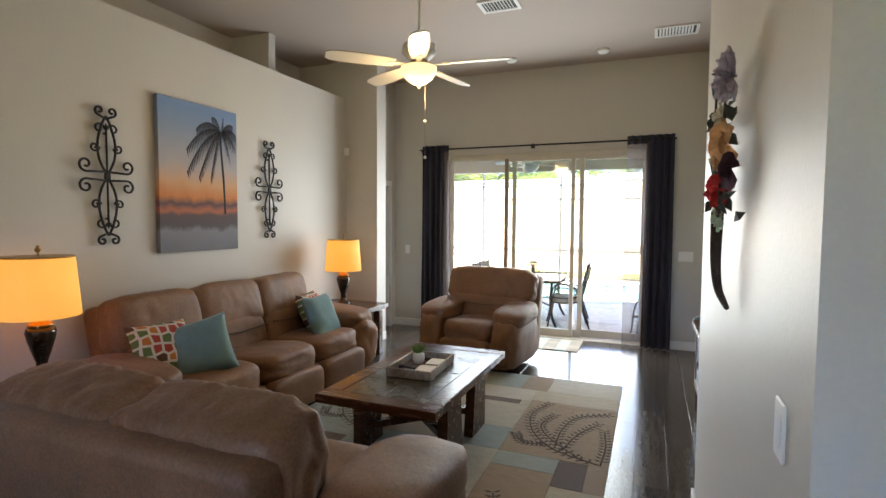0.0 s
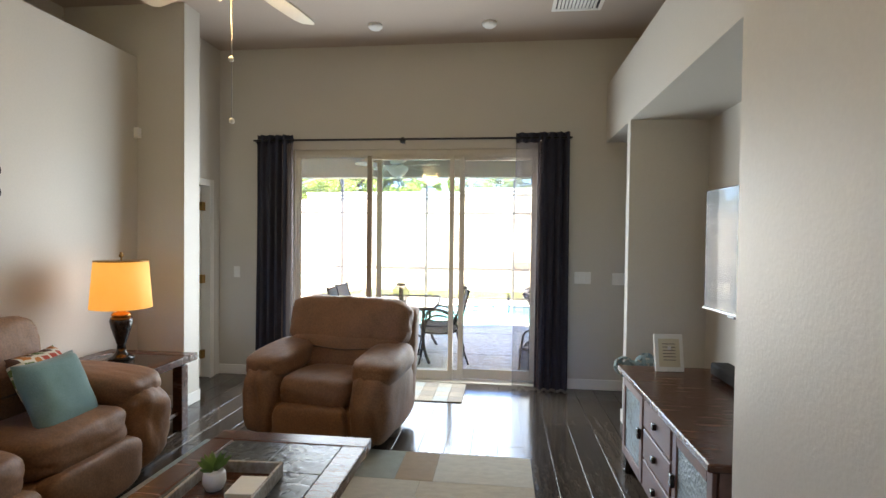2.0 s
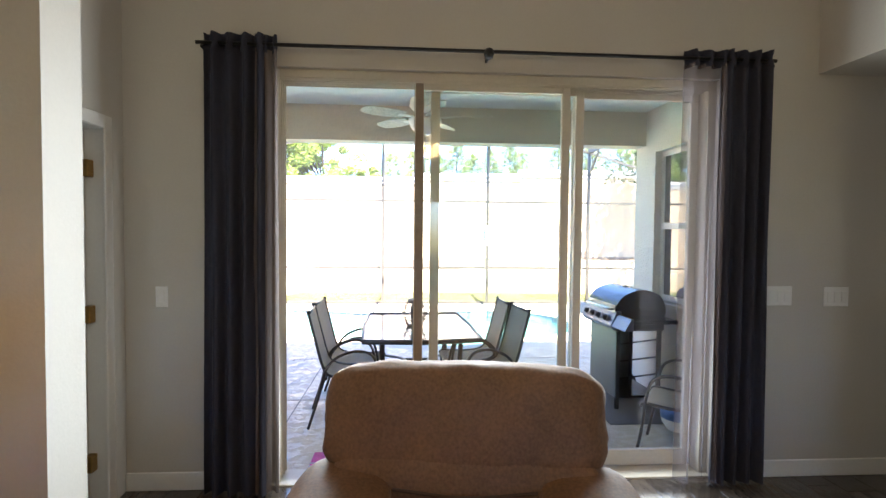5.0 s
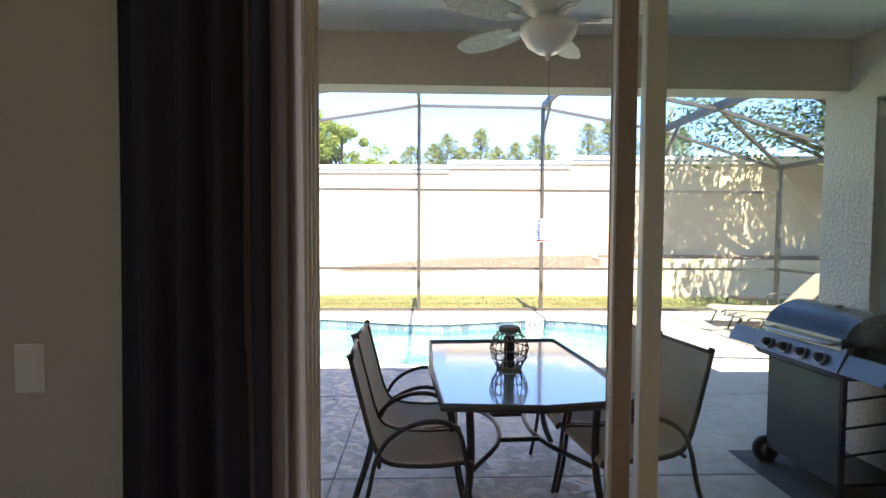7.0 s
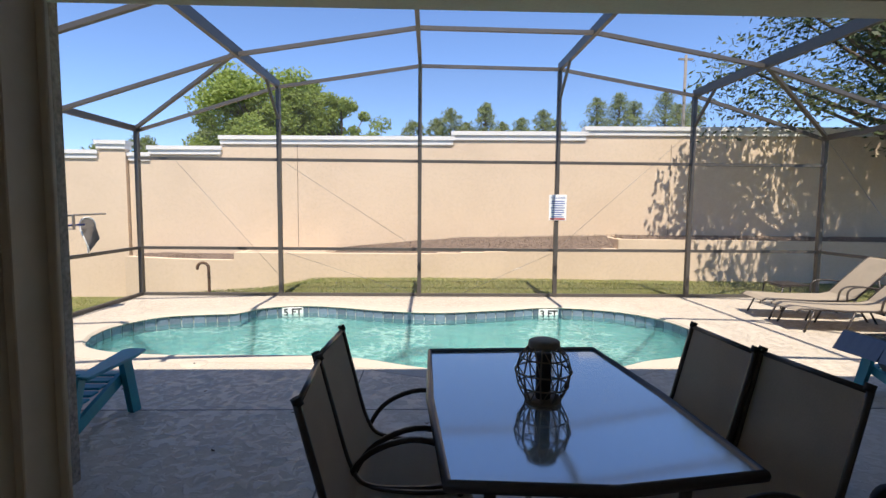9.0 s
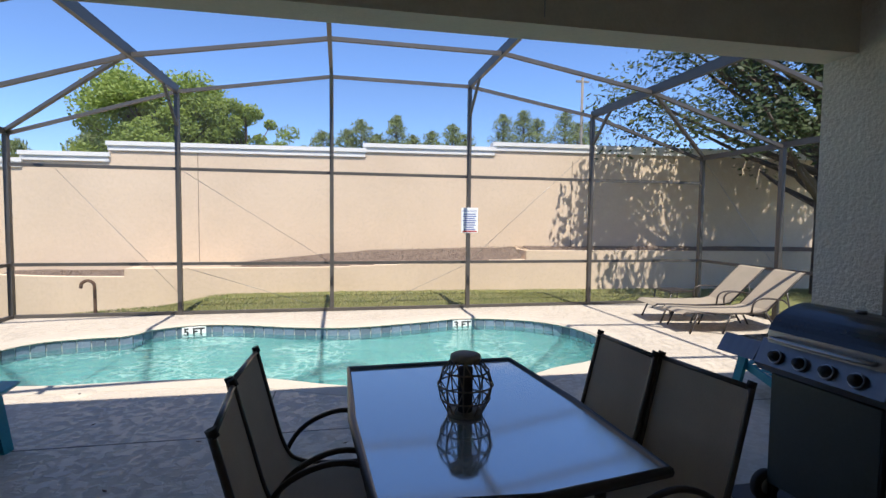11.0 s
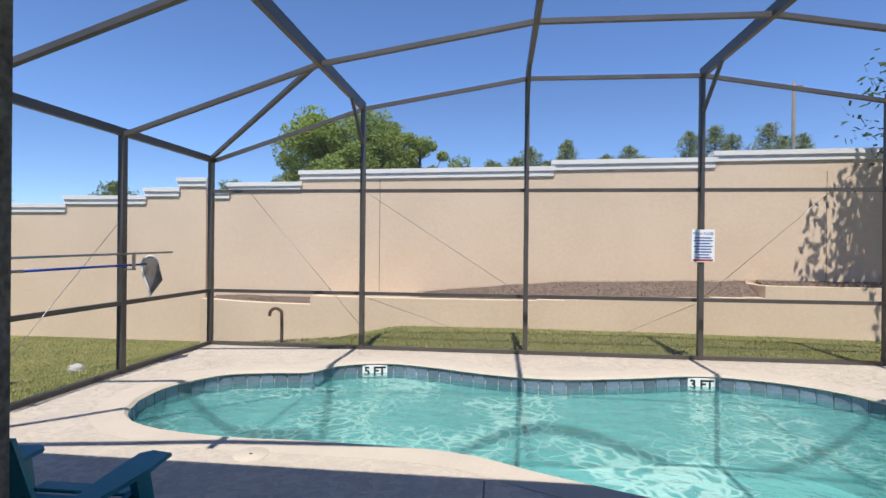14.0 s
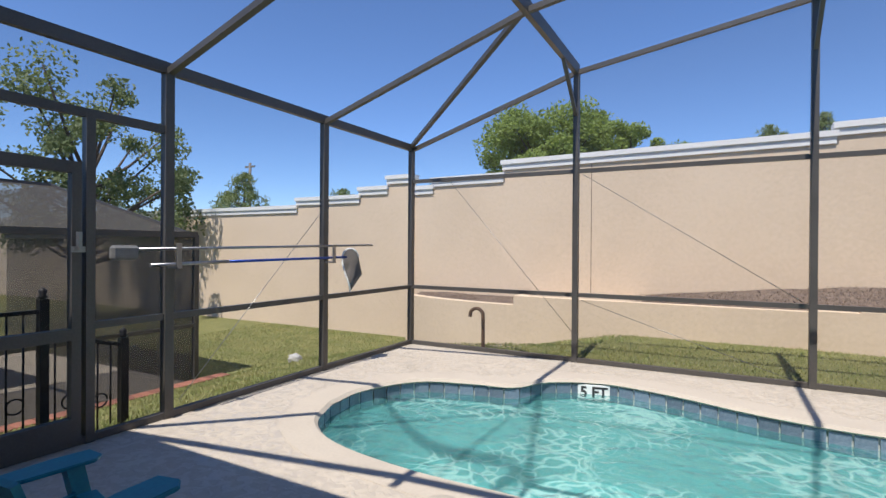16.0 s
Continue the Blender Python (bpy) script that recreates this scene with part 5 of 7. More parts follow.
for q in (((NX, NY0, NZ0), (NX, NY1, NZ0), (NX, NY1, NZ1), (NX, NY0, NZ1)), ((NX, NY1, NZ0), (NX - 6, NY1, NZ0), (NX - 6, NY1, NZ1), (NX, NY1, NZ1)), ((NX, NY0, NZ1), (NX, NY1, NZ1), (NX - 1.7, 6.2, 2.12), (NX - 1.7, NY0, 2.12)), ((NX, NY1, NZ1), (NX - 6, NY1, NZ1), (NX - 5, 6.2, 2.12), (NX - 1.7, 6.2, 2.12))):
    bm = bmesh.new()
    bm.faces.new([bm.verts.new(p) for p in q])
    part("screen_panel", bm, M_SCREEN_DARK, nb, "dark weathered mesh")
hs = thing("neighbour_house", -13.5, 1.0, -0.9, 0, "low tan stucco house with dark shingle roof next door", "house")
part("house_wall", box(-3, -6, 0, 2.5, 3.5, 2.9), M_STUCCO, hs)
part("roof", boxes((-3.3, -6.3, 2.9, 2.8, 3.8, 3.05)), M_ROOF, hs)
setting("neighbour_patio", boxes((-15, 0, -0.9, -8.6, 7.4, -0.84)), M_COPING)
M_BRICK = material("red_paver", (0.32, 0.13, 0.09), 0.9, color2=(0.22, 0.09, 0.06), scale=8, grain=40, bump=0.4, random_amount=0.3)
edging = tagged(thing("brick_edging", 0, 0, 0, 0, "row of red brick pavers along the neighbouring patio", "brick edging"), kind="structure")
bmq = box(-0.1, -0.05, -0.04, 0.1, 0.05, 0.03, 0.006)
bme = bpy.data.meshes.new("brick")
bmq.to_mesh(bme)
bmq.free()
bme.materials.append(M_BRICK)
for k in range(34):
    o = new("brick", bme)
    o.parent = edging
    o.matrix_world = pose(-8.3, 4.0 + k * 0.107, ground_z(-8.3, 4.0 + k * 0.107) + 0.015, 0, 0, 0)
rk = tagged(part("lawn_rock", cushion(0.22, 0.16, 0.14, 0.8, 6, 5, 0.05), material("pale_rock", (0.55, 0.53, 0.5), 0.9, scale=6, amount=0.3, bump=0.4)), "small pale rock lying in the side lawn", "rock")
rk.matrix_world = pose(-7.6, 8.3, ground_z(-7.6, 8.3) + 0.05)

# side window of the lanai
wn_ = thing("window_1", 0, 0, 0, 0, "white framed sash window reflecting the garden", "window", kind="structure")
for r in ((2.2, 1.0, 0.85, 2.25, 1.05, 2.32), (2.2, 1.95, 0.85, 2.25, 2.0, 2.32), (2.2, 1.05, 2.27, 2.25, 1.95, 2.32), (2.2, 1.05, 0.85, 2.25, 1.95, 0.9), (2.19, 1.05, 1.55, 2.25, 1.95, 1.61)):
    part("window_frame", box(*r), M_FRAME, wn_)
part("window_sill", box(2.09, 0.97, 0.81, 2.2, 2.03, 0.85, 0.004), M_STUCCO, wn_)
M_WINDOW = material("dark_window_glass", (0.05, 0.055, 0.06), 0.03, scale=2, amount=0.1, bump=0, rough_var=0.01, spec=1.0)
M_WINDOW.node_tree.nodes["Principled BSDF"].inputs["IOR"].default_value = 1.9
part("pane", box(2.222, 1.05, 0.9, 2.23, 1.95, 1.55), M_WINDOW, wn_)
part("pane", box(2.212, 1.05, 1.61, 2.22, 1.95, 2.27), M_WINDOW, wn_)

# ---- living room ----
M_SUEDE = material("brown_suede", (0.235, 0.115, 0.052), 0.6, color2=(0.125, 0.060, 0.027), scale=3.0, grain=90, bump=0.3, bump_scale=7, sheen=0.1, bump_dist=0.02)
M_SUEDE_DARK = material("brown_suede_piping", (0.10, 0.062, 0.04), 0.85, scale=5, amount=0.2, bump=0.1)
M_WOOD = material("dark_cherry_wood", (0.105, 0.040, 0.022), 0.25, color2=(0.045, 0.017, 0.010), scale=4, grain=30, stretch=(1, 8, 8), bump=0.06, bump_dist=0.002)
M_SLATE = material("slate_inlay", (0.07, 0.072, 0.07), 0.26, color2=(0.04, 0.04, 0.038), scale=7, grain=30, bump=0.5, bump_dist=0.006)
M_GOLD = material("antique_gold", (0.45, 0.27, 0.09), 0.35, metal=0.9, scale=10, amount=0.3, bump=0.05)
M_LACQUER = material("black_lacquer", (0.02, 0.016, 0.014), 0.18, scale=5, amount=0.3, bump=0.02)
M_TEALCLOTH = material("teal_cloth", (0.16, 0.27, 0.27), 0.9, color2=(0.11, 0.20, 0.20), scale=9, grain=200, bump=0.35, bump_dist=0.003, sheen=0.2)
M_CURTAIN = material("charcoal_curtain", (0.030, 0.034, 0.056), 0.85, color2=(0.019, 0.021, 0.036), scale=4, grain=160, bump=0.2, bump_dist=0.002)
M_SHEER = sheer("sheer_curtain", (0.30, 0.27, 0.30), 0.5)
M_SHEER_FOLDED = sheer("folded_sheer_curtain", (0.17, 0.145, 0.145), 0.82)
M_SHADE = material("lit_lampshade", (0.62, 0.42, 0.18), 0.9, scale=4, grain=180, amount=0.08, bump=0.15, emit=(1.0, 0.40, 0.045), strength=0.058)
M_BOWL_ON = material("lit_frosted_glass", (0.8, 0.74, 0.6), 0.4, scale=3, amount=0.1, bump=0, emit=(1.0, 0.70, 0.28), strength=0.11)


def seat(name, seats, seat_w, arm_w, label, category, group, back_h=0.98, depth=0.95, seed=0, tilt=13, back_w=None, puff=0.34, fold=1.0):
    """Upholstered recliner seating; faces +x, the middle of its back on the origin."""
    t = thing(name, 0, 0, 0, 0, label, category, group)
    w = seats * seat_w / 2
    body = box(0.1, -w - arm_w * 0.6, 0.05, depth - 0.1, w + arm_w * 0.6, 0.3, 0.03, 2, True)
    part("base", body, M_SUEDE, t)
    for i in range(seats):
        y = -w + seat_w * (i + 0.5)
        c = cushion(depth * 0.7, seat_w * 1.0, 0.25, 0.45, 22, seed + i, wrinkle=0.006, crease=0.003)
        bmesh.ops.transform(c, matrix=pose(depth * 0.60, y, 0.385, 0, -3, 0), verts=c.verts)
        sc = part("seat_cushion", c, M_SUEDE, t)
        part("seam", tube(curve_points([(depth * 0.78, y - seat_w * 0.45, 0.47), (depth * 0.80, y, 0.485), (depth * 0.78, y + seat_w * 0.45, 0.47)], 5), 0.005, 6), M_SUEDE_DARK, sc)
        f = cushion(0.16, seat_w * 0.98, 0.30, 0.4, 16, seed + 20 + i, wrinkle=0.005, crease=0.002)
        bmesh.ops.transform(f, matrix=pose(depth - 0.08, y, 0.19, 0, 0, 0), verts=f.verts)
        part("footrest", f, M_SUEDE, t)
        hb = back_h - 0.36
        bw = back_w or seat_w * 1.05
        b = cushion(0.3, bw, hb * 0.66, puff, 26, seed + 40 + i, wrinkle=0.007, crease=0.004 * fold)
        bmesh.ops.transform(b, matrix=pose(0.16, y, back_h - hb * 0.31, 0, -tilt, 0), verts=b.verts)
        back = part("back_cushion", b, M_SUEDE, t)
        lb = cushion(0.26, (back_w or seat_w) * 0.97, hb * 0.62, 0.4, 18, seed + 60 + i, wrinkle=0.006, crease=0.003)
        bmesh.ops.transform(lb, matrix=pose(0.255, y, 0.36 + hb * 0.26, 0, -tilt, 0), verts=lb.verts)
        part("lumbar_cushion", lb, M_SUEDE, back)
        z0 = back_h - hb * 0.58
        part("seam", tube(curve_points([(0.37, y - seat_w * 0.44, z0), (0.385, y, z0 - 0.015), (0.37, y + seat_w * 0.44, z0)], 5), 0.006, 6), M_SUEDE_DARK, back)
    ws = max(w, (back_w or 0) / 2)
    sh = box(0.0, -ws - 0.02, 0.08, 0.2, ws + 0.02, back_h - 0.07, 0.06, 3, True)
    for v in sh.verts:
        v.co.x -= (v.co.z - 0.3) * math.tan(radians(tilt)) * 0.8
    part("back_shell", sh, M_SUEDE, t)
    for s in (-1, 1):
        a = cushion(depth * 0.88, arm_w * 0.9, 0.52, 0.3, 14, seed + 80 + s, crease=0.006)
        bmesh.ops.transform(a, matrix=pose(depth * 0.52, s * (w + arm_w * 0.45), 0.31, 0, 0, 0), verts=a.verts)
        arm = part("arm", a, M_SUEDE, t)
        p = cushion(depth * 0.72, arm_w * 1.12, 0.2, 0.6, 20, seed + 90 + s, wrinkle=0.006, crease=0.003)
        bmesh.ops.transform(p, matrix=pose(depth * 0.53, s * (w + arm_w * 0.45), 0.565, 0, 4, 0), verts=p.verts)
        part("arm_pad", p, M_SUEDE, arm)
    for sx in (0.15, depth - 0.2):
        for sy in (-1, 1):
            part("foot", box(sx - 0.03, sy * w - 0.03, 0.0, sx + 0.03, sy * w + 0.03, 0.06), M_RUBBER, t)
    return t


sofa = seat("reclining_sofa", 3, 0.66, 0.36, "three seat brown suede reclining sofa along the wall", "sofa", "brown suede seating", 1.0, 0.98, 1)
sofa.matrix_world = pose(-1.93, -3.46, 0, 0, 0, 0)
love = seat("loveseat", 2, 0.68, 0.36, "two seat brown suede reclining loveseat seen from behind", "loveseat", "brown suede seating", 0.93, 0.98, 5, puff=0.16, back_w=0.74, fold=3.2)
love.matrix_world = pose(-0.12, -5.62, 0, 0, 0, 90)
rec = seat("recliner_chair", 1, 0.56, 0.31, "wide brown suede recliner chair facing the coffee table", "armchair", "brown suede seating", 1.0, 0.98, 9, back_w=1.04, puff=0.42)
rec.matrix_world = pose(-0.09, -0.95, 0, 0, 0, -96)


def pillow(x, y, z, rx, ry, rz, size, mat, label, seed):
    bm = bmesh.new()
    n = 16
    faces = {}
    for side in (1, -1):
        for i in range(n + 1):
            for k in range(n + 1):
                u, v = 2 * i / n - 1, 2 * k / n - 1
                puff = max(0.0, (1 - u ** 4) * (1 - v ** 4)) ** 0.55
                wave = 0.008 * noise.noise(Vector((u * 2 + seed, v * 2, side)))
                px, py = u * size / 2 * (1 - 0.07 * (1 - v * v)), v * size / 2 * (1 - 0.07 * (1 - u * u))
                faces[side, i, k] = bm.verts.new((px, py, side * (0.075 * puff + wave * puff)))
        for i in range(n):
            for k in range(n):
                q = [faces[side, a, b] for a, b in ((i, k), (i + 1, k), (i + 1, k + 1), (i, k + 1))]
                bm.faces.new(q if side > 0 else q[::-1]).smooth = True
    bmesh.ops.remove_doubles(bm, verts=bm.verts[:], dist=1e-5)
    ob = tagged(part("throw_pillow", bm, mat), label, "pillow", "throw pillows on the sofa")
    ob.matrix_world = pose(x, y, z, rx, ry, rz)
    return ob


def honeycomb_cloth(name):
    m = material(name, (0.62, 0.58, 0.48), 0.9, scale=9, grain=150, bump=0.2)
    nt = m.node_tree
    tc, mp, vo, rp, vd, rd, mx = (nt.nodes.new("ShaderNode" + k) for k in ("TexCoord", "Mapping", "TexVoronoi", "ValToRGB", "TexVoronoi", "ValToRGB", "MixRGB"))
    L = nt.links.new
    L(tc.outputs["Object"], mp.inputs[0])
    vo.inputs["Scale"].default_value = vd.inputs["Scale"].default_value = 15
    vo.inputs["Randomness"].default_value = vd.inputs["Randomness"].default_value = 0.35
    vd.feature = "DISTANCE_TO_EDGE"
    mp.inputs["Scale"].default_value = (1, 1, 0.01)
    L(mp.outputs[0], vo.inputs["Vector"])
    L(mp.outputs[0], vd.inputs["Vector"])
    rp.color_ramp.interpolation = "CONSTANT"
    cols = ((0.0, (0.35, 0.05, 0.03)), (0.35, (0.10, 0.16, 0.05)), (0.55, (0.08, 0.04, 0.025)), (0.75, (0.45, 0.16, 0.03)))
    rp.color_ramp.elements[0].color = (*cols[0][1], 1)
    rp.color_ramp.elements[1].position, rp.color_ramp.elements[1].color = cols[1][0], (*cols[1][1], 1)
    for p, c in cols[2:]:
        rp.color_ramp.elements.new(p).color = (*c, 1)
    L(vo.outputs["Color"], rp.inputs[0])
    rd.color_ramp.elements[0].position, rd.color_ramp.elements[1].position = 0.11, 0.13
    L(vd.outputs["Distance"], rd.inputs[0])
    L(rd.outputs[0], mx.inputs[0])
    mx.inputs[1].default_value = (0.60, 0.55, 0.45, 1)
    L(rp.outputs[0], mx.inputs[2])
    L(mx.outputs[0], nt.nodes["Principled BSDF"].inputs["Base Color"])
    return m


M_HONEY = honeycomb_cloth("honeycomb_cloth")
pillow(-1.46, -4.30, 0.66, 0, 60, -14, 0.4, M_HONEY, "patterned red green and cream honeycomb throw pillow", 1)
pillow(-1.30, -4.14, 0.65, 30, 58, -20, 0.42, M_TEALCLOTH, "plain teal throw pillow leaning on the patterned one", 2)
pillow(-1.47, -2.63, 0.65, 0, 64, 12, 0.4, M_HONEY, "patterned throw pillow behind a teal one", 3)
pillow(-1.27, -2.76, 0.64, 0, 66, 4, 0.42, M_TEALCLOTH, "plain teal throw pillow at the sofa arm", 4)


def block_table(name, x, y, w, l, h, label, category, group, overhang, leg_w):
    """A heavy table with a slate inlay; w along x, l along y."""
    t = thing(name, x, y, 0, 0, label, category, group)
    e = 0.115
    for r in ((-w / 2, -l / 2, w / 2, -l / 2 + e), (-w / 2, l / 2 - e, w / 2, l / 2), (-w / 2, -l / 2 + e, -w / 2 + e, l / 2 - e), (w / 2 - e, -l / 2 + e, w / 2, l / 2 - e)):
        part("top_rail", box(r[0], r[1], h - 0.055, r[2], r[3], h, 0.006, 2), M_WOOD, t)
    nx, ny = 2, max(1, round((l - 2 * e) / 0.32))
    sx, sy = (w - 2 * e) / nx, (l - 2 * e) / ny
    for i in range(nx):
        for j in range(ny):
            part("slate_tile", box(-w / 2 + e + i * sx + 0.002, -l / 2 + e + j * sy + 0.002, h - 0.03, -w / 2 + e + (i + 1) * sx - 0.002, -l / 2 + e + (j + 1) * sy - 0.002, h - 0.003, 0.003), M_SLATE, t)
    part("underframe", box(-w / 2 + e * 0.9, -l / 2 + e * 0.9, h - 0.09, w / 2 - e * 0.9, l / 2 - e * 0.9, h - 0.045), M_WOOD, t)
    return t


ct = block_table("coffee_table", 0.105, -3.5, 0.79, 1.45, 0.495, "dark wood coffee table with slate tile top on the rug", "coffee table", "", 0.1, 0.1)
for sx in (-1, 1):
    for sy in (-1, 1):
        bm = prism([(sx * 0.335, sy * 0.10), (sx * 0.27, sy * 0.10), (sx * 0.27, sy * 0.34), (sx * 0.335, sy * 0.34)][:: 1 if sx * sy > 0 else -1], 0.012, 0.44, 0.004)
        for v in bm.verts:
            if abs(v.co.y) < 0.2:
                v.co.y += sy * 0.14 * (0.44 - v.co.z) / 0.44 * -0.4
            v.co.y += sy * 0.05
        part("leg", bm, M_WOOD, ct)
for a, b in (((-0.3, -0.3, 0.16), (0.3, 0.3, 0.16)), ((-0.3, 0.3, 0.16), (0.3, -0.3, 0.16))):
    part("cross_stretcher", bar(a, b, 0.05, 0.045), M_WOOD, ct)

for x, y, l in ((-1.62, -1.80, 0.6), (-1.55, -4.98, 0.56)):
    et = block_table("end_table", x, y, 0.76, l, 0.585, "dark wood end table with slate top beside the sofa", "end table", "end tables", 0.08, 0.08)
    for sx in (-1, 1):
        for sy in (-1, 1):
            part("leg", box(sx * 0.29 - 0.04, sy * (l / 2 - 0.09) - 0.04, 0, sx * 0.29 + 0.04, sy * (l / 2 - 0.09) + 0.04, 0.5, 0.005), M_WOOD, et)
    part("lower_shelf", box(-0.3, -l / 2 + 0.08, 0.12, 0.3, l / 2 - 0.08, 0.15, 0.004), M_WOOD, et)


def table_lamp(x, y, z, s=1.0):
    t = thing("table_lamp", x, y, z, 0, "lit table lamp with amber drum shade and black urn base", "table lamp", "lamps on the end tables")
    part("lamp_foot", lathe([(0.0, 0.0), (0.085, 0.0), (0.085, 0.02), (0.06, 0.03), (0.05, 0.045), (0.035, 0.06), (0.03, 0.08), (0.0, 0.08)], 28), M_LACQUER, t)
    part("urn", lathe([(0.0, 0.08), (0.03, 0.08), (0.028, 0.11), (0.045, 0.16), (0.068, 0.24), (0.078, 0.29), (0.07, 0.315), (0.04, 0.325), (0.0, 0.325)], 32), M_LACQUER, t, "glossy black urn")
    part("collar", lathe([(0.0, 0.325), (0.06, 0.322), (0.066, 0.335), (0.05, 0.348), (0.03, 0.355), (0.036, 0.37), (0.02, 0.39), (0.01, 0.4), (0.0, 0.4)], 24), M_GOLD, t, "antique gold collar")
    part("stem", tube([(0, 0, 0.39), (0, 0, 0.77)], 0.006, 6), M_GOLD, t)
    part("shade", lathe([(0.205, 0.385), (0.178, 0.735), (0.174, 0.735), (0.201, 0.385)], 40), M_SHADE, t, "amber fabric drum shade, lit")
    part("shade_band", lathe([(0.179, 0.728), (0.181, 0.736), (0.173, 0.737)], 40), M_GOLD, t)
    part("finial", lathe([(0.0, 0.755), (0.012, 0.76), (0.018, 0.775), (0.008, 0.785), (0.012, 0.795), (0.0, 0.80)], 12), M_GOLD, t)
    part("bulb", lathe([(0.0, 0.47), (0.02, 0.49), (0.03, 0.54), (0.015, 0.59), (0.0, 0.6)], 12), M_BOWL_ON, t)
    li = new("lamp_bulb_light", bpy.data.lights.new("lamp_bulb_light", "POINT"))
    li.data.energy, li.data.color, li.data.shadow_soft_size = LAMP_W, (1.0, 0.55, 0.2), 0.04
    li.location = (x, y, z + 0.655)
    return t


LAMP_W = 3.0
table_lamp(-1.66, -1.80, 0.585)
table_lamp(-1.74, -4.88, 0.585)

fan = white_fan(-0.08, -3.2, CEIL, 0.65, 0.50, 5, "white five blade ceiling fan with lit glass bowl", 78.8, M_FANWHITE, M_BOWL_ON)
for dx, z0, z1 in ((0.05, -0.95, -1.22), (0.055, -0.95, -1.49)):
    ch = part("pull_chain", tube([(dx, -0.02, z0), (dx, -0.02, z1)], 0.0025, 5), M_STEEL, fan)
    part("chain_pull", lathe([(0.0, z1 - 0.02), (0.012, z1 - 0.012), (0.012, z1), (0.0, z1 + 0.01)], 10, (dx, -0.02)), M_WHITE, ch)
li = new("fan_bulb_light", bpy.data.lights.new("fan_bulb_light", "POINT"))
li.data.energy, li.data.color, li.data.shadow_soft_size = 1.6, (1.0, 0.68, 0.32), 0.13
li.location = (-0.08, -3.2, 2.53)


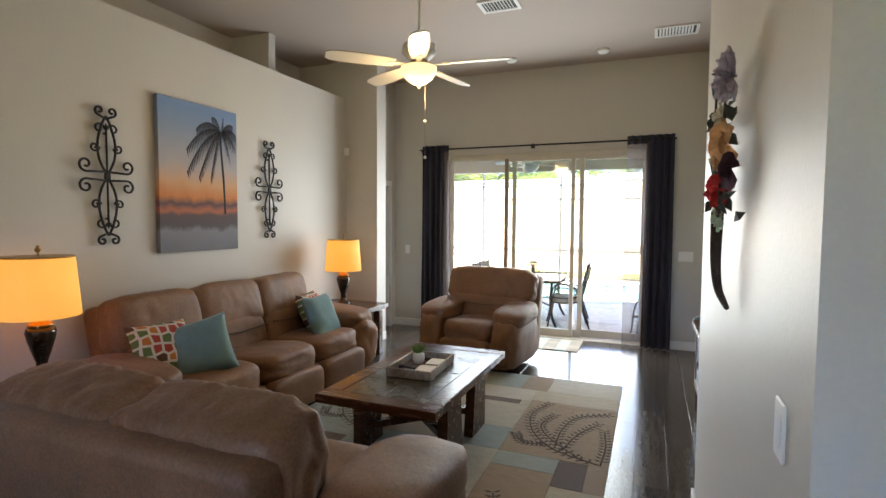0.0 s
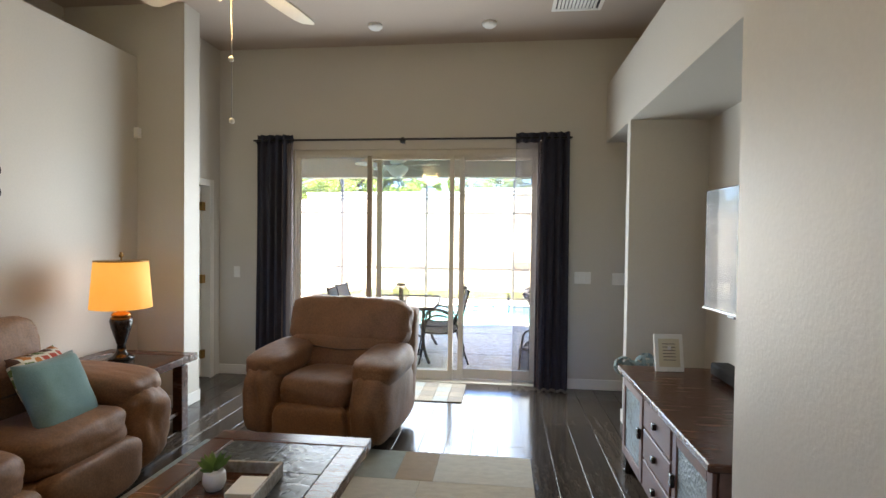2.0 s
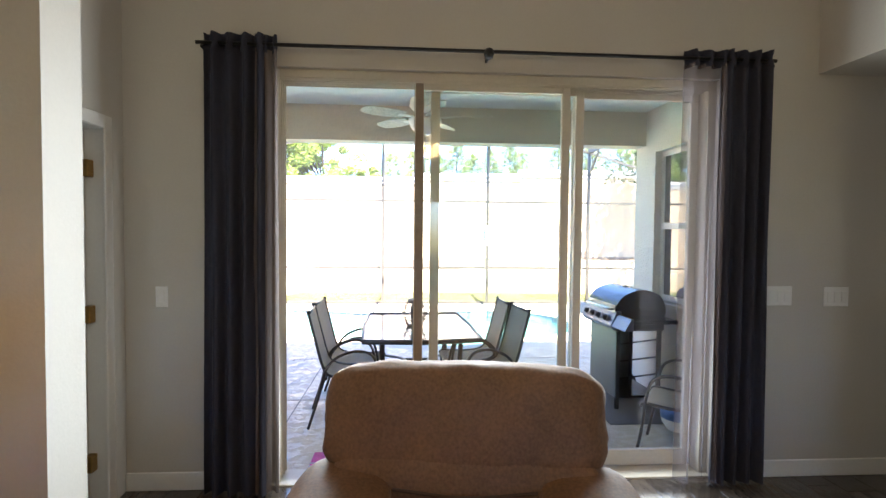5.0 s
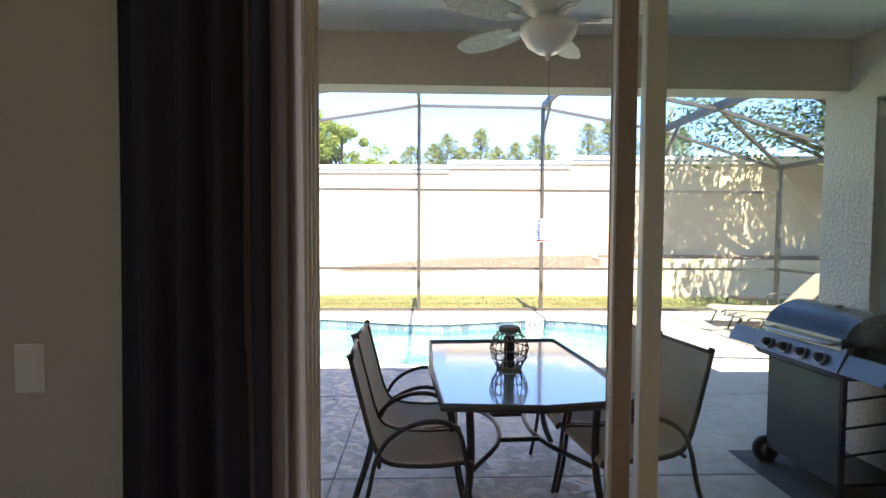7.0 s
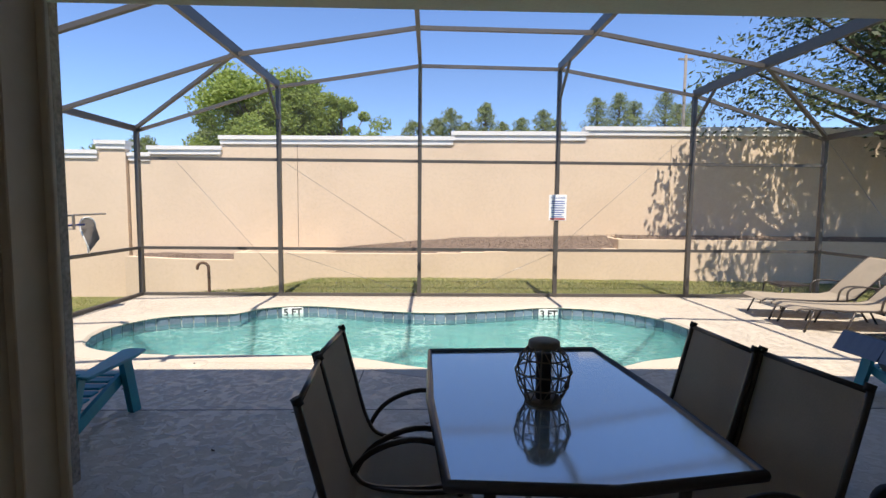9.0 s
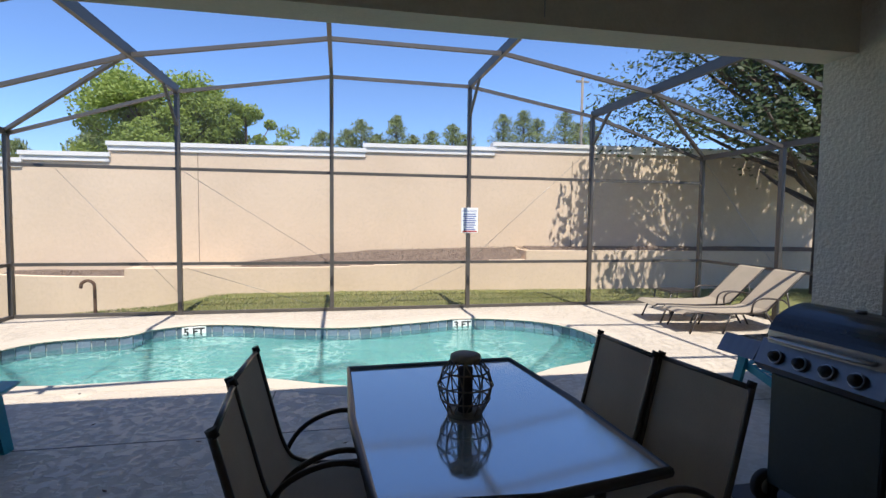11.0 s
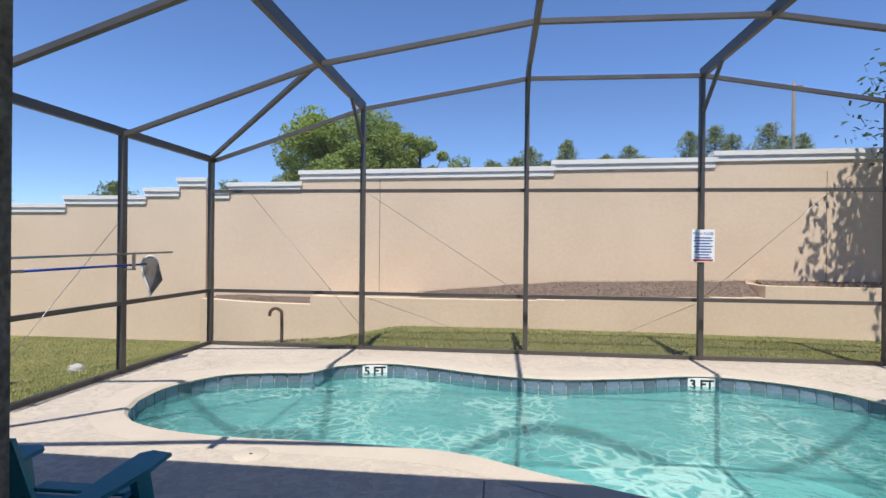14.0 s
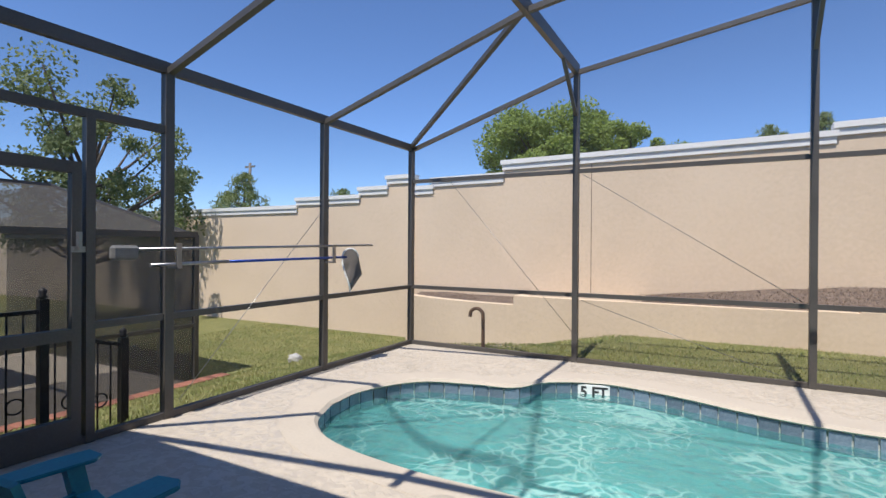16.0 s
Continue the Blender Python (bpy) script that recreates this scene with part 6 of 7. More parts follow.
# rug
def make_rug():
    t = thing("area_rug", 0, 0, 0, 0, "patchwork area rug in cream, tan and grey-blue with vines", "rug")
    x0, x1, y0, y1 = -1.0, 1.36, -5.2, -1.78
    part("rug_base", box(x0, y0, 0.0, x1, y1, 0.008, 0.003), material("rug_backing", (0.10, 0.08, 0.06), 0.95, scale=20, amount=0.3, bump=0.3), t)
    cols = {"c": (0.44, 0.38, 0.28), "t": (0.30, 0.22, 0.14), "b": (0.27, 0.31, 0.28), "d": (0.10, 0.065, 0.05), "p": (0.47, 0.44, 0.36)}
    mats = {k: material("rug_pile_" + k, v, 0.95, scale=12, grain=170, amount=0.25, stretch=(1, 2.5, 1), bump=0.6, bump_dist=0.006, sheen=0.2) for k, v in cols.items()}
    plan = ((x0, -2.4, -0.4, y1, "b"), (-0.4, -2.4, 0.13, y1, "c"), (0.13, -2.2, 0.5, y1, "b"), (0.5, -2.2, 0.74, y1, "t"), (0.74, -2.2, x1, y1, "p"), (0.13, -2.5, 0.66, -2.2, "p"), (0.66, -2.47, x1, -2.2, "c"),
            (x0, -3.2, -0.4, -2.4, "t"), (-0.4, -2.9, 0.13, -2.4, "c"), (0.13, -2.6, 0.58, -2.5, "d"), (0.58, -2.6, 0.66, -2.5, "c"), (0.13, -3.12, 0.66, -2.6, "c"), (0.66, -3.5, x1, -2.47, "t"),
            (x0, -3.7, -0.4, -3.2, "b"), (-0.4, -3.5, 0.13, -2.9, "t"), (0.13, -3.5, 0.34, -3.12, "c"), (0.34, -3.5, 0.66, -3.12, "b"), (x0, -4.3, -0.4, -3.7, "d"), (-0.4, -4.1, 0.13, -3.5, "b"), (0.13, -4.1, 0.66, -3.5, "c"),
            (0.66, -3.7, 1.06, -3.5, "b"), (1.06, -3.85, 1.24, -3.5, "d"), (1.24, -3.85, x1, -3.5, "t"), (0.66, -4.35, 1.06, -3.7, "t"), (1.06, -4.35, x1, -3.85, "c"), (x0, y0, -0.4, -4.3, "c"), (-0.4, y0, 0.13, -4.1, "t"), (0.13, y0, 0.66, -4.1, "p"), (0.66, y0, x1, -4.35, "b"))
    for xa, ya, xb, yb, k in plan:
        part("patch", box(xa + 0.001, ya + 0.001, 0.006, xb - 0.001, yb - 0.001, 0.015, 0.001), mats[k], t)
    vine = material("vine_pile", (0.085, 0.065, 0.055), 0.95, scale=30, amount=0.3, bump=0.3)
    stems = (((1.30, -3.48), (1.0, -3.36), (0.8, -3.1), (0.73, -2.78), (0.82, -2.5)), ((1.2, -3.46), (0.95, -3.2), (0.84, -2.98), (0.9, -2.75)), ((1.05, -3.36), (1.12, -3.05), (1.24, -2.8)), ((1.0, -3.3), (1.0, -3.0), (1.08, -2.72), (1.3, -2.58)),
             ((1.31, -3.48), (1.32, -3.2), (1.29, -2.92)), ((0.95, -3.3), (0.78, -3.32), (0.7, -3.2)))
    for dx, dy, turn in ((0, 0, 1), (-1.55, -0.1, 1), (1.6, -1.55, -1)):
        bm = bmesh.new()
        for stem in stems:
            pts = curve_points([(px * turn + dx, py + dy, 0.0165) for px, py in stem], 6)
            if min(p.x for p in pts) < x0 + 0.03 or max(p.x for p in pts) > x1 - 0.02:
                pts = [p for p in pts if x0 + 0.03 < p.x < x1 - 0.02]
            if len(pts) < 3:
                continue
            merge(bm, tube(pts, 0.006, 5, flat=0.3))
            for k in range(1, len(pts)):
                d = (pts[k] - pts[k - 1]).normalized()
                for side in (-1, 1):
                    nrm = Vector((-d.y, d.x, 0)) * side
                    c = pts[k] + nrm * 0.026 + d * 0.012
                    bm.faces.new([bm.verts.new(c + v) for v in (-nrm * 0.024, d * 0.014, nrm * 0.024 + d * 0.02, -d * 0.01)])
        part("vine", bm, vine, t, "dark brown leafy vine")
    return t


make_rug()
mt = thing("door_rug", 0.52, -0.33, 0, 0, "small patchwork rug before the glass door", "rug")
for i in range(4):
    for j in range(4):
        c = ((0.40, 0.36, 0.30), (0.28, 0.24, 0.20), (0.36, 0.37, 0.35), (0.33, 0.28, 0.22))[(i * 3 + j * 2) % 4]
        part("patch", box(-0.28 + i * 0.14, -0.3 + j * 0.15, 0.001, -0.142 + i * 0.14, -0.152 + j * 0.15, 0.01, 0.002), material("door_rug_pile", c, 0.95, scale=15, grain=150, amount=0.2, bump=0.5), mt)


# tray on the coffee table
tr = thing("serving_tray", 0.085, -3.49, 0.495, 3, "square dark wood tray with white edges on the table", "tray")
part("tray_floor", box(-0.17, -0.28, 0.0, 0.17, 0.28, 0.012), M_WOOD, tr)
M_EDGE = material("whitewashed_wood", (0.42, 0.38, 0.33), 0.7, color2=(0.2, 0.16, 0.13), scale=8, grain=50, bump=0.2)
for r in ((-0.18, -0.29, 0.18, -0.275), (-0.18, 0.275, 0.18, 0.29), (-0.18, -0.275, -0.165, 0.275), (0.165, -0.275, 0.18, 0.275)):
    part("tray_side", box(r[0], r[1], 0.0, r[2], r[3], 0.06, 0.003), M_EDGE, tr)
tr.scale = (0.9, 0.86, 1.0)
po = thing("potted_succulent", 0.02, -3.40, 0.507, 0, "small green succulent in a white round pot on the tray", "potted plant")
part("pot", lathe([(0.0, 0.0), (0.032, 0.0), (0.045, 0.03), (0.042, 0.065), (0.034, 0.075), (0.03, 0.068), (0.0, 0.066)], 24), M_WHITE, po)
lv = bmesh.new()
rl = random.Random(8)
for k in range(26):
    a, u = rl.uniform(0, 6.28), rl.uniform(0.3, 1.1)
    d = Vector((math.cos(a) * math.sin(u), math.sin(a) * math.sin(u), math.cos(u)))
    s = d.orthogonal().normalized() * 0.011
    b0 = Vector((0, 0, 0.065))
    vs = [lv.verts.new(b0 + d * q + s * w) for q, w in ((0.01, -0.4), (0.05, -1), (0.085, 0), (0.05, 1), (0.01, 0.4))]
    lv.faces.new(vs)
part("leaves", lv, material("succulent_green", (0.14, 0.26, 0.06), 0.5, scale=20, amount=0.3, bump=0), po)
for nm, lab, x, y, rz, dims, mat in (("remote_control", "slim black remote control lying in the tray", 0.03, -3.56, 80, (0.045, 0.17, 0.018), M_RUBBER), ("remote_control", "slim black remote control lying in the tray", 0.07, -3.63, 84, (0.045, 0.16, 0.016), M_RUBBER)):
    r = thing(nm, x, y, 0.507, rz, lab, "remote control", "remotes in the tray")
    part("remote_body", box(-dims[0] / 2, -dims[1] / 2, 0, dims[0] / 2, dims[1] / 2, dims[2], 0.005, 2), mat, r)
    for k in range(5):
        part("button", box(-0.012, -0.06 + k * 0.025, dims[2], 0.012, -0.05 + k * 0.025, dims[2] + 0.002), M_ALU, r)
for x, y, l in ((0.16, -3.4, 0.15), (0.16, -3.6, 0.17)):
    b = tagged(part("note_card", box(-0.06, -l / 2, 0, 0.06, l / 2, 0.025, 0.002), material("white_paper", (0.7, 0.68, 0.62), 0.8, scale=6, amount=0.05, bump=0.02)), "blank white card box lying in the tray", "cards", "cards in the tray")
    b.matrix_world = pose(x, y, 0.507, 0, 0, 4)


# wall art
def canvas_material():
    m = bpy.data.materials.new("sunset_canvas")
    m.use_nodes = True
    nt = m.node_tree
    tc, sep, rp, ns, ad = (nt.nodes.new("ShaderNode" + k) for k in ("TexCoord", "SeparateXYZ", "ValToRGB", "TexNoise", "Math"))
    L = nt.links.new
    L(tc.outputs["Generated"], sep.inputs[0])
    L(tc.outputs["Generated"], ns.inputs["Vector"])
    ns.inputs["Scale"].default_value, ns.inputs["Detail"].default_value = 6, 6
    ad.operation = "MULTIPLY_ADD"
    ad.inputs[1].default_value = 0.10
    L(ns.outputs["Fac"], ad.inputs[0])
    L(sep.outputs["Z"], ad.inputs[2])
    stops = ((0.0, (0.16, 0.17, 0.20)), (0.14, (0.22, 0.22, 0.25)), (0.17, (0.10, 0.09, 0.10)), (0.24, (0.13, 0.09, 0.09)), (0.27, (0.45, 0.15, 0.08)), (0.32, (0.12, 0.08, 0.09)), (0.37, (0.60, 0.22, 0.07)), (0.46, (0.62, 0.36, 0.20)), (0.58, (0.42, 0.38, 0.38)), (0.8, (0.24, 0.30, 0.40)), (1.0, (0.16, 0.25, 0.42)))
    e = rp.color_ramp.elements
    e[0].position, e[0].color = stops[0][0] + 0.05, (*stops[0][1], 1)
    e[1].position, e[1].color = 1.0, (*stops[-1][1], 1)
    for p, c in stops[1:-1]:
        e.new(p + 0.05).color = (*c, 1)
    L(ad.outputs[0], rp.inputs[0])
    L(rp.outputs[0], nt.nodes["Principled BSDF"].inputs["Base Color"])
    nt.nodes["Principled BSDF"].inputs["Roughness"].default_value = 0.8
    return m


art = thing("canvas_print", -2.045, -3.45, 1.89, 0, "large canvas print of a palm at sunset over water", "picture")
part("canvas", box(0.0, -0.41, -0.62, 0.045, 0.41, 0.62, 0.003), canvas_material(), art)
M_PALM = material("palm_print", (0.05, 0.05, 0.065), 0.85, scale=10, amount=0.3, bump=0)
part("palm_trunk", tube(curve_points([(0.046, 0.26, -0.3), (0.046, 0.245, 0.0), (0.046, 0.22, 0.28), (0.046, 0.225, 0.42)], 5), 0.011, 6, flat=0.2), M_PALM, art)
pf = bmesh.new()
for a, l in ((10, 0.2), (40, 0.18), (80, 0.16), (120, 0.22), (150, 0.32), (175, 0.38), (200, 0.40), (222, 0.34), (-25, 0.18), (-60, 0.2), (245, 0.3)):
    d = Vector((0, math.cos(radians(a)), math.sin(radians(a))))
    pts = []
    for k in range(9):
        u = k / 8
        p = Vector((0.0468, 0.225, 0.42)) + d * l * u + Vector((0, 0, 0.12 * u - 0.32 * u * u * l / 0.35))
        pts.append(Vector((0.0468, min(0.405, max(-0.4, p.y)), min(0.61, p.z))))
    for k in range(8):
        if (pts[k + 1] - pts[k]).length < 1e-4:
            continue
        wdt = 0.03 + 0.06 * math.sin(math.pi * (k + 0.5) / 9)
        for s in (0.0, 0.33, 0.66):
            q = pts[k].lerp(pts[k + 1], s)
            vs = [pf.verts.new(v) for v in (q, q + (pts[k + 1] - pts[k]) * 0.3, Vector((0.0468, min(0.406, q.y + 0.01), q.z - wdt * 1.5)))]
            pf.faces.new(vs)
part("palm_fronds", pf, M_PALM, art)


def spiral(cx, cz, r, start, turns, sign, n=18):
    """Points of a scroll that winds in, in the wall's plane."""
    out = []
    for k in range(n + 1):
        u = k / n
        a = start + sign * turns * 2 * math.pi * u
        rr = r * (1 - 0.75 * u)
        out.append((0.03, cx + rr * math.cos(a), cz + rr * math.sin(a)))
    return out


def wall_scroll(y, z):
    t = thing("scroll_wall_decor", -2.045, y, z, 0, "tall black wrought iron scroll wall ornament", "wall decor", "pair of iron scrolls")
    for s in (-1, 1):
        for v in (-1, 1):
            part("scroll", tube(curve_points([(0.03, 0.0, 0.0), (0.03, s * 0.055, v * 0.12), (0.03, s * 0.062, v * 0.24), (0.03, s * 0.03, v * 0.36), (0.03, 0.0, v * 0.42)], 4), 0.0085, 6), M_IRON, t)
            part("scroll", tube([(0.03, 0, v * 0.40)] + spiral(s * 0.045, v * 0.455, 0.035, math.pi / 2 * (1 if v < 0 else -1) * 1.0, 1.1, s * v), 0.0085, 6), M_IRON, t)
            part("scroll", tube([(0.03, s * 0.02, v * 0.03)] + spiral(s * 0.15, v * 0.075, 0.05, -v * math.pi / 2, 1.1, s * v), 0.0085, 6), M_IRON, t)
            part("scroll", tube(spiral(s * 0.085, v * 0.2, 0.035, math.pi if s > 0 else 0, 1.2, s * v), 0.0075, 6), M_IRON, t)
            part("scroll", tube(spiral(s * 0.05, v * 0.33, 0.04, math.pi if s > 0 else 0, 1.0, -s * v), 0.0075, 6), M_IRON, t)
    part("centre_bar", tube([(0.03, 0, -0.34), (0.03, 0, 0.34)], 0.0075, 6), M_IRON, t)
    part("rosette", box(0.02, -0.022, -0.022, 0.042, 0.022, 0.022, 0.006), M_IRON, t)
    for v in (-1, 1):
        part("fleur", lathe([(0.0, v * 0.31), (0.014, v * 0.335), (0.0, v * 0.375)], 8), M_IRON, t).location = (0.03, 0, 0)
        part("wall_stud", tube([(0.0, 0, v * 0.3), (0.03, 0, v * 0.3)], 0.0075, 6), M_IRON, t)
    return t


wall_scroll(-4.26, 1.84)
wall_scroll(-2.59, 1.84)


def flower_hanging():
    """Twisted branch with silk blossoms; y runs along the wall, -y towards the room's back."""
    t = thing("flower_wall_hanging", 1.82, -4.91, 1.28, 0, "branch of artificial flowers hung on the textured wall", "wall decor")
    bark = material("twisted_bark", (0.05, 0.035, 0.03), 0.9, scale=30, amount=0.4, bump=0.8)
    part("branch", tube(curve_points([(-0.03, -0.05, 0.0), (-0.035, 0.0, 0.015), (-0.045, 0.06, 0.05), (-0.055, 0.05, 0.14), (-0.06, 0.0, 0.30)], 6), 0.008, 8, r_end=0.02), bark, t)
    rf = random.Random(6)
    for y, x, z in ((0.13, -0.06, 0.60), (0.03, -0.07, 0.72), (-0.13, -0.06, 0.68), (-0.17, -0.05, 0.44), (0.16, -0.05, 0.46)):
        part("twig", tube(curve_points([(-0.06, 0.01, 0.24), (-0.06, y * 0.35, 0.33), (x, y * 0.8 + 0.02, z * 0.82), (x, y, z)], 6), 0.009, 6, r_end=0.003), bark, t)
    spec = ((-0.02, 0.28, 0.05, (0.42, 0.48, 0.36), 60), (-0.02, 0.37, 0.075, (0.55, 0.03, 0.03), 34), (0.14, 0.37, 0.045, (0.50, 0.52, 0.50), 60), (-0.10, 0.50, 0.085, (0.66, 0.34, 0.15), 26), (0.17, 0.48, 0.045, (0.5, 0.52, 0.40), 60), (0.02, 0.60, 0.055, (0.66, 0.60, 0.48), 70),
            (0.07, 0.70, 0.05, (0.10, 0.28, 0.30), 70), (-0.16, 0.68, 0.085, (0.42, 0.36, 0.48), 120), (-0.17, 0.42, 0.055, (0.07, 0.03, 0.05), 24), (0.20, 0.61, 0.05, (0.03, 0.035, 0.035), 18), (0.07, 0.43, 0.035, (0.16, 0.32, 0.34), 40))
    for y, z, r, col, count in spec:
        bm = bmesh.new()
        mat = material("petal", col, 0.8, scale=15, grain=60, amount=0.3, bump=0)
        wide = 0.45 if count < 50 else 0.14
        for k in range(count):
            a, u = rf.uniform(0, 6.283), rf.uniform(0.1, 1.6)
            d = Vector((-0.6 * math.cos(u), math.cos(a) * math.sin(u), math.sin(a) * math.sin(u)))
            side = d.cross(Vector((rf.uniform(-1, 1), rf.uniform(-1, 1), rf.uniform(-1, 1)))).normalized() * r * wide
            up = d.cross(side).normalized() * r * 0.22
            o = Vector((-0.05, y, z))
            q = rf.uniform(0.65, 1.1)
            lo = [bm.verts.new(o + d * r * q * g + side * w + up * h) for g, w, h in ((0.05, -0.2, 0), (0.55, -0.9, 0.5), (0.95, -0.6, 0.2), (1.05, 0.0, 0.0), (0.95, 0.6, 0.2), (0.55, 0.9, 0.5), (0.05, 0.2, 0))]
            mid = bm.verts.new(o + d * r * q * 0.6 - up * 0.4)
            for i in range(len(lo)):
                bm.faces.new((lo[i], lo[(i + 1) % len(lo)], mid)).smooth = True
        part("blossom", bm, mat, t)
    leaf = material("dark_silk_leaf", (0.035, 0.045, 0.042), 0.6, scale=15, amount=0.3, bump=0)
    for k in range(26):
        o = Vector((-0.03 - rf.random() * 0.02, rf.uniform(-0.2, 0.2), rf.uniform(0.28, 0.72)))
        d = Vector((rf.uniform(-0.5, 0.1), rf.uniform(-1, 1), rf.uniform(-1, 1))).normalized() * rf.uniform(0.045, 0.07)
        side = d.orthogonal().normalized() * 0.02
        fold = d.cross(side).normalized() * 0.008
        lf_ = bmesh.new()
        vs = [lf_.verts.new(v) for v in (o, o + d * 0.5 + side + fold, o + d, o + d * 0.5 - side + fold, o + d * 0.5)]
        for f in ((0, 1, 4), (1, 2, 4), (2, 3, 4), (3, 0, 4)):
            lf_.faces.new([vs[i] for i in f])
        part("leaf", lf_, leaf, t)


flower_hanging()


# switches and small wall fittings
def switch(x, y, z, face, gangs, label):
    w = 0.07 + 0.046 * (gangs - 1)
    t = thing("light_switch", x, y, z, {"y": 0, "x": -90}[face], label, "light switch", "wall switches")
    part("plate", box(-w / 2, -0.007, -0.06, w / 2, 0.0, 0.06, 0.003), M_WHITE, t)
    for g in range(gangs):
        cx = (g - (gangs - 1) / 2) * 0.046
        part("rocker", box(cx - 0.016, -0.011, -0.034, cx + 0.016, -0.006, 0.034, 0.002), M_WHITE, t)


switch(-1.725, 0, 1.12, "y", 1, "white single rocker light switch on grey wall")
switch(1.957, 0, 1.13, "y", 3, "white three gang switch plate on grey wall")
switch(2.327, 0, 1.125, "y", 3, "white three gang switch plate on grey wall")
switch(1.82, -5.57, 1.13, "x", 1, "white rocker switch on the glossy textured wall")
switch(1.82, -4.55, 0.35, "x", 1, "white outlet plate low on the textured wall")
mo = thing("motion_sensor", -2.03, -1.135, 2.4, 0, "small white alarm motion sensor high on the column", "alarm sensor")
part("sensor_body", box(-0.03, -0.035, -0.045, 0.03, 0.008, 0.045, 0.008, 2), M_WHITE, mo)
for x, y in ((1.0, -0.483), (-0.074, -0.519)):
    sm = thing("smoke_detector", x, y, CEIL, 0, "round white smoke detector on the ceiling", "smoke detector", "smoke detectors")
    part("detector_body", lathe([(0.0, -0.045), (0.045, -0.042), (0.065, -0.025), (0.07, 0.0), (0.0, 0.0)], 28), M_WHITE, sm)
for x, y, w, l, rz in ((1.755, -0.84, 0.42, 0.3, 0), (0.22, -2.1, 0.36, 0.26, 0)):
    vt = thing("ceiling_vent", x, y, CEIL, rz, "white louvred air vent in the ceiling", "air vent", "ceiling vents")
    for r in ((-w / 2, -l / 2, w / 2, -l / 2 + 0.03), (-w / 2, l / 2 - 0.03, w / 2, l / 2), (-w / 2, -l / 2 + 0.03, -w / 2 + 0.03, l / 2 - 0.03), (w / 2 - 0.03, -l / 2 + 0.03, w / 2, l / 2 - 0.03)):
        part("vent_frame", box(r[0], r[1], -0.012, r[2], r[3], -0.001), M_TRIM, vt)
    n = int((w - 0.08) / 0.03)
    for k in range(n):
        bm = box(-0.011, -l / 2 + 0.03, -0.0015, 0.011, l / 2 - 0.03, 0.0015)
        bmesh.ops.transform(bm, matrix=pose(-w / 2 + 0.055 + k * 0.03, 0, -0.011, 0, 35, 0), verts=bm.verts)
        part("louvre", bm, M_TRIM, vt)
    part("vent_backing", box(-w / 2 + 0.03, -l / 2 + 0.03, -0.003, w / 2 - 0.03, l / 2 - 0.03, -0.001), M_BLACK, vt)

# baseboards
for i, r in enumerate(((-2.045, -7.6, -2.03, -1.14), (-2.03, -1.14, -1.59, -1.125), (-1.604, -1.125, -1.59, -0.9), (-1.93, -0.015, -1.3, 0.0), (1.7, -0.015, 4.1, 0.0), (1.805, -5.77, 1.82, -3.75), (2.152, -0.98, 2.167, -0.88), (2.167, -0.995, 2.78, -0.98), (1.805, -3.75, 2.78, -3.735))):
    setting("baseboard", box(r[0], r[1], 0.0, r[2], r[3], 0.105, 0.004), M_TRIM)

# open door beside the column
dr = thing("door_1", 0, 0, 0, 0, "white panelled interior door standing open", "door", kind="structure")
for r in ((-1.93, -0.89, 0, -1.915, -0.82, 2.1), (-1.93, -0.2, 0, -1.915, -0.13, 2.1), (-1.93, -0.82, 2.03, -1.915, -0.2, 2.1)):
    part("casing", box(*r, bevel=0.004), M_TRIM, dr)
for r in ((-2.08, -0.9, 0, -1.93, -0.85, 2.03), (-2.08, -0.17, 0, -1.93, -0.13, 2.03), (-2.08, -0.85, 2.03, -1.93, -0.17, 2.06)):
    part("jamb", box(*r), M_TRIM, dr)
lf2 = part("door_leaf", box(-2.72, -0.215, 0.01, -2.03, -0.18, 2.02, 0.003), M_TRIM, dr)
for zz in (0.25, 1.05, 1.82):
    part("hinge", box(-2.03, -0.222, zz - 0.045, -1.99, -0.17, zz + 0.045, 0.003), M_GOLD, lf2, "antique bronze hinge")


# unseen window, added to hold the warm fill lamp
w2 = thing("window_2", 0, 0, 0, 0, "white framed window added unseen in the back wall", "window", kind="structure")
for r in ((-0.3, -9.16, 0.95, 1.5, -9.04, 1.0), (-0.3, -9.16, 2.2, 1.5, -9.04, 2.25), (-0.3, -9.16, 1.0, -0.25, -9.04, 2.2), (1.45, -9.16, 1.0, 1.5, -9.04, 2.2), (-0.25, -9.13, 1.58, 1.45, -9.07, 1.62)):
    part("window_frame", box(*r, bevel=0.003), M_TRIM, w2)
for z0, z1 in ((1.0, 1.58), (1.62, 2.2)):
    part("glass_pane", box(-0.25, -9.103, z0, 1.45, -9.097, z1), M_GLASS, w2).visible_shadow = False


# ---- sliding door ----
sd = thing("door_2", 0, 0, 0, 0, "three panel glass sliding door, one panel slid open", "sliding door", kind="structure")
for r in ((XL, 0.04, 0, XL + 0.04, 0.19, DOOR_TOP), (XR - 0.05, 0.04, 0, XR, 0.19, DOOR_TOP), (XL + 0.04, 0.04, DOOR_TOP - 0.05, XR - 0.05, 0.19, DOOR_TOP), (XL, 0.0, -0.012, XR, 0.2, 0.012)):
    part("outer_frame", box(*r, bevel=0.003), M_FRAME, sd)
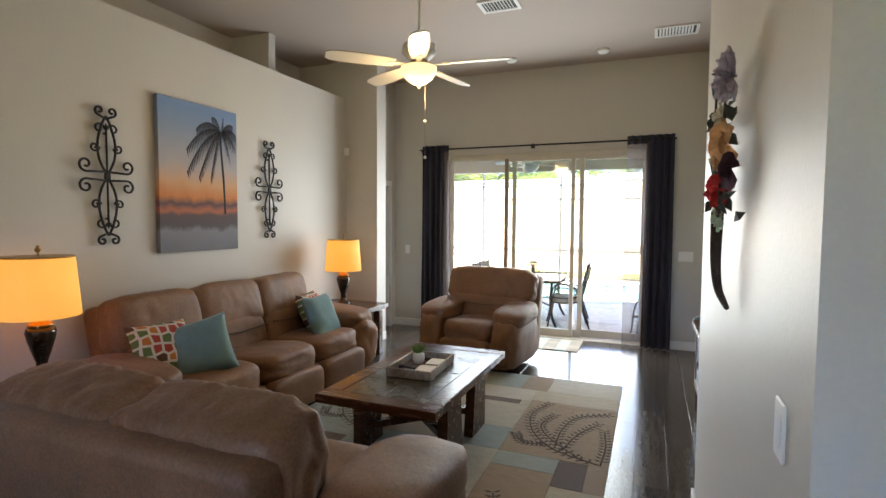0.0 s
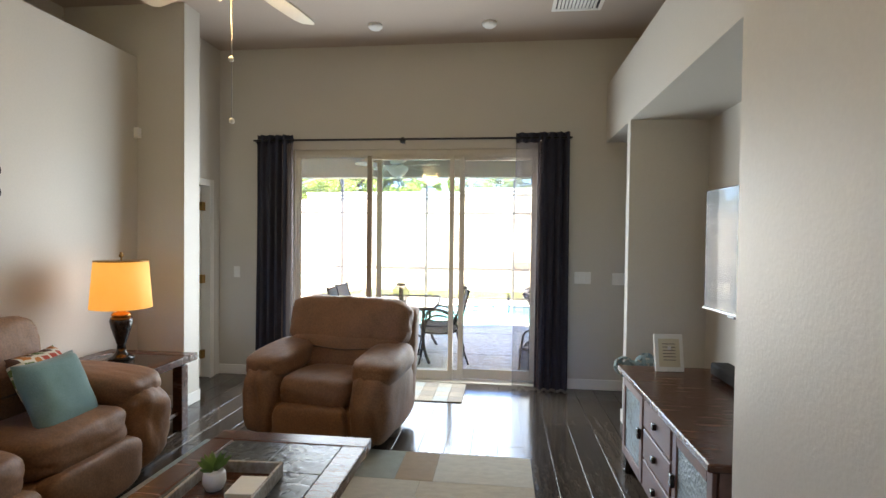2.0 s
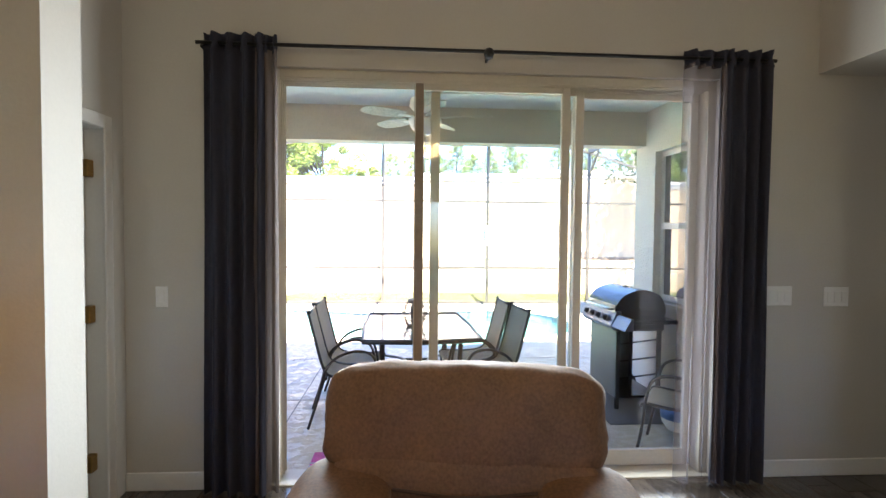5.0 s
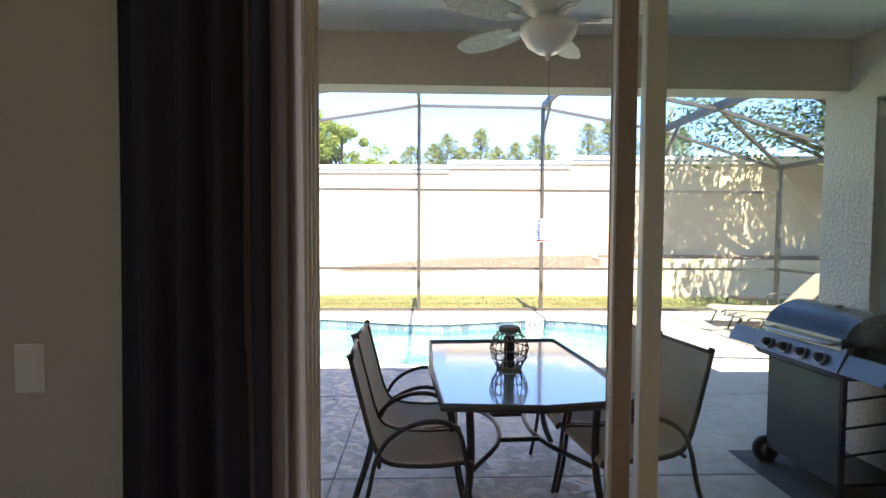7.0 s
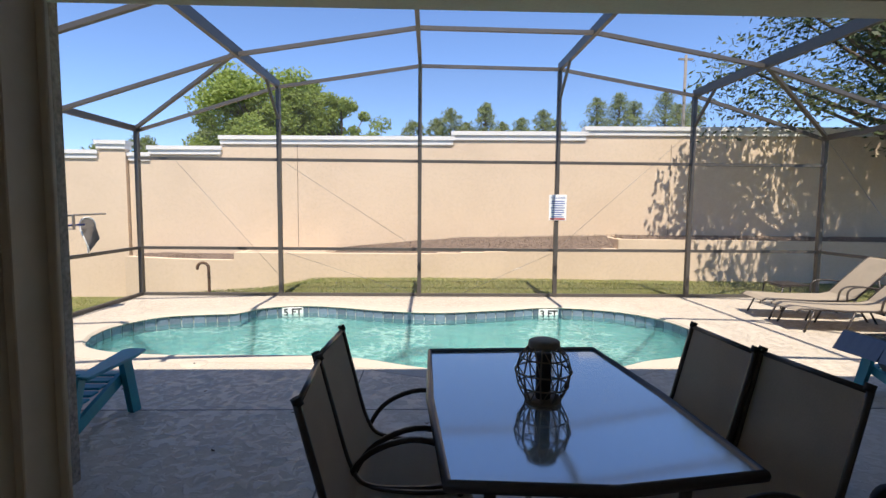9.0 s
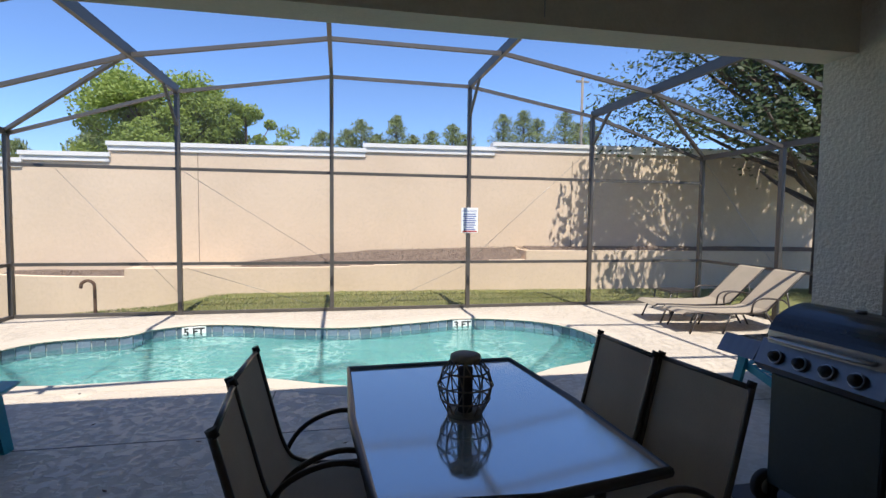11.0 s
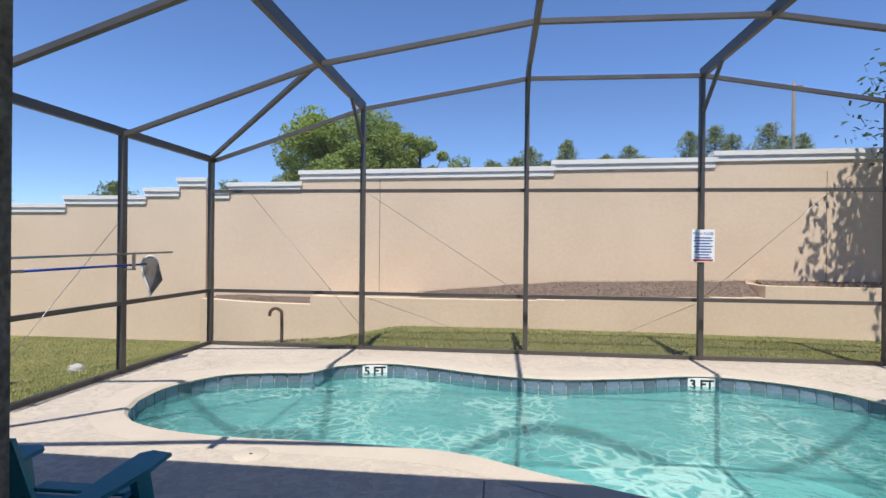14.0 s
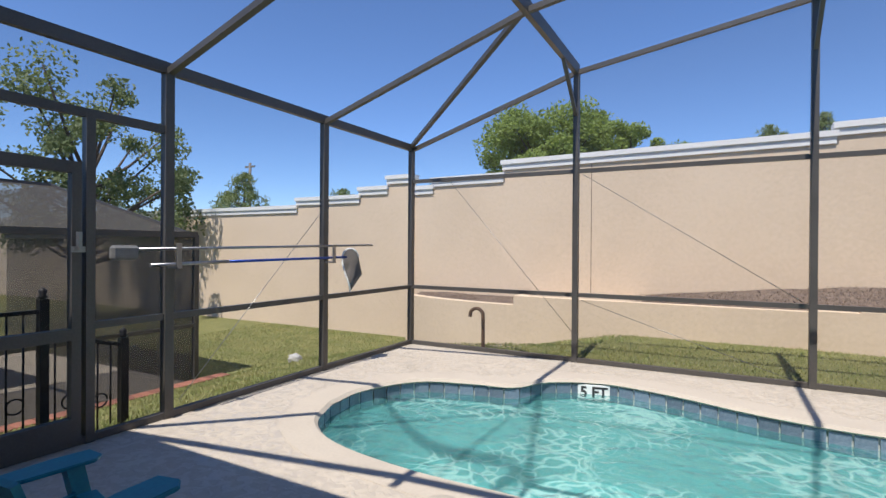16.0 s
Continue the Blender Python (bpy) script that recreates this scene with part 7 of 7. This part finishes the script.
# the tracks of the three panels, as ribs along the jamb and head
for yy in (0.04, 0.088, 0.136, 0.184):
    part("track_rib", box(XL + 0.04, yy, 0.012, XL + 0.048, yy + 0.006, DOOR_TOP - 0.05, 0.001), M_FRAME, sd)
    part("track_rib", box(XL + 0.048, yy, DOOR_TOP - 0.062, XR - 0.05, yy + 0.006, DOOR_TOP - 0.05, 0.001), M_FRAME, sd)
part("corner_strip", box(XL + 0.03, 0.03, 0.012, XL + 0.042, 0.04, DOOR_TOP, 0.002), M_WHITE, sd, "bright white frame edge")
# brown for the shade painted on the door edge, and for seal and screws
M_FRAME_DARK = material("door_shade_and_fittings", (0.29, 0.235, 0.185), 0.5, scale=5, amount=0.2)
for x0, x1, yc in ((-0.295, 0.642, 0.065), (-0.198, 0.742, 0.112), (0.69, XR - 0.05, 0.16)):
    for xa, w in ((x0, 0.056), (x1 - 0.05, 0.05)):
        part("panel_stile", box(xa, yc - 0.018, 0.02, xa + w, yc + 0.018, DOOR_TOP - 0.055, 0.003), M_FRAME, sd)
    part("panel_rail", box(x0 + 0.056, yc - 0.016, 0.02, x1 - 0.05, yc + 0.016, 0.12, 0.003), M_FRAME, sd)
    part("panel_rail", box(x0 + 0.056, yc - 0.016, DOOR_TOP - 0.1, x1 - 0.05, yc + 0.016, DOOR_TOP - 0.055, 0.003), M_FRAME, sd)
    g = part("glass_pane", box(x0 + 0.05, yc - 0.003, 0.1, x1 - 0.045, yc + 0.003, DOOR_TOP - 0.09), M_GLASS, sd)
    g.visible_shadow = False
# thin brown strip puts the shade on the stile's backlit inner face
part("shaded_edge", box(-0.289, 0.0425, 0.03, -0.243, 0.0468, DOOR_TOP - 0.06), M_FRAME_DARK, sd, "brown strip for the shade on the door edge")
part("brush_seal", box(-0.297, 0.073, 0.03, -0.2955, 0.079, DOOR_TOP - 0.06), M_FRAME_DARK, sd)
latch = part("latch_plate", box(-0.2975, 0.05, 0.8, -0.2952, 0.07, 0.98, 0.001), M_FANWHITE, sd, "almond latch plate")
for zz in (0.62, 0.78, 1.02):
    part("screw", lathe([(0.0, 0.0), (0.003, 0.0), (0.003, 0.0015), (0.0, 0.0015)], 8), M_FRAME_DARK, sd).matrix_world = pose(-0.2955, 0.062, zz, 0, -90, 0)


def curtain(x0, x1, z0, z1, folds, depth, mat, label, seed, y=-0.1, flare=0.0):
    rng = random.Random(seed)
    n = folds * 8
    bm = bmesh.new()
    rows = []
    zs = [z0 + (z1 - z0) * k / 16 for k in range(17)]
    ph = [rng.uniform(-0.4, 0.4) for _ in range(n + 1)]
    for z in zs:
        u = (z1 - z) / (z1 - z0)
        row = []
        for i in range(n + 1):
            f = i / n
            mid = (x0 + x1) / 2
            x = x0 + (x1 - x0) * f + (f - 0.5) * flare * u
            yy = y + depth * math.sin(f * folds * 2 * math.pi + ph[i] * 0.5 * u) * (0.75 + 0.25 * u) + 0.01 * math.sin(u * 5 + i)
            row.append(bm.verts.new((x, yy, z)))
        rows.append(row)
    for a, b in zip(rows, rows[1:]):
        for i in range(n):
            bm.faces.new((a[i], a[i + 1], b[i + 1], b[i])).smooth = True
    return bm


rod = thing("curtain_rod", 0, 0, 0, 0, "black metal curtain rod with ball bracket above the door", "curtain rod")
part("rod", tube([(-1.49, -0.1, 2.525), (1.82, -0.1, 2.525)], 0.011, 8), M_IRON, rod)
for x in (-1.46, 0.119, 1.79):
    part("bracket", tube([(x, 0.0, 2.5), (x, -0.1, 2.505)], 0.009, 6), M_IRON, rod)
part("bracket_ball", lathe([(0.0, 2.475), (0.022, 2.485), (0.03, 2.51), (0.022, 2.535), (0.0, 2.545)], 16, (0.119, -0.11)), M_IRON, rod)
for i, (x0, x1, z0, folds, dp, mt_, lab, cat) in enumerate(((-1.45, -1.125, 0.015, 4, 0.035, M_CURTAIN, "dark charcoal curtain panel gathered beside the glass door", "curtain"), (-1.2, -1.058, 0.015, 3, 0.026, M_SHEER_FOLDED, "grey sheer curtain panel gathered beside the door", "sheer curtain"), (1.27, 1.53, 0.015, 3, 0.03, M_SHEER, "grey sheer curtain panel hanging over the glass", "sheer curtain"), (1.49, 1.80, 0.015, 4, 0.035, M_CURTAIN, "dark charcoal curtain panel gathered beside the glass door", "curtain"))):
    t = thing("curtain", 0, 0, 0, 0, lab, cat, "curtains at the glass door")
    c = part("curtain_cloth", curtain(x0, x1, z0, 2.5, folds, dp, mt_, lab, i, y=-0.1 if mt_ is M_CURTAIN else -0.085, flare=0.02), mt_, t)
    part("curtain_heading", curtain(x0, x1, 2.48, 2.58, folds, dp, mt_, lab, i, y=-0.1 if mt_ is M_CURTAIN else -0.085), M_CURTAIN, t)

# ---- media console ----
CX0, CX1, CY0, CY1, CZ = 1.95, 2.42, -3.3, -1.83, 0.69
M_CONSOLE = material("reddish_grey_wood", (0.16, 0.085, 0.07), 0.45, color2=(0.09, 0.045, 0.04), scale=4, grain=40, stretch=(8, 1, 8), bump=0.06)
co = thing("media_console", 0, 0, 0, 0, "dark cherry media console with pebbled glass doors and drawers", "tv console")
part("console_top", box(CX0 - 0.03, CY0 - 0.02, CZ - 0.035, 2.6, CY1 + 0.02, CZ, 0.005), M_WOOD, co)
part("console_body", box(CX0 + 0.02, CY0, 0.1, 2.58, CY1, CZ - 0.035), M_CONSOLE, co)
M_PEBBLED = material("pebbled_glass", (0.30, 0.38, 0.42), 0.15, scale=8, grain=45, amount=0.3, bump=0.9, bump_dist=0.01)
span = (CY1 - CY0) / 3
for k, kind in enumerate(("door", "drawers", "door")):
    y0, y1 = CY0 + k * span + 0.015, CY0 + (k + 1) * span - 0.015
    if kind == "door":
        d = part("cabinet_door", box(CX0, y0, 0.13, CX0 + 0.02, y0 + 0.055, CZ - 0.05, 0.003), M_CONSOLE, co)
        for r in ((y1 - 0.055, 0.13, y1, CZ - 0.05), (y0 + 0.055, 0.13, y1 - 0.055, 0.19), (y0 + 0.055, CZ - 0.11, y1 - 0.055, CZ - 0.05)):
            part("door_frame", box(CX0, r[0], r[1], CX0 + 0.02, r[2], r[3], 0.003), M_CONSOLE, d)
        part("glass_panel", box(CX0 + 0.008, y0 + 0.05, 0.18, CX0 + 0.014, y1 - 0.05, CZ - 0.1), M_PEBBLED, d, "wavy pebbled glass")
        yk = y1 - 0.03 if k == 0 else y0 + 0.03
        part("knob", box(CX0 - 0.02, yk - 0.014, 0.38, CX0, yk + 0.014, 0.44, 0.003), M_LACQUER, d)
    else:
        for q in range(3):
            z0 = 0.13 + q * 0.172
            d = part("drawer", box(CX0, y0, z0, CX0 + 0.02, y1, z0 + 0.16, 0.004), M_CONSOLE, co)
            part("knob", box(CX0 - 0.022, (y0 + y1) / 2 - 0.016, z0 + 0.064, CX0, (y0 + y1) / 2 + 0.016, z0 + 0.096, 0.003), M_LACQUER, d)
for yy in (CY0 + 0.03, CY1 - 0.03):
    for xx in (CX0 + 0.04, 2.54):
        part("foot", box(xx - 0.025, yy - 0.025, 0, xx + 0.025, yy + 0.025, 0.1), M_LACQUER, co)
tv = thing("television", 0, 0, 0, 0, "large flat black television on the niche wall", "television")
part("tv_body", box(2.70, -2.85, 1.01, 2.76, -1.30, 1.93, 0.006), M_LACQUER, tv)
M_TVSCREEN = material("tv_screen", (0.008, 0.008, 0.009), 0.03, scale=3, amount=0.1, bump=0, rough_var=0.01, spec=0.16)
part("screen", box(2.694, -2.838, 1.03, 2.699, -1.312, 1.918), M_TVSCREEN, tv, "dark glossy screen")
part("bezel_strip", box(2.69, -2.85, 1.008, 2.70, -1.30, 1.022), M_STEEL, tv)
part("wall_mount", box(2.76, -2.2, 1.3, 2.98, -2.0, 1.6), M_LACQUER, tv)
part("sensor_bump", box(2.694, -1.75, 0.985, 2.72, -1.66, 1.008, 0.004), M_LACQUER, tv)
tv.matrix_world = pose(2.44, -1.85, 1.09, 0, 0, 5.0) @ Matrix.Diagonal((1, 0.815, 0.815, 1)) @ pose(-2.694, 1.31, -1.01)
sb = thing("soundbar", 2.5, -2.55, CZ, 0, "long black soundbar on the media console", "soundbar")
part("bar_body", box(-0.05, -0.6, 0.0, 0.06, 0.6, 0.075, 0.01, 2), M_RUBBER, sb)
part("grille", box(-0.056, -0.58, 0.01, -0.05, 0.58, 0.065), material("speaker_cloth", (0.03, 0.03, 0.032), 0.95, scale=20, grain=300, bump=0.4), sb)
pf_ = thing("photo_frame", 2.21, -1.94, CZ, 4, "white photo frame standing on the media console", "picture frame")
bm = box(-0.09, -0.008, 0.0, 0.09, 0.008, 0.235, 0.004)
bmesh.ops.transform(bm, matrix=pose(0, 0, 0, -12, 0, 0), verts=bm.verts)
fr_ = part("frame", bm, M_WHITE, pf_)
bm = box(-0.065, -0.0105, 0.03, 0.065, -0.0085, 0.205)
bmesh.ops.transform(bm, matrix=pose(0, 0, 0, -12, 0, 0), verts=bm.verts)
part("print", bm, material("cream_card", (0.62, 0.56, 0.42), 0.7, scale=8, amount=0.08, bump=0), fr_)
for k in range(6):
    bm = box(-0.04, -0.0115, 0.07 + k * 0.02, 0.04, -0.0105, 0.075 + k * 0.02)
    bmesh.ops.transform(bm, matrix=pose(0, 0, 0, -12, 0, 0), verts=bm.verts)
    part("text_line", bm, M_ALU, fr_)
bm = bar((0, 0.07, 0.0), (0, 0.01, 0.16), 0.02, 0.004)
part("easel_strut", bm, M_WHITE, pf_)


def hydrangea(x, y, z):
    t = thing("artificial_hydrangea", x, y, z, 0, "dusty blue artificial hydrangeas at the console end", "flowers")
    part("vase", lathe([(0.0, 0.0), (0.06, 0.0), (0.08, 0.15), (0.06, 0.45), (0.07, 0.5), (0.0, 0.48)], 18), M_LACQUER, t)
    rng = random.Random(3)
    for cx, cy, cz, r in ((0, 0, 0.6, 0.08), (0.08, 0.03, 0.66, 0.07), (-0.07, 0.02, 0.63, 0.07)):
        bm = bmesh.new()
        for k in range(90):
            d = Vector((rng.gauss(0, 1), rng.gauss(0, 1), rng.gauss(0, 1))).normalized()
            o = Vector((cx, cy, cz)) + d * r
            a = d.orthogonal().normalized() * 0.016
            b = d.cross(a).normalized() * 0.016
            bm.faces.new([bm.verts.new(o + v) for v in (a, b, -a, -b)])
        part("flower_head", bm, material("dusty_blue_petal", (0.22, 0.32, 0.34), 0.8, scale=20, amount=0.35, bump=0), t)
        part("stem", tube([(0, 0, 0.4), (cx, cy, cz)], 0.004, 5), M_OAK, t)


hydrangea(2.08, -1.62, 0.0)

# ---- floor planks ----
def planks():
    fl = bpy.data.objects["floor"]
    w, l = 0.188, 1.28
    bm = box(0, 0, -0.012, w - 0.002, l - 0.002, 0.0)
    bmesh.ops.bevel(bm, geom=[e for e in bm.edges if all(v.co.z > -0.001 for v in e.verts)], offset=0.002, segments=1, affect="EDGES")
    me = bpy.data.meshes.new("plank")
    bm.to_mesh(me)
    bm.free()
    me.materials.append(M_PLANK)
    rng = random.Random(2)
    n = 0
    for i in range(31):
        x = -2.25 + i * w
        y = -7.4 - rng.uniform(0, l)
        while y < -0.002:
            y1 = min(y + l, 0.0)
            o = new("plank", me)
            o.parent = fl
            o.location = (x, y, 0)
            o.scale = (1, (y1 - y) / l, 1)
            y += l
            n += 1


planks()

# ---- waterline tiles ----
def pool_tiles():
    loop = offset_loop(POOL, -0.002)
    pts = loop + [loop[0]]
    total = sum((b - a).length for a, b in zip(pts, pts[1:]))
    n = int(total / 0.158)
    bm = box(-0.0725, -0.006, -0.08, 0.0725, 0.006, 0.08, 0.003)
    me = bpy.data.meshes.new("tile")
    bm.to_mesh(me)
    bm.free()
    me.materials.append(M_TILE)
    run, i = 0.0, 0
    marks = []
    for k in range(n):
        want = (k + 0.5) * total / n
        while run + (pts[i + 1] - pts[i]).length < want:
            run += (pts[i + 1] - pts[i]).length
            i += 1
        d = (pts[i + 1] - pts[i])
        p = pts[i] + d * ((want - run) / d.length)
        ang = math.degrees(math.atan2(d.y, d.x))
        o = new("tile", me)
        o.parent = pool
        o.matrix_world = pose(p.x, p.y, DECK - 0.125, 0, 0, ang)


pool_tiles()
for words, x, y in (("5 FT", -2.9, 7.77), ("3 FT", 1.13, 7.67)):
    at = min(range(len(POOL)), key=lambda i: (POOL[i].x - x) ** 2 + (POOL[i].y - y) ** 2)
    dv = POOL[(at + 1) % len(POOL)] - POOL[at - 1]
    dm = thing("depth_marker", POOL[at].x, POOL[at].y - 0.02, DECK - 0.12, math.degrees(math.atan2(dv.y, dv.x)), "white tile depth marker with black lettering", "depth marker", "pool depth markers")
    part("marker_tile", box(-0.16, -0.008, -0.075, 0.16, 0.008, 0.075, 0.003), M_WHITE, dm)
    text_part("marker_lettering", words, 0.15, pose(0, -0.0095, -0.005, 90, 0, 0), M_BLACK, dm, bold=0.005)
